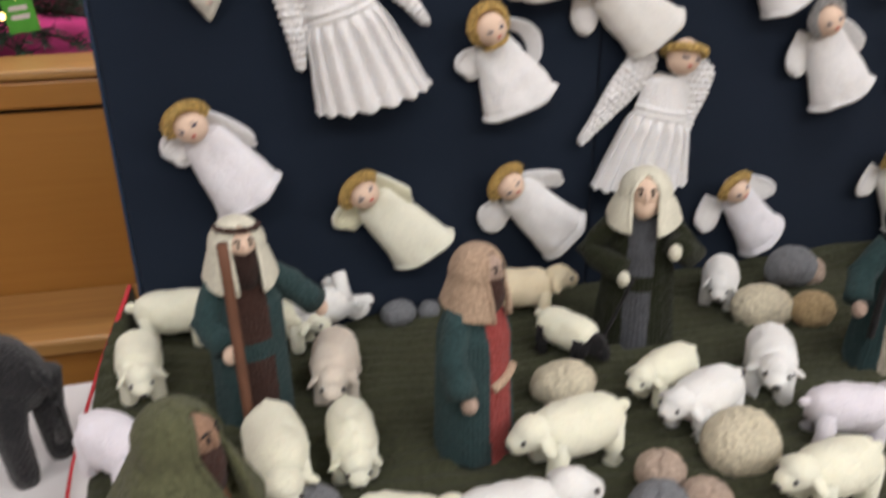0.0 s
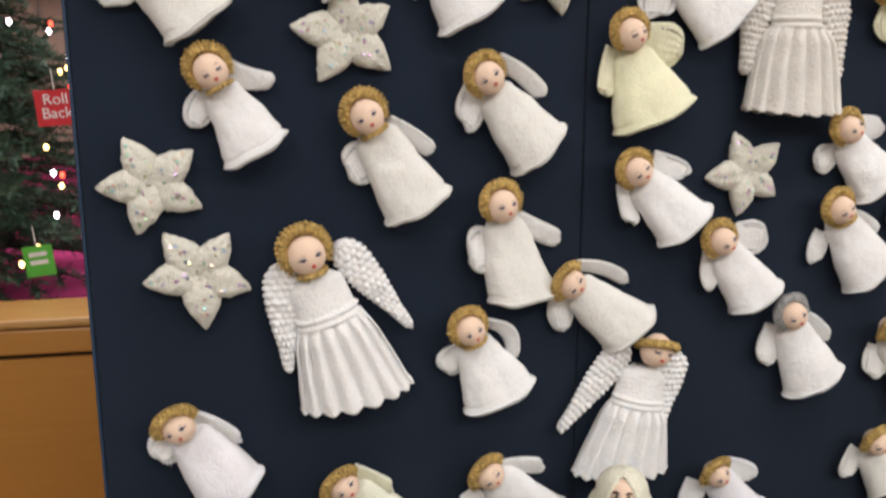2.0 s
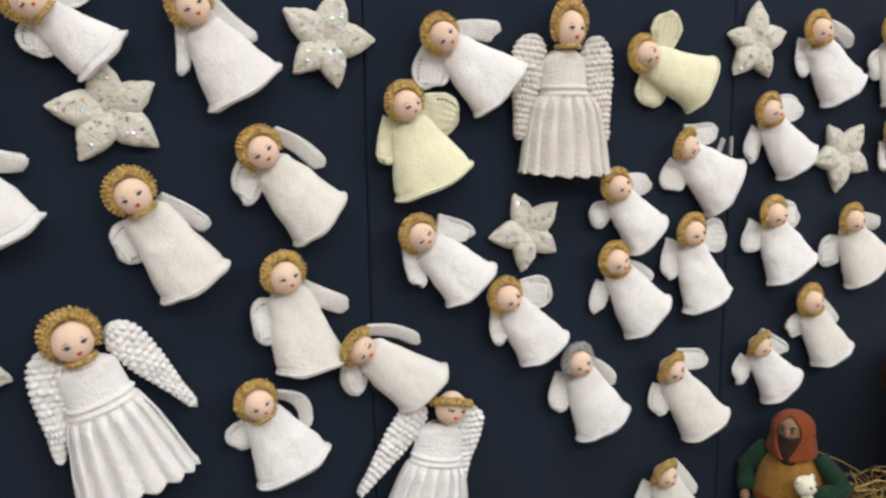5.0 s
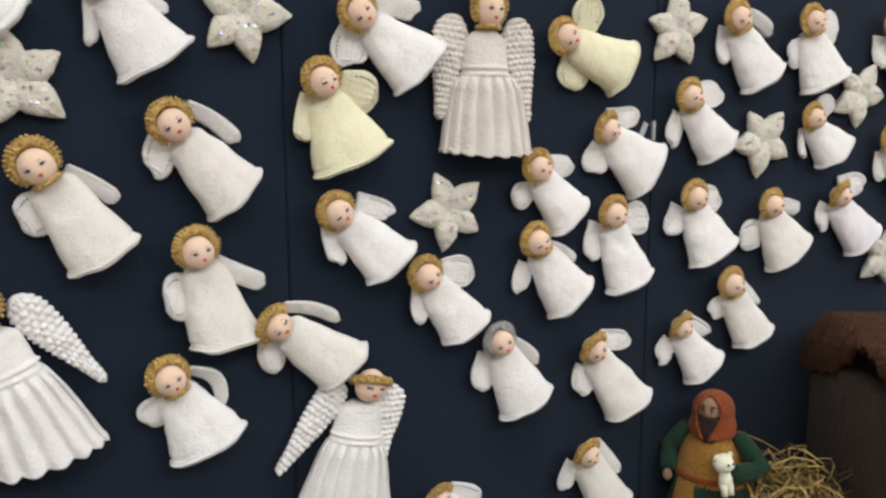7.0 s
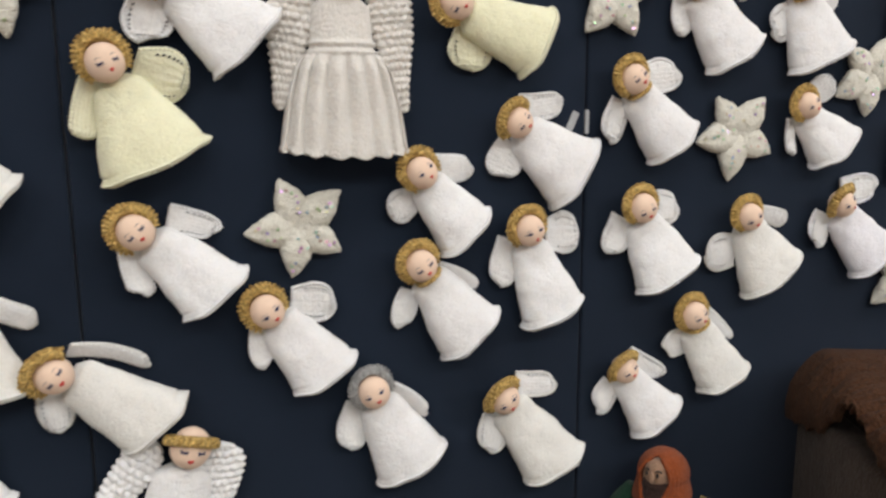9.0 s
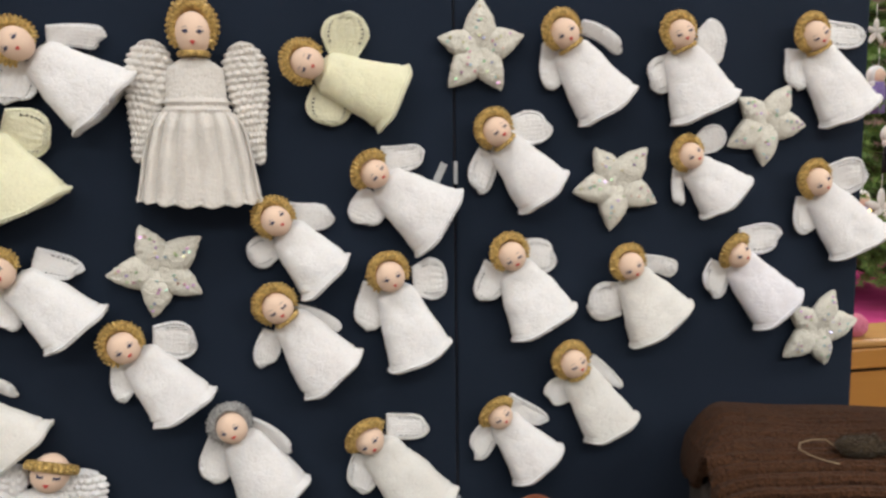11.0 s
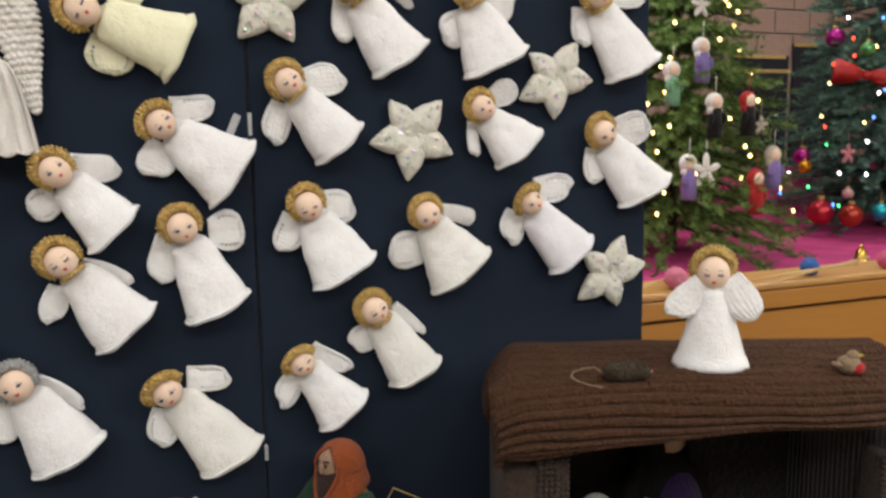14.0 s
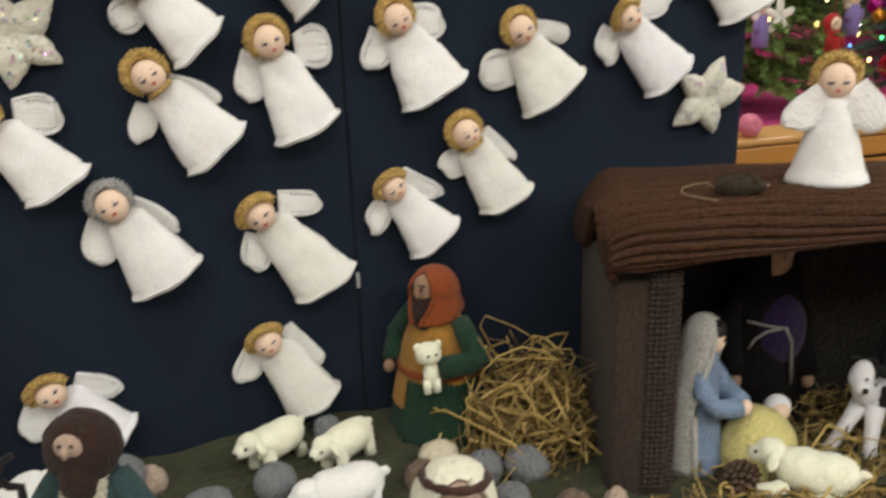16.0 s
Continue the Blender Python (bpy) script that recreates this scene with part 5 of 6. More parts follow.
def roof_sheet():
    """A ribbed knitted blanket over the stable: flat on top, rolled over the front edge and the sides."""
    bm = bmesh.new()
    nx, ns = 150, 220
    path = []
    for k in range(ns + 1):
        s = k / ns
        if s < 0.40:
            path.append((ST_B + 0.015 - (ST_B - 0.080) * s / 0.40, 1.112))
        elif s < 0.82:
            a = (s - 0.40) / 0.42 * math.pi / 2
            path.append((ST_F + 0.095 - 0.110 * math.sin(a), 1.112 - 0.042 * (1 - math.cos(a))))
        else:
            path.append((ST_F - 0.015 - 0.004 * (s - 0.82), 1.070 - 0.018 * (s - 0.82) / 0.18))
    rows = []
    for i in range(nx + 1):
        x = ST_L - 0.006 + (ST_R - ST_L + 0.05) * i / nx
        e = max(0.0, 1 - (x - ST_L + 0.006) / 0.05)
        sag0 = 0.050 * e * e
        droop = 0.008 + 0.034 * math.sin(max(0.0, min(1.0, (x - ST_L - 0.03) / 0.38)) * math.pi / 2)
        row = []
        for k, (y, z) in enumerate(path):
            s = k / ns
            mouth = math.exp(-((y - 0.095) / 0.055) ** 2)
            sag = sag0 * (1 - s) * (1 - 0.70 * mouth)
            wob = 0.030 * noise.noise((x * 4, s * 2, 0)) + 0.012 * noise.noise((x * 13, s * 5, 4)) - 0.07 * x
            g = max(0.0, min(1.0, (s - 0.06) / 0.22))
            rib = (0.0078 + 0.0052 * g) * (abs(math.sin(math.pi * 13.5 * (s + wob))) ** 0.48 - 0.62) + 0.0008 * math.sin(s * 330)
            zz = z + 0.006 * noise.noise((x * 7, y * 7, 2)) - sag + droop * max(0, (s - 0.45) / 0.55) ** 1.3
            tip = max(0.0, min(1.0, (s - 0.40) / 0.42)) * math.pi / 2
            rib *= min(1, s / 0.12)
            p = Vector((x, y - rib * math.sin(tip) - 0.006 * noise.noise((x * 9, s * 5, 9)) * g, zz + rib * math.cos(tip)))
            row.append(p)
        rows.append(row)
    loft_rows = [[bm.verts.new(p) for p in r] for r in rows]
    low = [[bm.verts.new(p + Vector((0, 0.010 if k > 146 else 0, -0.010 if k <= 174 else 0))) for k, p in enumerate(r)] for r in rows]
    for i in range(nx):
        for k in range(ns):
            bm.faces.new((loft_rows[i][k], loft_rows[i][k + 1], loft_rows[i + 1][k + 1], loft_rows[i + 1][k]))
            bm.faces.new((low[i][k], low[i + 1][k], low[i + 1][k + 1], low[i][k + 1]))
        bm.faces.new((loft_rows[i][ns], low[i][ns], low[i + 1][ns], loft_rows[i + 1][ns]))
    for k in range(ns):
        bm.faces.new((loft_rows[0][k + 1], loft_rows[0][k], low[0][k], low[0][k + 1]))
        bm.faces.new((loft_rows[nx][k], loft_rows[nx][k + 1], low[nx][k + 1], low[nx][k]))
    # the side flap hangs down from the roof's end
    flap = []
    for i in range(9):
        s = i / 8
        flap.append([q + Vector((-0.005 * math.sin(s * 2.5) + 0.002 * noise.noise((q.y * 20, s, 3)), 0, -0.052 * (1 - (k / ns) ** 2) * s * (1 - 0.94 * math.exp(-((q.y - 0.095) / 0.055) ** 2)))) for k, q in enumerate(rows[0])])
    loft(bm, flap, 0, (False, False), False)
    loft(bm, [[q + Vector((0.009, 0, 0)) for q in r][::-1] for r in flap], 0, (False, False), False)
    loft(bm, [flap[-1], [q + Vector((0.009, 0, 0)) for q in flap[-1]]], 0, (False, False), False)
    return bm


part("roof_blanket", roof_sheet(), ROOF_WOOL, stable, "thick ribbed brown knitted roof", None, True)

# an angel, a mouse and a robin on the roof
bm = bmesh.new()
rng = random.Random(3)
loops = []
for i in range(22):
    s = i / 21
    half = 0.019 + 0.0275 * s ** 1.1 - (0.005 if i == 0 else 0) + (0.0018 if s > 0.90 else 0)
    loops.append([Vector((math.cos(a) * half, math.sin(a) * half * 0.8, 0.102 - 0.102 * s)) for a in (2 * math.pi * k / 36 for k in range(36))])
loft(bm, loops, 0)
face(bm, Vector((0, -0.002, 0.120)), 0.0202, -4, rng)
halo(bm, Vector((0, 0.002, 0.120)), 0.0202, "ring", 2, rng)
wing_blade(bm, -0.016, 0.104, -46, 0.050, 0.026, 0.036, "fan", 0, False, rng)
wing_blade(bm, 0.020, 0.110, 34, 0.052, 0.028, 0.040, "fan", 0, False, rng)
for v in bm.verts:
    if v.co.z < 0.095 and v.link_faces and v.link_faces[0].material_index == 0:
        v.co += Vector((v.co.x, v.co.y, 0)).normalized() * (0.0010 * noise.noise(v.co * 40) + 0.0004 * noise.noise(v.co * 300))
thing("knitted_angel", bm, [WHITES[2], SKIN, GOLD, EYE_BLUE, LIP, WEB_WHITE], pose(0.518, -0.298, 1.117, 0, 0, -34), "knitted white angel with gold halo standing on stable roof", "angel doll")

bm = bmesh.new()
ball(bm, (0, 0, 0.012), (0.026, 0.012, 0.012), 0, None, 18, 12, 0.15, 4, 90)
ball(bm, (0.024, 0, 0.011), (0.008, 0.007, 0.007), 0, None, 10, 8)
ball(bm, (0.032, 0, 0.011), 0.0026, 1, None, 8, 6)
for q in (-1, 1):
    ball(bm, (0.016, q * 0.008, 0.021), (0.003, 0.004, 0.004), 0, None, 8, 6)
tube(bm, [(-0.024, 0, 0.008), (-0.032, 0.016, 0.012), (-0.044, 0.026, 0.008), (-0.058, 0.022, 0.005), (-0.064, 0.004, 0.004), (-0.056, -0.012, 0.003), (-0.044, -0.026, 0.003), (-0.032, -0.034, 0.003)], 0.0010, 2, 6)
fuzz(bm, 2600, 0.0034, (0,), 41, 0.0004)
thing("knitted_mouse", bm, [wool("mouse_wool", (0.125, 0.085, 0.045), 420, 1.4, shade=0.5), plain("pink_nose", (0.6, 0.3, 0.3), 0.7), plain("twine_tail", (0.25, 0.18, 0.11), 0.8)], pose(0.380, -0.305, 1.117, 0, 0, -24) @ Matrix.Scale(1.0, 4), "small brown knitted mouse with string tail on roof", "toy mouse")

bm = bmesh.new()
ball(bm, (0, 0, 0.014), (0.017, 0.015, 0.015), 0, None, 16, 12, 0.1, 4, 90)
ball(bm, (0.006, -0.008, 0.010), (0.0135, 0.010, 0.010), 1, None, 16, 10)
ball(bm, (0.003, -0.003, 0.027), (0.010, 0.009, 0.009), 0, None, 12, 8)
ball(bm, (0.010, -0.010, 0.029), (0.006, 0.002, 0.002), 2, None, 8, 6)
tube(bm, [(-0.014, 0.002, 0.014), (-0.028, 0.004, 0.018)], [0.006, 0.003], 0, 6)
thing("knitted_robin", bm, [wool("robin_wool", (0.36, 0.25, 0.15), 420), wool("robin_red_wool", (0.55, 0.018, 0.022), 420), plain("yellow_beak", (0.6, 0.4, 0.03), 0.6)], pose(0.650, -0.395, 1.114) @ Matrix.Scale(0.85, 4), "tiny knitted robin with red breast on roof", "toy bird")

# ---- in the stable ----
BLUE = cloth_mat("pale_blue_wool", (0.27, 0.37, 0.54))
VEIL = cloth_mat("grey_white_veil_wool", (0.62, 0.60, 0.57))
PURPLE = cloth_mat("purple_wool", (0.024, 0.009, 0.058))
YELLOW = cloth_mat("yellow_wool", (0.90, 0.80, 0.33))


def veiled_figure(x, y, z, heading, label):
    """A small knitted figure, its hands held together, a long veil from the brow to the ground. One plain mesh."""
    bm = bmesh.new()
    rows = []
    for i in range(25):
        s = i / 24
        rad = 0.037 - 0.016 * s ** 0.8
        rows.append([Vector((math.cos(a) * rad * w, math.sin(a) * rad * w * 0.9, 0.150 * s)) for a, w in ((2 * math.pi * k / 96, 1 + 0.03 * abs(math.cos(18 * math.pi * k / 96))) for k in range(96))])
    loft(bm, rows, 0)
    head, r = Vector((0, -0.006, 0.172)), 0.0185
    ball(bm, head, (r, r, r * 1.1), 2, None, 22, 14)
    ball(bm, head + Vector((0, -0.006, 0.010)), (r * 0.90, r * 0.86, r * 0.62), 3, None, 18, 12, 0.1, 2, 90)
    ball(bm, head + Vector((0, -0.009, -0.004)), (r * 0.72, r * 0.66, r * 0.86), 2, None, 18, 12)
    for q in (-1, 1):
        tube(bm, [head + Vector((q * 0.0055, -0.0212, v)) for v in (0.0015, -0.002)], 0.0011, 4, 6)
        tube(bm, [(q * 0.020, -0.004, 0.136), (q * 0.031, -0.012, 0.112), (q * 0.030, -0.026, 0.094), (q * 0.018, -0.040, 0.091), (q * 0.008, -0.049, 0.090)], [0.0095, 0.0125, 0.0130, 0.0118, 0.0122], 0, 16)
        ball(bm, (q * 0.005, -0.055, 0.088), (0.0062, 0.008, 0.0085), 2, None, 12, 8)
    # the veil, closed at the crown and open in front, with a rolled edge
    heights, radii, opens = (0.001, 0.05, 0.10, 0.135, 0.160, 0.180, 0.192, 0.198, 0.200), (0.044, 0.041, 0.037, 0.031, 0.0265, 0.0235, 0.0175, 0.010, 0.002), (78, 82, 86, 74, 56, 48, 40, 20, 2)
    rows = []
    for i in range(45):
        f = 8 * i / 44
        k = min(7, int(f))
        f -= k
        hz, rad, gap = (v[k] + (v[k + 1] - v[k]) * f for v in (heights, radii, opens))
        row = []
        for j in range(73):
            a = radians(-90 + gap + (360 - 2 * gap) * j / 72)
            w = 1 + 0.035 * math.sin(5 * a + hz * 12) * (1 - hz / 0.2) + 0.014 * abs(math.cos(22 * a))
            row.append(Vector((math.cos(a) * rad * w, math.sin(a) * rad * w * 1.04 - 0.002, hz)))
        rows.append(row)
    inner = [[Vector((p.x * 0.90, p.y * 0.90, p.z)) for p in row] for row in rows]
    loft(bm, [a + b[::-1] for a, b in zip(rows, inner)], 1, (True, True), True)
    for j in (0, 72):
        tube(bm, [row[j] * 0.97 for row in rows[::3]], 0.0042, 1, 8)
    fuzz(bm, 1500, 0.0018, (0, 1), 19, 0.0003)
    return thing("knitted_figure", bm, [BLUE, VEIL, SKIN, EYE_DARK, EYE_DARK], pose(x, y, z, 0, 0, heading), label, "knitted figure", "nativity figures")


veiled_figure(0.342, -0.305, 0.778, 38, "knitted figure in pale blue with long white veil")
JET = wool("jet_wool", (0.0095, 0.008, 0.008), 300, 0.8, 0.0, 0.78)
CORD = plain("pale_cord", (0.21, 0.19, 0.18), 0.8)
shepherd(0.496, -0.238, -15, 0.288, JET, JET, JET, SKIN_DARK, JET, "dark knitted figure with purple tunic in stable", sash=PURPLE, band=CORD, chest=True, shawl=0.45, z=0.775, arms=(0.35, 0.35), hands_at=((-0.016, -0.030), (0.016, -0.038)))
bm = bmesh.new()
ball(bm, (0, 0, 0.020), (0.050, 0.042, 0.060), 0, None, 26, 16, 0.06, 1, 30)
thing("swaddle", bm, [YELLOW], pose(0.408, -0.340, 0.775), "rounded pale yellow knitted bundle on straw", "knitted bundle")
bm = bmesh.new()
ball(bm, (0, 0, 0), (0.017, 0.016, 0.016), 0, None, 14, 10)
ball(bm, (-0.004, -0.009, -0.002), (0.0125, 0.011, 0.0125), 1, None, 14, 10)
thing("knitted_baby", bm, [WHITES[3], SKIN], pose(0.452, -0.322, 0.838), "tiny knitted baby doll head in white cap", "knitted figure")


def cow(x, y, z, label):
    """A stuffed knitted calf: splayed legs, head raised, black patches. One plain mesh."""
    bm = bmesh.new()
    for top, foot in (((-0.030, 0.006, 0.070), (-0.072, 0.013, 0.004)), ((-0.026, -0.010, 0.068), (-0.046, -0.026, 0.004)), ((0.046, 0.008, 0.070), (0.058, 0.012, 0.004)), ((0.042, -0.010, 0.070), (0.046, -0.016, 0.004))):
        top, foot = Vector(top), Vector(foot)
        tube(bm, [top, top.lerp(foot, 0.35), top.lerp(foot, 0.7), foot], [0.0125, 0.0095, 0.0082, 0.0088], 0, 14)
        ball(bm, foot + Vector((0, 0, 0.003)), (0.0090, 0.0090, 0.0068), 0, None, 12, 8)
    ball(bm, (0.010, 0, 0.076), (0.056, 0.021, 0.021), 0, None, 30, 18, 0.06, 1, 40)
    ball(bm, (-0.038, -0.002, 0.090), (0.018, 0.014, 0.024), 0, Matrix.Rotation(radians(-30), 3, "Y"), 20, 14, 0.05, 2, 40)
    tilt = Matrix.Rotation(radians(18), 3, "Y")
    ball(bm, (-0.054, -0.008, 0.115), (0.0135, 0.0145, 0.0200), 0, tilt, 22, 14)
    ball(bm, (-0.059, -0.015, 0.103), (0.0110, 0.0110, 0.0100), 0, None, 18, 12)
    ball(bm, (-0.063, -0.023, 0.103), (0.0046, 0.0040, 0.0042), 1, None, 12, 8)
    ball(bm, (-0.043, -0.008, 0.121), (0.0110, 0.0132, 0.0160), 1, tilt, 16, 12, 0.2, 4, 80)
    for ex, ey, ez in ((-0.060, -0.021, 0.117), (-0.045, -0.022, 0.107)):
        ball(bm, (ex, ey, ez), 0.0019, 1, None, 8, 6)
    for q in (-1, 1):
        ball(bm, (-0.040, q * 0.017 - 0.006, 0.124), (0.0055, 0.0110, 0.0065), 1, None, 10, 8)
    for bx, by, bz, br in ((-0.014, -0.014, 0.078, 0.0150), (0.018, -0.013, 0.085, 0.0115), (0.046, -0.002, 0.088, 0.0165), (0.056, -0.010, 0.080, 0.0090), (0.004, 0.004, 0.092, 0.010)):
        ball(bm, (bx, by, bz), (br * 0.95, br * 0.62, br), 1, None, 16, 12, 0.35, bx * 99, 90)
    tube(bm, [(0.064, 0, 0.084), (0.074, 0, 0.066), (0.075, 0, 0.045)], 0.0035, 1, 6)
    fuzz(bm, 900, 0.0016, (0, 1), 31, 0.0003)
    return thing("knitted_cow", bm, [WHITES[3], BLACK_WOOL], pose(x, y, z), label, "toy cow")


cow(0.587, -0.362, 0.770, "black and white knitted calf standing on straw")
sheep(0.424, -0.416, 131, 0.112, "cream", label="large cream knitted sheep lying before the manger", z=0.776, lying=True)

# ---- straw ----
STRAW = bpy.data.materials.new("straw")
STRAW.use_nodes = True
_n = STRAW.node_tree.nodes
_g = _n.new("ShaderNodeNewGeometry")
_r = _n.new("ShaderNodeValToRGB")
_r.color_ramp.elements[0].color, _r.color_ramp.elements[1].color = (0.045, 0.026, 0.008, 1), (0.56, 0.39, 0.13, 1)
STRAW.node_tree.links.new(_g.outputs["Random Per Island"], _r.inputs[0])
STRAW.node_tree.links.new(_r.outputs[0], _n["Principled BSDF"].inputs["Base Color"])
_n["Principled BSDF"].inputs["Roughness"].default_value = 0.5


def straw_heap(name, count, spread, label, seed, m, length=0.09):
    """Loose bent stalks in a heap; spread gives the half sizes."""
    rng = random.Random(seed)
    bm = bmesh.new()
    for _ in range(count):
        a, e = rng.uniform(0, 2 * math.pi), rng.gauss(0.15, 0.42)
        ln = length * rng.uniform(0.4, 1.15)
        d = Vector((math.cos(a) * math.cos(e), math.sin(a) * math.cos(e), math.sin(e)))
        rr, ph = math.sqrt(rng.random()), rng.uniform(0, 2 * math.pi)
        zz = spread[2] * rng.random() * math.sqrt(max(0.05, 1 - rr * rr))
        c = Vector((spread[0] * rr * math.cos(ph), spread[1] * rr * math.sin(ph), zz))
        bend = Vector((rng.gauss(0, 1), rng.gauss(0, 1), rng.gauss(0, 1))) * ln * 0.24
        kink = Vector((rng.gauss(0, 1), rng.gauss(0, 1), rng.gauss(0, 1))) * ln * 0.04
        pts = [c + d * ln * q + bend * (1 - 4 * q * q) + kink * math.sin(9 * q) for q in (-0.5, -0.3, -0.1, 0.1, 0.3, 0.5)]
        for p in pts:
            p.z = max(p.z, 0.001)
        tube(bm, pts, rng.uniform(0.0006, 0.0019), 0, 5)
    return thing(name, bm, [STRAW], m, label, "straw", kind="stuff")


straw_heap("straw_heap", 480, (0.062, 0.045, 0.110), "heap of loose golden straw beside the stable", 5, Matrix.Translation((0.178, -0.165, 0.770)), 0.135)
straw_heap("loose_straw", 700, (0.24, 0.12, 0.012), "loose straw strewn on the stable floor", 6, STABLE @ Matrix.Translation((0.30, 0.12, 0.776)), 0.07)
straw_heap("loose_straw", 220, (0.20, 0.05, 0.012), "loose straw strewn in front of the stable", 7, STABLE @ Matrix.Translation((0.22, -0.06, 0.780)), 0.07)

bm = bmesh.new()
for i in range(60):
    a, zz = i * 2.4, i / 60
    rad = 0.018 * math.sin(math.pi * (0.12 + 0.8 * zz)) + 0.003
    ball(bm, (-0.03 + 0.06 * zz, math.cos(a) * rad, 0.018 + math.sin(a) * rad), (0.008, 0.006, 0.004), 0, Matrix.Rotation(a, 3, "X"), 6, 5)
thing("pine_cone", bm, [plain("cone_scale", (0.07, 0.04, 0.025), 0.7)], pose(0.357, -0.372, 0.776, 0, 0, 15) @ Matrix.Scale(0.8, 4), "brown pine cone lying on the straw", "pine cone")

# a red cloth hanging down beside the stable
bm = bmesh.new()
rows = []
for i in range(25):
    u = i / 24
    rows.append([Vector((0.545 + 0.20 * u, 0.03 + 0.012 * math.sin(u * 17) * (1 - 0.5 * k / 10) + 0.004 * math.sin(k + u * 9), 0.785 + 0.235 * k / 10 - 0.02 * u)) for k in range(11)])
loft(bm, rows, 0, (False, False), False)
loft(bm, [[q + Vector((0, 0.006, 0)) for q in r][::-1] for r in rows], 0, (False, False), False)
tube(bm, [q + Vector((0, 0.003, 0)) for q in rows[0]], 0.0040, 1, 8)
tube(bm, [r[-1] + Vector((0, 0.003, 0)) for r in rows], 0.0040, 1, 8)
thing("red_cloth", bm, [plain("red_felt_cloth", (0.50, 0.012, 0.022), 0.85, vary=0.8, scale=25), WHITES[1]], STABLE, "bright red cloth with pale edging hanging beside stable", "cloth")

# ---- the hall behind ----
OAK = wood("honey_oak", (0.47, 0.215, 0.045), (0.435, 0.192, 0.039))
OAK_LIGHT = wood("light_oak_edge", (0.56, 0.31, 0.10), (0.45, 0.23, 0.07))
OAK_RED = wood("red_brown_wood", (0.22, 0.075, 0.025), (0.16, 0.05, 0.018))
MAGENTA = plain("magenta_cloth", (0.60, 0.055, 0.24), 0.85, vary=0.75, scale=9)
MORTAR = plain("mortar", (0.33, 0.27, 0.24), 0.95, vary=0.85, scale=30)
FLOOR_MAT = plain("hall_floor_carpet", (0.16, 0.10, 0.08), 0.95, vary=0.8, scale=30)
PLASTER = plain("cream_plaster", (0.62, 0.57, 0.50), 0.9, vary=0.94, scale=4)
CEILING = plain("white_ceiling_paint", (0.80, 0.79, 0.76), 0.9, vary=0.97, scale=3)


def slab(name, lo, hi, mat, label=""):
    bm = bmesh.new()
    box(bm, lo, hi)
    return thing(name, bm, [mat], Matrix.Identity(4), label, "", kind="structure", smooth=False)


WALL_Y = 3.0
slab("floor", (-5, -4, -0.1), (6, WALL_Y, 0), FLOOR_MAT, "brown carpeted hall floor")
slab("ceiling", (-5, -4, 3.2), (6, WALL_Y, 3.3), CEILING, "plain white hall ceiling")
slab("wall_west", (-5.1, -4, 0), (-5, WALL_Y, 3.2), PLASTER, "plain cream wall")
slab("wall_east", (6, -4, 0), (6.1, WALL_Y, 3.2), PLASTER, "plain cream wall")
slab("wall_south", (-5, -4.1, 0), (6, -4, 3.2), PLASTER, "plain cream wall")
north = slab("wall_north", (-5, WALL_Y, 0), (6, WALL_Y + 0.2, 3.2), MORTAR, "pinkish brick wall with pale joints")

# the oak choir front: a rail with a moulded top, a panelled back and a bench
RAIL = Matrix.Translation((-1.43, 0.80, 0)) @ Matrix.Rotation(math.atan2(-0.19, 3.33), 4, "Z")
pew = tagged(new("oak_choir_bench"), "long honey-coloured oak bench front with moulded top rail", "bench")
pew.matrix_basis = RAIL
for name, lo, hi, mat, bev in (
    ("back_panel", (-2.4, 0.0, 0.0), (5.2, 0.035, 0.885), OAK, 0.0), ("rail_moulding", (-2.4, -0.012, 0.895), (5.2, 0.05, 0.950), OAK, 0.006),
    ("rail_top", (-2.4, -0.018, 0.953), (5.2, 0.16, 0.972), OAK_LIGHT, 0.006), ("seat", (-2.4, -0.24, 0.455), (5.2, -0.003, 0.49), OAK_LIGHT, 0.008), ("seat_front", (-2.4, -0.22, 0.0), (5.2, -0.19, 0.452), OAK, 0.0),
):
    bm = bmesh.new()
    box(bm, lo, hi, 0, bev)
    part(name, bm, mat, pew)
# near-black strip under the moulding paints in the shade of the joint
bm = bmesh.new()
box(bm, (-2.4, 0.005, 0.886), (5.2, 0.03, 0.894), 0)
part("gap_shade_strip", bm, plain("groove_shade", (0.02, 0.012, 0.008), 0.9), pew)

bm = bmesh.new()
rows = []
for i in range(81):
    x = -3.6 + 7.6 * i / 80
    row = []
    for k in range(25):
        s = k / 24
        y, z = (0.92 + 1.0 * s / 0.8, 0.915) if s < 0.8 else (1.92, 0.915 + 0.3 * (s - 0.8) / 0.2)
        row.append(bm.verts.new((x, y - 0.05 * x * 0.057, z + 0.010 * noise.noise((x * 5, y * 5, z * 3)))))
    rows.append(row)
for i in range(80):
    for k in range(24):
        bm.faces.new((rows[i][k], rows[i + 1][k], rows[i + 1][k + 1], rows[i][k + 1]))
thing("magenta_drape", bm, [MAGENTA], Matrix.Identity(4), "creased magenta cloth draped over a stage", "cloth")
slab("stage", (-3.6, 0.96, 0.0), (4.0, 2.3, 0.90), OAK_RED, "low wooden stage under the magenta cloth")

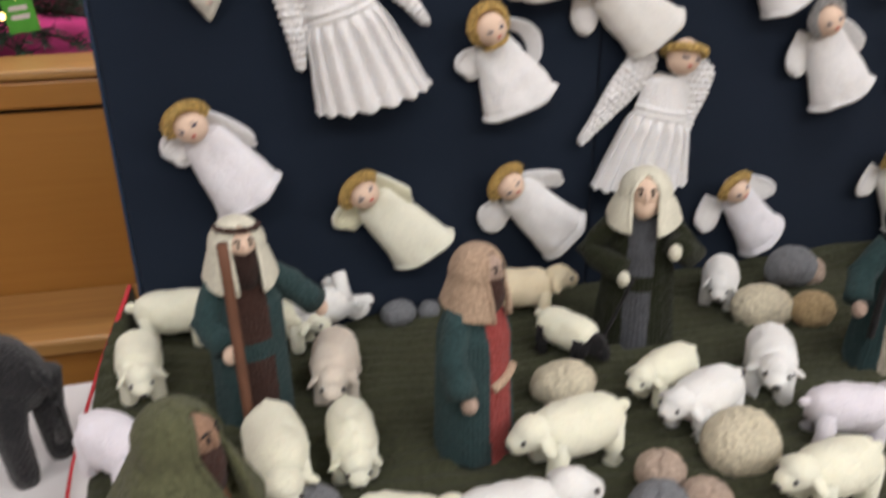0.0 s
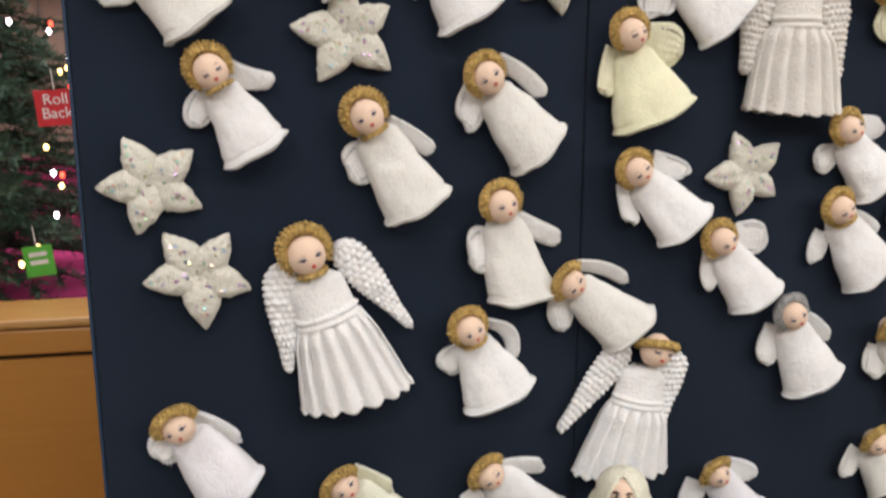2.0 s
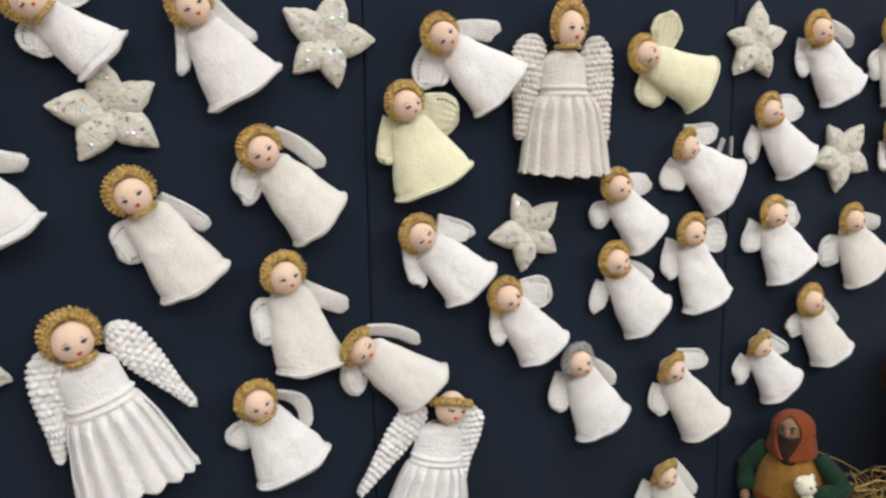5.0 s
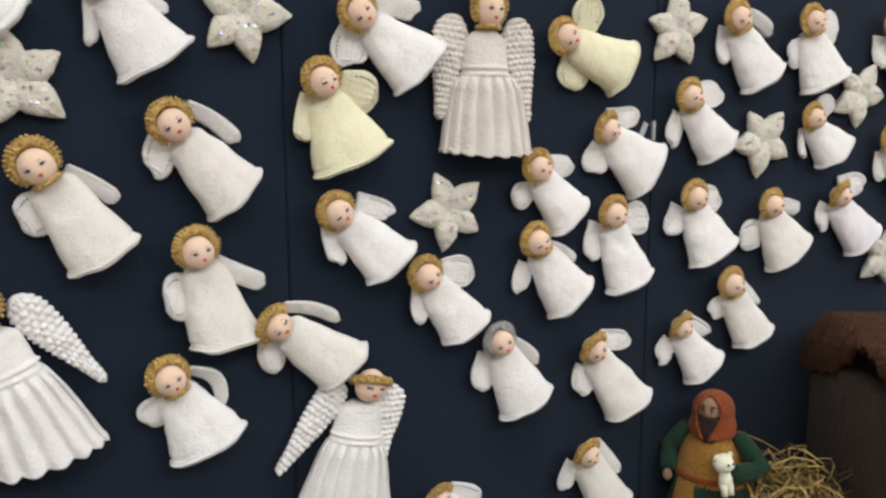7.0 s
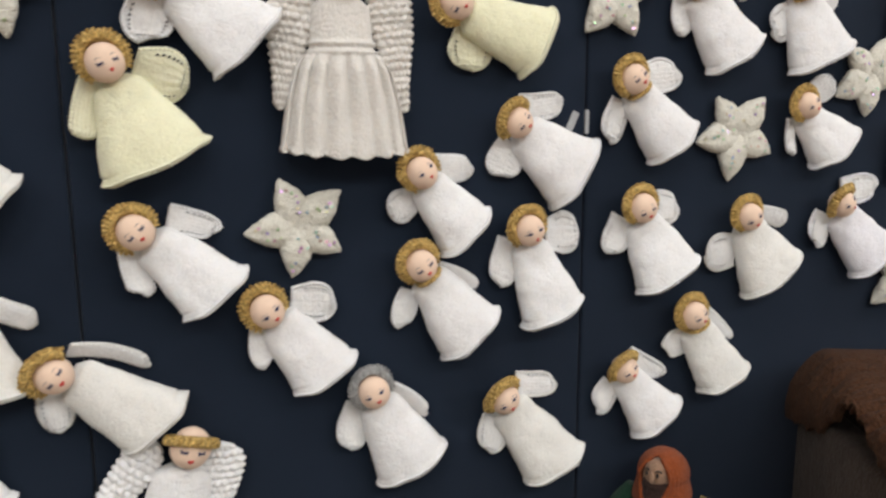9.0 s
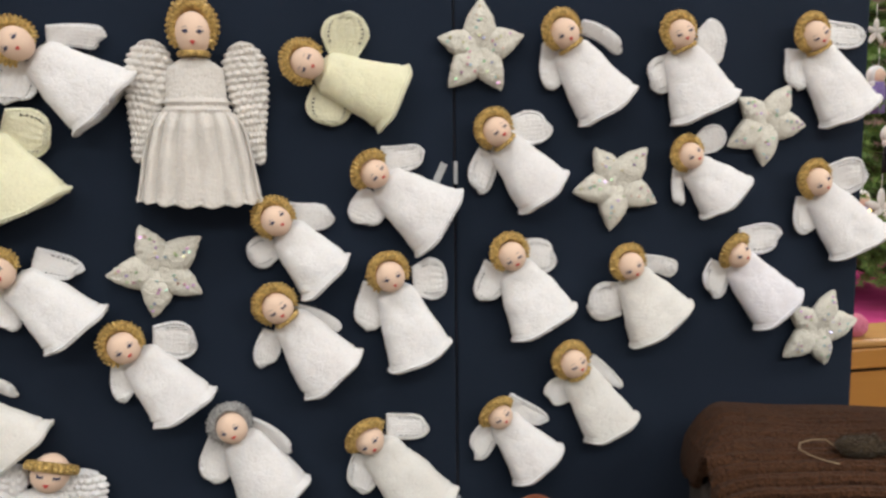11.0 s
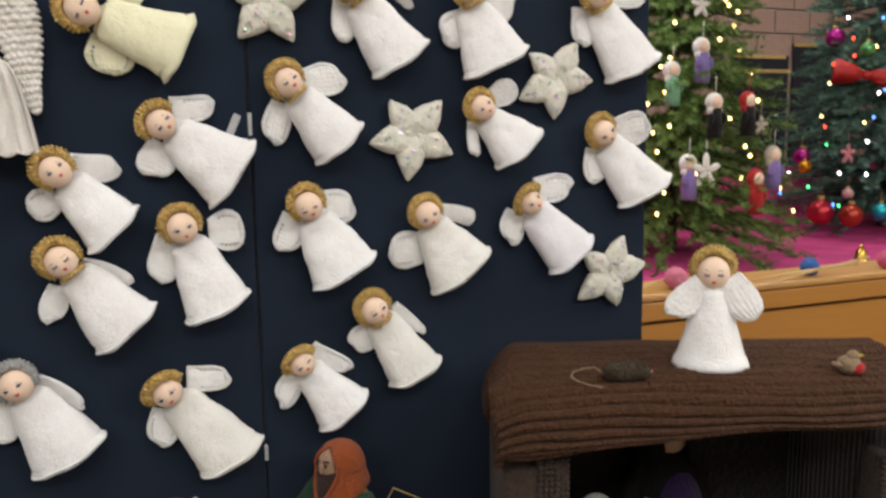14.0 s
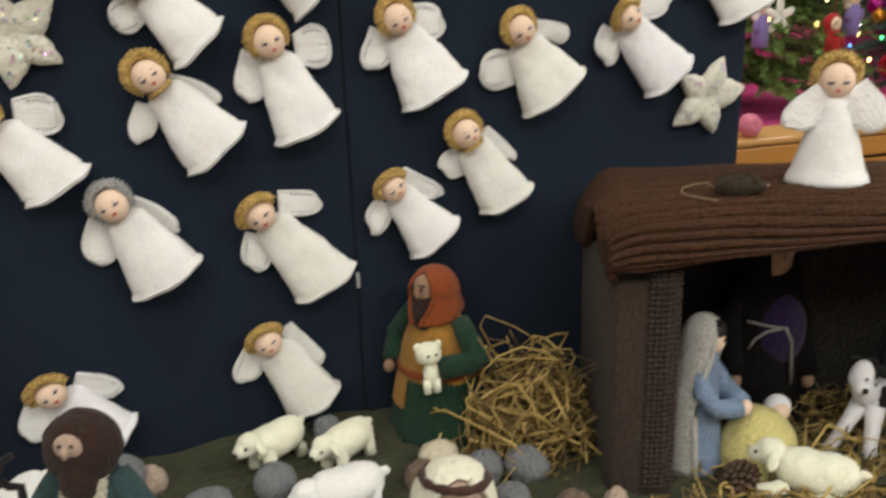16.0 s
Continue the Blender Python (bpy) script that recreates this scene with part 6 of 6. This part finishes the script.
# things on the rail
WOOLBALLS = (("pink", (0.94, 0.29, 0.42), 1.258, 0.645, 0.030), ("blue", (0.06, 0.18, 0.55), 1.735, 0.625, 0.026), ("rose", (0.85, 0.16, 0.32), 2.03, 0.600, 0.028))
for colour, rgb, bx, by, br in WOOLBALLS:
    bm = bmesh.new()
    ball(bm, (0, 0, 0), br, 0, None, 20, 14, 0.04, bx, 60)
    for k in range(16):
        q = Matrix.Rotation(k * 0.9, 3, "Z") @ Matrix.Rotation(k * 0.6 + 0.3, 3, "X")
        tube(bm, [q @ Vector((math.cos(a) * br * 1.01, math.sin(a) * br * 1.01, br * 0.1 * math.sin(k))) for a in (2 * math.pi * i / 20 for i in range(21))], 0.0017, 0, 5)
    thing("wool_ball", bm, [wool(f"{colour}_ball_wool", rgb, 300)], Matrix.Translation((bx, by + 0.03, 0.972 + br)), f"{colour} ball of wool on the oak rail", "wool ball", "wool balls")
bm = bmesh.new()
loft(bm, [[Vector((math.cos(a) * q, math.sin(a) * q, z)) for a in (2 * math.pi * k / 24 for k in range(24))] for q, z in ((0.034, 0.0), (0.030, 0.006), (0.021, 0.022), (0.019, 0.040), (0.014, 0.052), (0.004, 0.058))], 0)
ball(bm, (0, 0, 0.064), (0.007, 0.007, 0.008), 0, None, 10, 6)
thing("gold_bell", bm, [plain("polished_gold", (0.75, 0.48, 0.10), 0.2, 1.0, relief=0)], Matrix.Translation((2.277, 0.925, 0.922)), "small shiny gold bell on the magenta cloth", "bell")
NEEDLE = wood("needle_wood", (0.66, 0.47, 0.22), (0.55, 0.36, 0.15))
for ax, ay, bx, by in ((1.50, 0.66, 1.86, 0.60), (1.52, 0.60, 1.98, 0.66), (1.08, 0.66, 1.32, 0.72)):
    bm = bmesh.new()
    tube(bm, [(ax, ay, 0.978), ((ax + bx) / 2, (ay + by) / 2, 0.992), (bx, by, 1.006)], [0.002, 0.004, 0.004], 0, 8)
    ball(bm, (bx, by, 1.006), 0.006, 0, None, 8, 6)
    thing("knitting_needle", bm, [NEEDLE], Matrix.Identity(4), "pale wooden knitting needle lying on the rail", "knitting needle", "knitting needles")


# ---- decorated trees ----
def needles(name, colour, tip):
    m, t, n, l, b = material(name)
    g = n.new("ShaderNodeNewGeometry")
    l.new(mix_colour(t, g.outputs["Random Per Island"], colour, tip), b.inputs["Base Color"])
    b.inputs["Roughness"].default_value = 0.55
    return m


PINE = needles("green_needles", (0.065, 0.145, 0.030), (0.175, 0.285, 0.062))
BLUE_PINE = needles("blue_green_needles", (0.05, 0.125, 0.10), (0.11, 0.22, 0.17))
DARK_PINE = needles("dark_green_needles", (0.018, 0.055, 0.034), (0.045, 0.105, 0.065))
BARK = plain("tree_bark", (0.06, 0.04, 0.025), 0.9)


def fir_tree(x, y, z, height, radius, mat, label, seed):
    """An artificial fir: trunk, drooping limbs and a crown of many small needles."""
    rng = random.Random(seed)
    ob = tagged(new("christmas_tree"), label, "christmas tree", "decorated trees")
    ob.matrix_basis = Matrix.Translation((x, y, z))
    bm = bmesh.new()
    tube(bm, [(0, 0, 0), (0, 0, height * 0.5), (0, 0, height * 0.98)], [0.022, 0.014, 0.003], 0, 10)
    tiers = int(height / 0.075)
    verts, quads = [], []
    for i in range(tiers):
        s = (i + 0.3) / tiers
        reach = radius * (1 - s) ** 0.85 + 0.03
        count = max(5, int(17 * (1 - s) + 5))
        for k in range(count):
            a = 2 * math.pi * (k + rng.random()) / count
            ln = reach * rng.uniform(0.72, 1.1)
            base = Vector((0, 0, 0.09 + s * (height - 0.1)))
            d = Vector((math.cos(a), math.sin(a), rng.uniform(-0.12, 0.12)))
            pts = [base + d * ln * q + Vector((0, 0, -0.16 * ln * q * q)) for q in (0, 0.35, 0.7, 1.0)]
            tube(bm, pts, [0.005, 0.004, 0.003, 0.001], 0, 5)
            twigs = [(base + d * ln * q + Vector((0, 0, -0.16 * ln * q * q)), (d + Vector((rng.uniform(-1, 1), rng.uniform(-1, 1), rng.uniform(-0.4, 0.4))) * (0.75 if q < 0.95 else 0.2)).normalized(), 0.05 + 0.05 * rng.random()) for q in [0.14 + 0.86 * j / 14 for j in range(15)]]
            for p, td, tl in twigs:
                side = td.cross(Vector((0, 0, 1))).normalized()
                up = side.cross(td)
                for j in range(24):
                    q = j / 24
                    an = rng.uniform(0, 2 * math.pi)
                    nd = (td * 0.7 + side * math.cos(an) + up * math.sin(an)).normalized()
                    o = p + td * tl * q
                    wv = nd.cross(td).normalized() * 0.0030
                    e = o + nd * rng.uniform(0.018, 0.034)
                    b = len(verts)
                    verts += [o - wv, o + wv, e]
                    quads.append((b, b + 1, b + 2))
    part("trunk", bm, BARK, ob, "", None, True)
    me = bpy.data.meshes.new("crown")
    me.from_pydata([tuple(v) for v in verts], [], quads)
    me.materials.append(mat)
    crown = new("crown", me)
    crown.parent = ob
    tagged(crown, "dense artificial fir needles", kind="stuff")
    return ob


fir_tree(1.90, 1.49, 0.915, 1.50, 0.47, PINE, "green artificial christmas tree with warm lights and knitted ornaments", 11)
fir_tree(3.28, 1.64, 0.915, 1.90, 0.54, BLUE_PINE, "dark blue-green christmas tree with coloured lights and baubles", 12)
fir_tree(-1.76, 1.36, 0.915, 1.35, 0.44, DARK_PINE, "dark christmas tree with red and white lights, paper tags", 13)


def glow(name, colour, power):
    m = bpy.data.materials.new(name)
    m.use_nodes = True
    b = m.node_tree.nodes["Principled BSDF"]
    b.inputs["Base Color"].default_value = (*colour, 1)
    b.inputs["Emission Color"].default_value = (*colour, 1)
    b.inputs["Emission Strength"].default_value = power
    return m


WARM = glow("warm_bulb", (1.0, 0.66, 0.24), 6)
BULBS = [glow("red_bulb", (1.0, 0.06, 0.03), 5), glow("green_bulb", (0.08, 0.9, 0.25), 4), glow("white_bulb", (0.95, 0.9, 1.0), 8), glow("blue_bulb", (0.08, 0.25, 1.0), 4), WARM]
BULB_MESH = {}


def fairy_lights(cx, cy, z0, height, radius, mats, count, seed, front=(-160, -20)):
    rng = random.Random(seed)
    string = tagged(new("fairy_lights"), "string of tiny glowing bulbs on a christmas tree", "fairy lights")
    string.matrix_basis = Matrix.Translation((cx, cy, z0))
    for i in range(count):
        s = (i + rng.random()) / count * 0.92 + 0.04
        a = radians(rng.uniform(*front))
        rr = (radius * (1 - s) ** 0.85 + 0.02) * rng.uniform(0.95, 1.12)
        mt = rng.choice(mats)
        if mt.name not in BULB_MESH:
            bm = bmesh.new()
            ball(bm, (0, 0, 0), (0.0060, 0.0060, 0.008), 0, None, 8, 6)
            BULB_MESH[mt.name] = finish(bm, "bulb", [mt])
        b = new("bulb", BULB_MESH[mt.name])
        b.parent = string
        b.matrix_basis = Matrix.Translation((math.cos(a) * rr, math.sin(a) * rr, 0.09 + s * (height - 0.1) - 0.1 * rr))


fairy_lights(1.90, 1.49, 0.915, 1.50, 0.47, [WARM], 44, 4)
fairy_lights(3.28, 1.64, 0.915, 1.90, 0.54, BULBS + [BULBS[2], WARM], 150, 5, (-205, -30))
fairy_lights(-1.76, 1.36, 0.915, 1.35, 0.44, [BULBS[0], BULBS[2], WARM, WARM], 110, 6, (-140, 10))


def hook(bm, z, mat):
    tube(bm, [(0, 0, z), (0, 0, z + 0.05)], 0.0012, mat, 5)


def bauble(x, y, z, r, colour, rgb, metal=0.6):
    bm = bmesh.new()
    ball(bm, (0, 0, 0), r, 0, None, 20, 14)
    tube(bm, [(0, 0, r * 0.9), (0, 0, r * 1.25)], r * 0.25, 1, 10)
    hook(bm, r * 1.2, 1)
    thing("bauble", bm, [plain(f"{colour}_bauble_gloss", rgb, 0.2, metal, relief=0), GOLD], Matrix.Translation((x, y, z)), f"shiny {colour} bauble hanging on the tree", "bauble", "tree baubles")


for spec in (
    (2.775, 1.675, 1.267, 0.038, "purple", (0.34, 0.01, 0.20)), (2.915, 1.650, 1.797, 0.042, "purple", (0.34, 0.01, 0.20)), (2.760, 1.640, 1.222, 0.030, "amber", (0.6, 0.25, 0.02)),
    (2.725, 1.510, 1.028, 0.058, "red", (0.5, 0.03, 0.05)), (2.765, 1.385, 1.022, 0.050, "red", (0.42, 0.05, 0.03)), (2.830, 1.295, 1.044, 0.036, "turquoise", (0.02, 0.42, 0.50)),
    (2.925, 1.485, 1.731, 0.034, "green", (0.12, 0.35, 0.12)), (2.775, 1.415, 1.115, 0.024, "pale pink", (0.62, 0.36, 0.36), 0.1),
):
    bauble(*spec)


def peg_doll(x, y, z, cap, gown, label):
    """A tiny knitted doll hung on the tree, one plain mesh."""
    bm = bmesh.new()
    loft(bm, [[Vector((math.cos(a) * r, math.sin(a) * r, zz)) for a in (2 * math.pi * k / 12 for k in range(12))] for r, zz in ((0.022, -0.085), (0.022, -0.05), (0.017, 0.0))], 1)
    ball(bm, (0, 0, 0.016), (0.020, 0.019, 0.021), 2, None, 12, 8)
    ball(bm, (0, 0.007, 0.018), (0.029, 0.019, 0.027), 0, None, 16, 10)
    ball(bm, (0, 0.004, -0.006), (0.026, 0.016, 0.016), 0, None, 12, 8)
    for q in (-1, 1):
        ball(bm, (q * 0.022, -0.008, -0.030), (0.009, 0.010, 0.018), 1, None, 8, 6)
    hook(bm, 0.04, 0)
    thing("hanging_knitted_doll", bm, [cap, gown, SKIN], Matrix.Translation((x, y, z)) @ Matrix.Scale(1.2, 4), label, "ornament", "knitted tree ornaments")


LILAC = wool("lilac_wool", (0.30, 0.22, 0.55), 300)
MINT = wool("mint_wool", (0.25, 0.55, 0.33), 300)
RED_WOOL = wool("red_wool", (0.55, 0.03, 0.03), 300)
peg_doll(1.783, 1.205, 1.668, WHITES[0], LILAC, "tiny knitted doll in lilac gown hanging on tree")
peg_doll(1.685, 1.240, 1.588, WHITES[1], MINT, "tiny knitted doll in mint gown hanging on tree")
peg_doll(1.668, 1.120, 1.268, WHITES[0], LILAC, "tiny knitted doll in lilac with white star")
peg_doll(2.002, 1.075, 1.290, OATMEAL, LILAC, "tiny knitted doll in mauve coat hanging on tree")
peg_doll(1.790, 1.140, 1.475, WHITES[1], BLACK_WOOL, "tiny black and white knitted penguin ornament")
peg_doll(1.926, 1.125, 1.480, RED_WOOL, BLACK_WOOL, "tiny red and black knitted ornament")
peg_doll(1.898, 1.045, 1.212, RED_WOOL, RED_WOOL, "tiny red knitted ornament hanging on tree")


def small_star(x, y, z, r, wool=None, colour="white"):
    bm = bmesh.new()
    for k in range(5):
        q = Matrix.Rotation(-radians(90 + 72 * k), 3, "Y")
        ball(bm, q @ Vector((r * 0.5, 0, 0)), (r * 0.52, 0.008, r * 0.22), 0, q, 10, 6)
    hook(bm, r * 0.9, 0)
    thing("hanging_wool_star", bm, [wool or WHITES[1]], Matrix.Translation((x, y, z)), f"small {colour} wool star hanging on tree", "ornament", "knitted tree ornaments")


small_star(1.722, 1.100, 1.262, 0.064)
small_star(1.812, 1.255, 1.835, 0.045)
small_star(1.968, 1.110, 1.412, 0.036, OATMEAL, "beige")
small_star(2.808, 1.455, 1.283, 0.046, wool("pink_star_wool", (0.75, 0.30, 0.33), 300), "pink")

bm = bmesh.new()
for q in (-1, 1):
    loft(bm, [[Vector((q * xx, yy, zz * h)) for yy, zz in ((-0.006, -1), (-0.010 - 0.006 * (h > 0.03), 0), (-0.006, 1), (0.004, 0))] for xx, h in ((0.005, 0.012), (0.05, 0.034), (0.12, 0.050), (0.128, 0.046))], 0)
ball(bm, (0, -0.01, 0), (0.016, 0.014, 0.018), 0, None, 10, 8)
thing("ribbon_bow", bm, [plain("red_ribbon", (0.42, 0.015, 0.015), 0.5)], pose(2.905, 1.470, 1.619, 0, 8, -25) @ Matrix.Scale(1.12, 4), "wide red ribbon bow on the christmas tree", "bow")


# paper tags on the far tree
def tag_card(x, y, z, w, h, turn, colour, rgb, words, size):
    card = tagged(new("hanging_tag"), f"{colour} card tag with white print hanging on tree", "tag")
    card.matrix_basis = pose(x, y, z, 0, turn, 0)
    bm = bmesh.new()
    box(bm, (-w / 2, -0.001, -h / 2), (w / 2, 0.001, h / 2), 0, 0.0006)
    part("card", bm, plain(f"{colour}_card", rgb, 0.5, relief=0), card)
    white = plain("white_print", (0.8, 0.8, 0.8), 0.6, relief=0)
    for i, word in enumerate(words):
        if word:
            cu = bpy.data.curves.new("print", "FONT")
            cu.body, cu.size, cu.align_x, cu.extrude = word, size, "CENTER", 0.0003
            cu.materials.append(white)
            ob = new("printed_word", cu)
            ob.matrix_basis = Matrix.Translation((0, -0.0018, h * 0.10 - i * size * 0.9)) @ Matrix.Rotation(radians(90), 4, "X")
        else:
            bm = bmesh.new()
            box(bm, (-w * 0.3, -0.0022, h * 0.16 - i * h * 0.26), (w * 0.3, -0.0014, h * 0.30 - i * h * 0.26))
            ob = part("print_bar", bm, white, card)
        ob.parent = card
    bm = bmesh.new()
    tube(bm, [(0, 0, h / 2), (0, 0, h / 2 + 0.045)], 0.0012, 0, 5)
    part("tag_string", bm, white, card)


tag_card(-1.420, 1.05, 1.392, 0.088, 0.080, -4, "red", (0.60, 0.02, 0.03), ("Roll", "Back"), 0.034)
tag_card(-1.485, 1.04, 1.043, 0.064, 0.072, -6, "green", (0.10, 0.50, 0.06), ("", ""), 0.02)

# ---- on the brick wall ----
bm = bmesh.new()
box(bm, (1.20, WALL_Y - 0.05, 2.345), (2.95, WALL_Y - 0.014, 3.15), 0, 0.004)
screen = thing("projection_screen", bm, [plain("white_screen", (0.74, 0.71, 0.66), 0.7, vary=0.97, scale=2)], Matrix.Identity(4), "large pale projection screen on the brick wall", "screen", smooth=False)
bm = bmesh.new()
box(bm, (1.20, WALL_Y - 0.06, 2.300), (2.95, WALL_Y - 0.014, 2.342), 0, 0.004)
part("bottom_bar", bm, plain("dark_bar", (0.03, 0.025, 0.022), 0.5), screen)
bm = bmesh.new()
box(bm, (-2.2, 2.62, 2.285), (1.12, WALL_Y - 0.014, 2.315), 0, 0.004)
shelf = thing("wall_shelf", bm, [OAK_LIGHT], Matrix.Identity(4), "long wooden shelf with red-brown front below the screen", "shelf", smooth=False)
bm = bmesh.new()
box(bm, (-2.2, 2.63, 2.12), (1.10, WALL_Y - 0.014, 2.283), 0)
part("shelf_front", bm, OAK_RED, shelf)

BANNER = plain("dark_banner_cloth", (0.012, 0.012, 0.020), 0.9, vary=0.7)
banner = tagged(new("wall_banner"), "dark cloth banner with gold braid bands on brick wall", "banner")
banner.matrix_basis = Matrix.Translation((4.03, WALL_Y - 0.03, 0.19))
for lo, hi, mt in (((-0.50, 0, 1.30), (-0.02, 0.012, 1.66), BANNER), ((-0.42, 0, 0.6), (-0.02, 0.012, 1.295), BANNER), ((0.02, 0, 0.6), (0.6, 0.012, 1.74), BANNER),
                   ((-0.50, -0.004, 1.64), (-0.05, -0.001, 1.662), GOLD), ((-0.50, -0.004, 1.55), (0.0, -0.001, 1.572), GOLD), ((0.02, -0.004, 1.72), (0.6, -0.001, 1.742), GOLD), ((-0.48, -0.004, 1.30), (-0.3, -0.001, 1.318), GOLD)):
    bm = bmesh.new()
    box(bm, lo, hi, 0, 0.001)
    part("gold_band" if mt is GOLD else "banner_cloth", bm, mt, banner)

# bricks last: single bricks where they show, the rest joined
BRICK = bpy.data.materials.new("pink_brick")
BRICK.use_nodes = True
_t = BRICK.node_tree
_bs = _t.nodes["Principled BSDF"]
_oi = _t.nodes.new("ShaderNodeObjectInfo")
_ng = _t.nodes.new("ShaderNodeNewGeometry")
_ad = _t.nodes.new("ShaderNodeMath")
_ad.operation = "PINGPONG"
_ad.inputs[1].default_value = 1.0
_sm = _t.nodes.new("ShaderNodeMath")
_t.links.new(_oi.outputs["Random"], _sm.inputs[0])
_t.links.new(_ng.outputs["Random Per Island"], _sm.inputs[1])
_t.links.new(_sm.outputs[0], _ad.inputs[0])
_c = mix_colour(_t, _ad.outputs[0], (0.26, 0.155, 0.12), (0.36, 0.23, 0.185))
_c = mix_colour(_t, noise_fac(_t, mapped(_t, (1, 1, 1)), 30, 5), _c, (0.30, 0.20, 0.165))
_t.links.new(_c, _bs.inputs["Base Color"])
_bs.inputs["Roughness"].default_value = 0.92
add_bump(_t, _bs, noise_fac(_t, mapped(_t, (1, 1, 1)), 120, 4), 0.4, 0.002)
BW, BH, JO = 0.29, 0.14, 0.012
bm = bmesh.new()
box(bm, (0, -0.012, 0), (BW, 0.0, BH), 0, 0.003)
BRICK_MESH = finish(bm, "brick", [BRICK], False)
verts, quads, singles = [], [], 0
for i in range(22):
    z = 0.02 + i * (BH + JO)
    for k in range(38):
        x = -5 + k * (BW + JO) + (0.5 * BW if i % 2 else 0)
        if x + BW > 6:
            continue
        near = (0.9 < z < 2.3) and (1.4 < x < 4.6 or -3.4 < x < -1.4 or -0.6 < x < 1.6 and z > 1.7)
        if near and singles < 290:
            b = new("brick", BRICK_MESH)
            b.parent = north
            b.matrix_basis = Matrix.Translation((x, WALL_Y, z))
            singles += 1
        else:
            o = len(verts)
            y0, y1 = WALL_Y - 0.010, WALL_Y
            verts += [(x, y0, z), (x + BW, y0, z), (x + BW, y0, z + BH), (x, y0, z + BH), (x, y1, z), (x + BW, y1, z), (x + BW, y1, z + BH), (x, y1, z + BH)]
            quads += [(o, o + 1, o + 2, o + 3), (o, o + 4, o + 5, o + 1), (o + 1, o + 5, o + 6, o + 2), (o + 2, o + 6, o + 7, o + 3), (o + 3, o + 7, o + 4, o)]
me = bpy.data.meshes.new("brickwork")
me.from_pydata(verts, [], quads)
me.materials.append(BRICK)
bw = new("brickwork", me)
bw.parent = north
tagged(bw, "rows of pinkish bricks", kind="stuff")
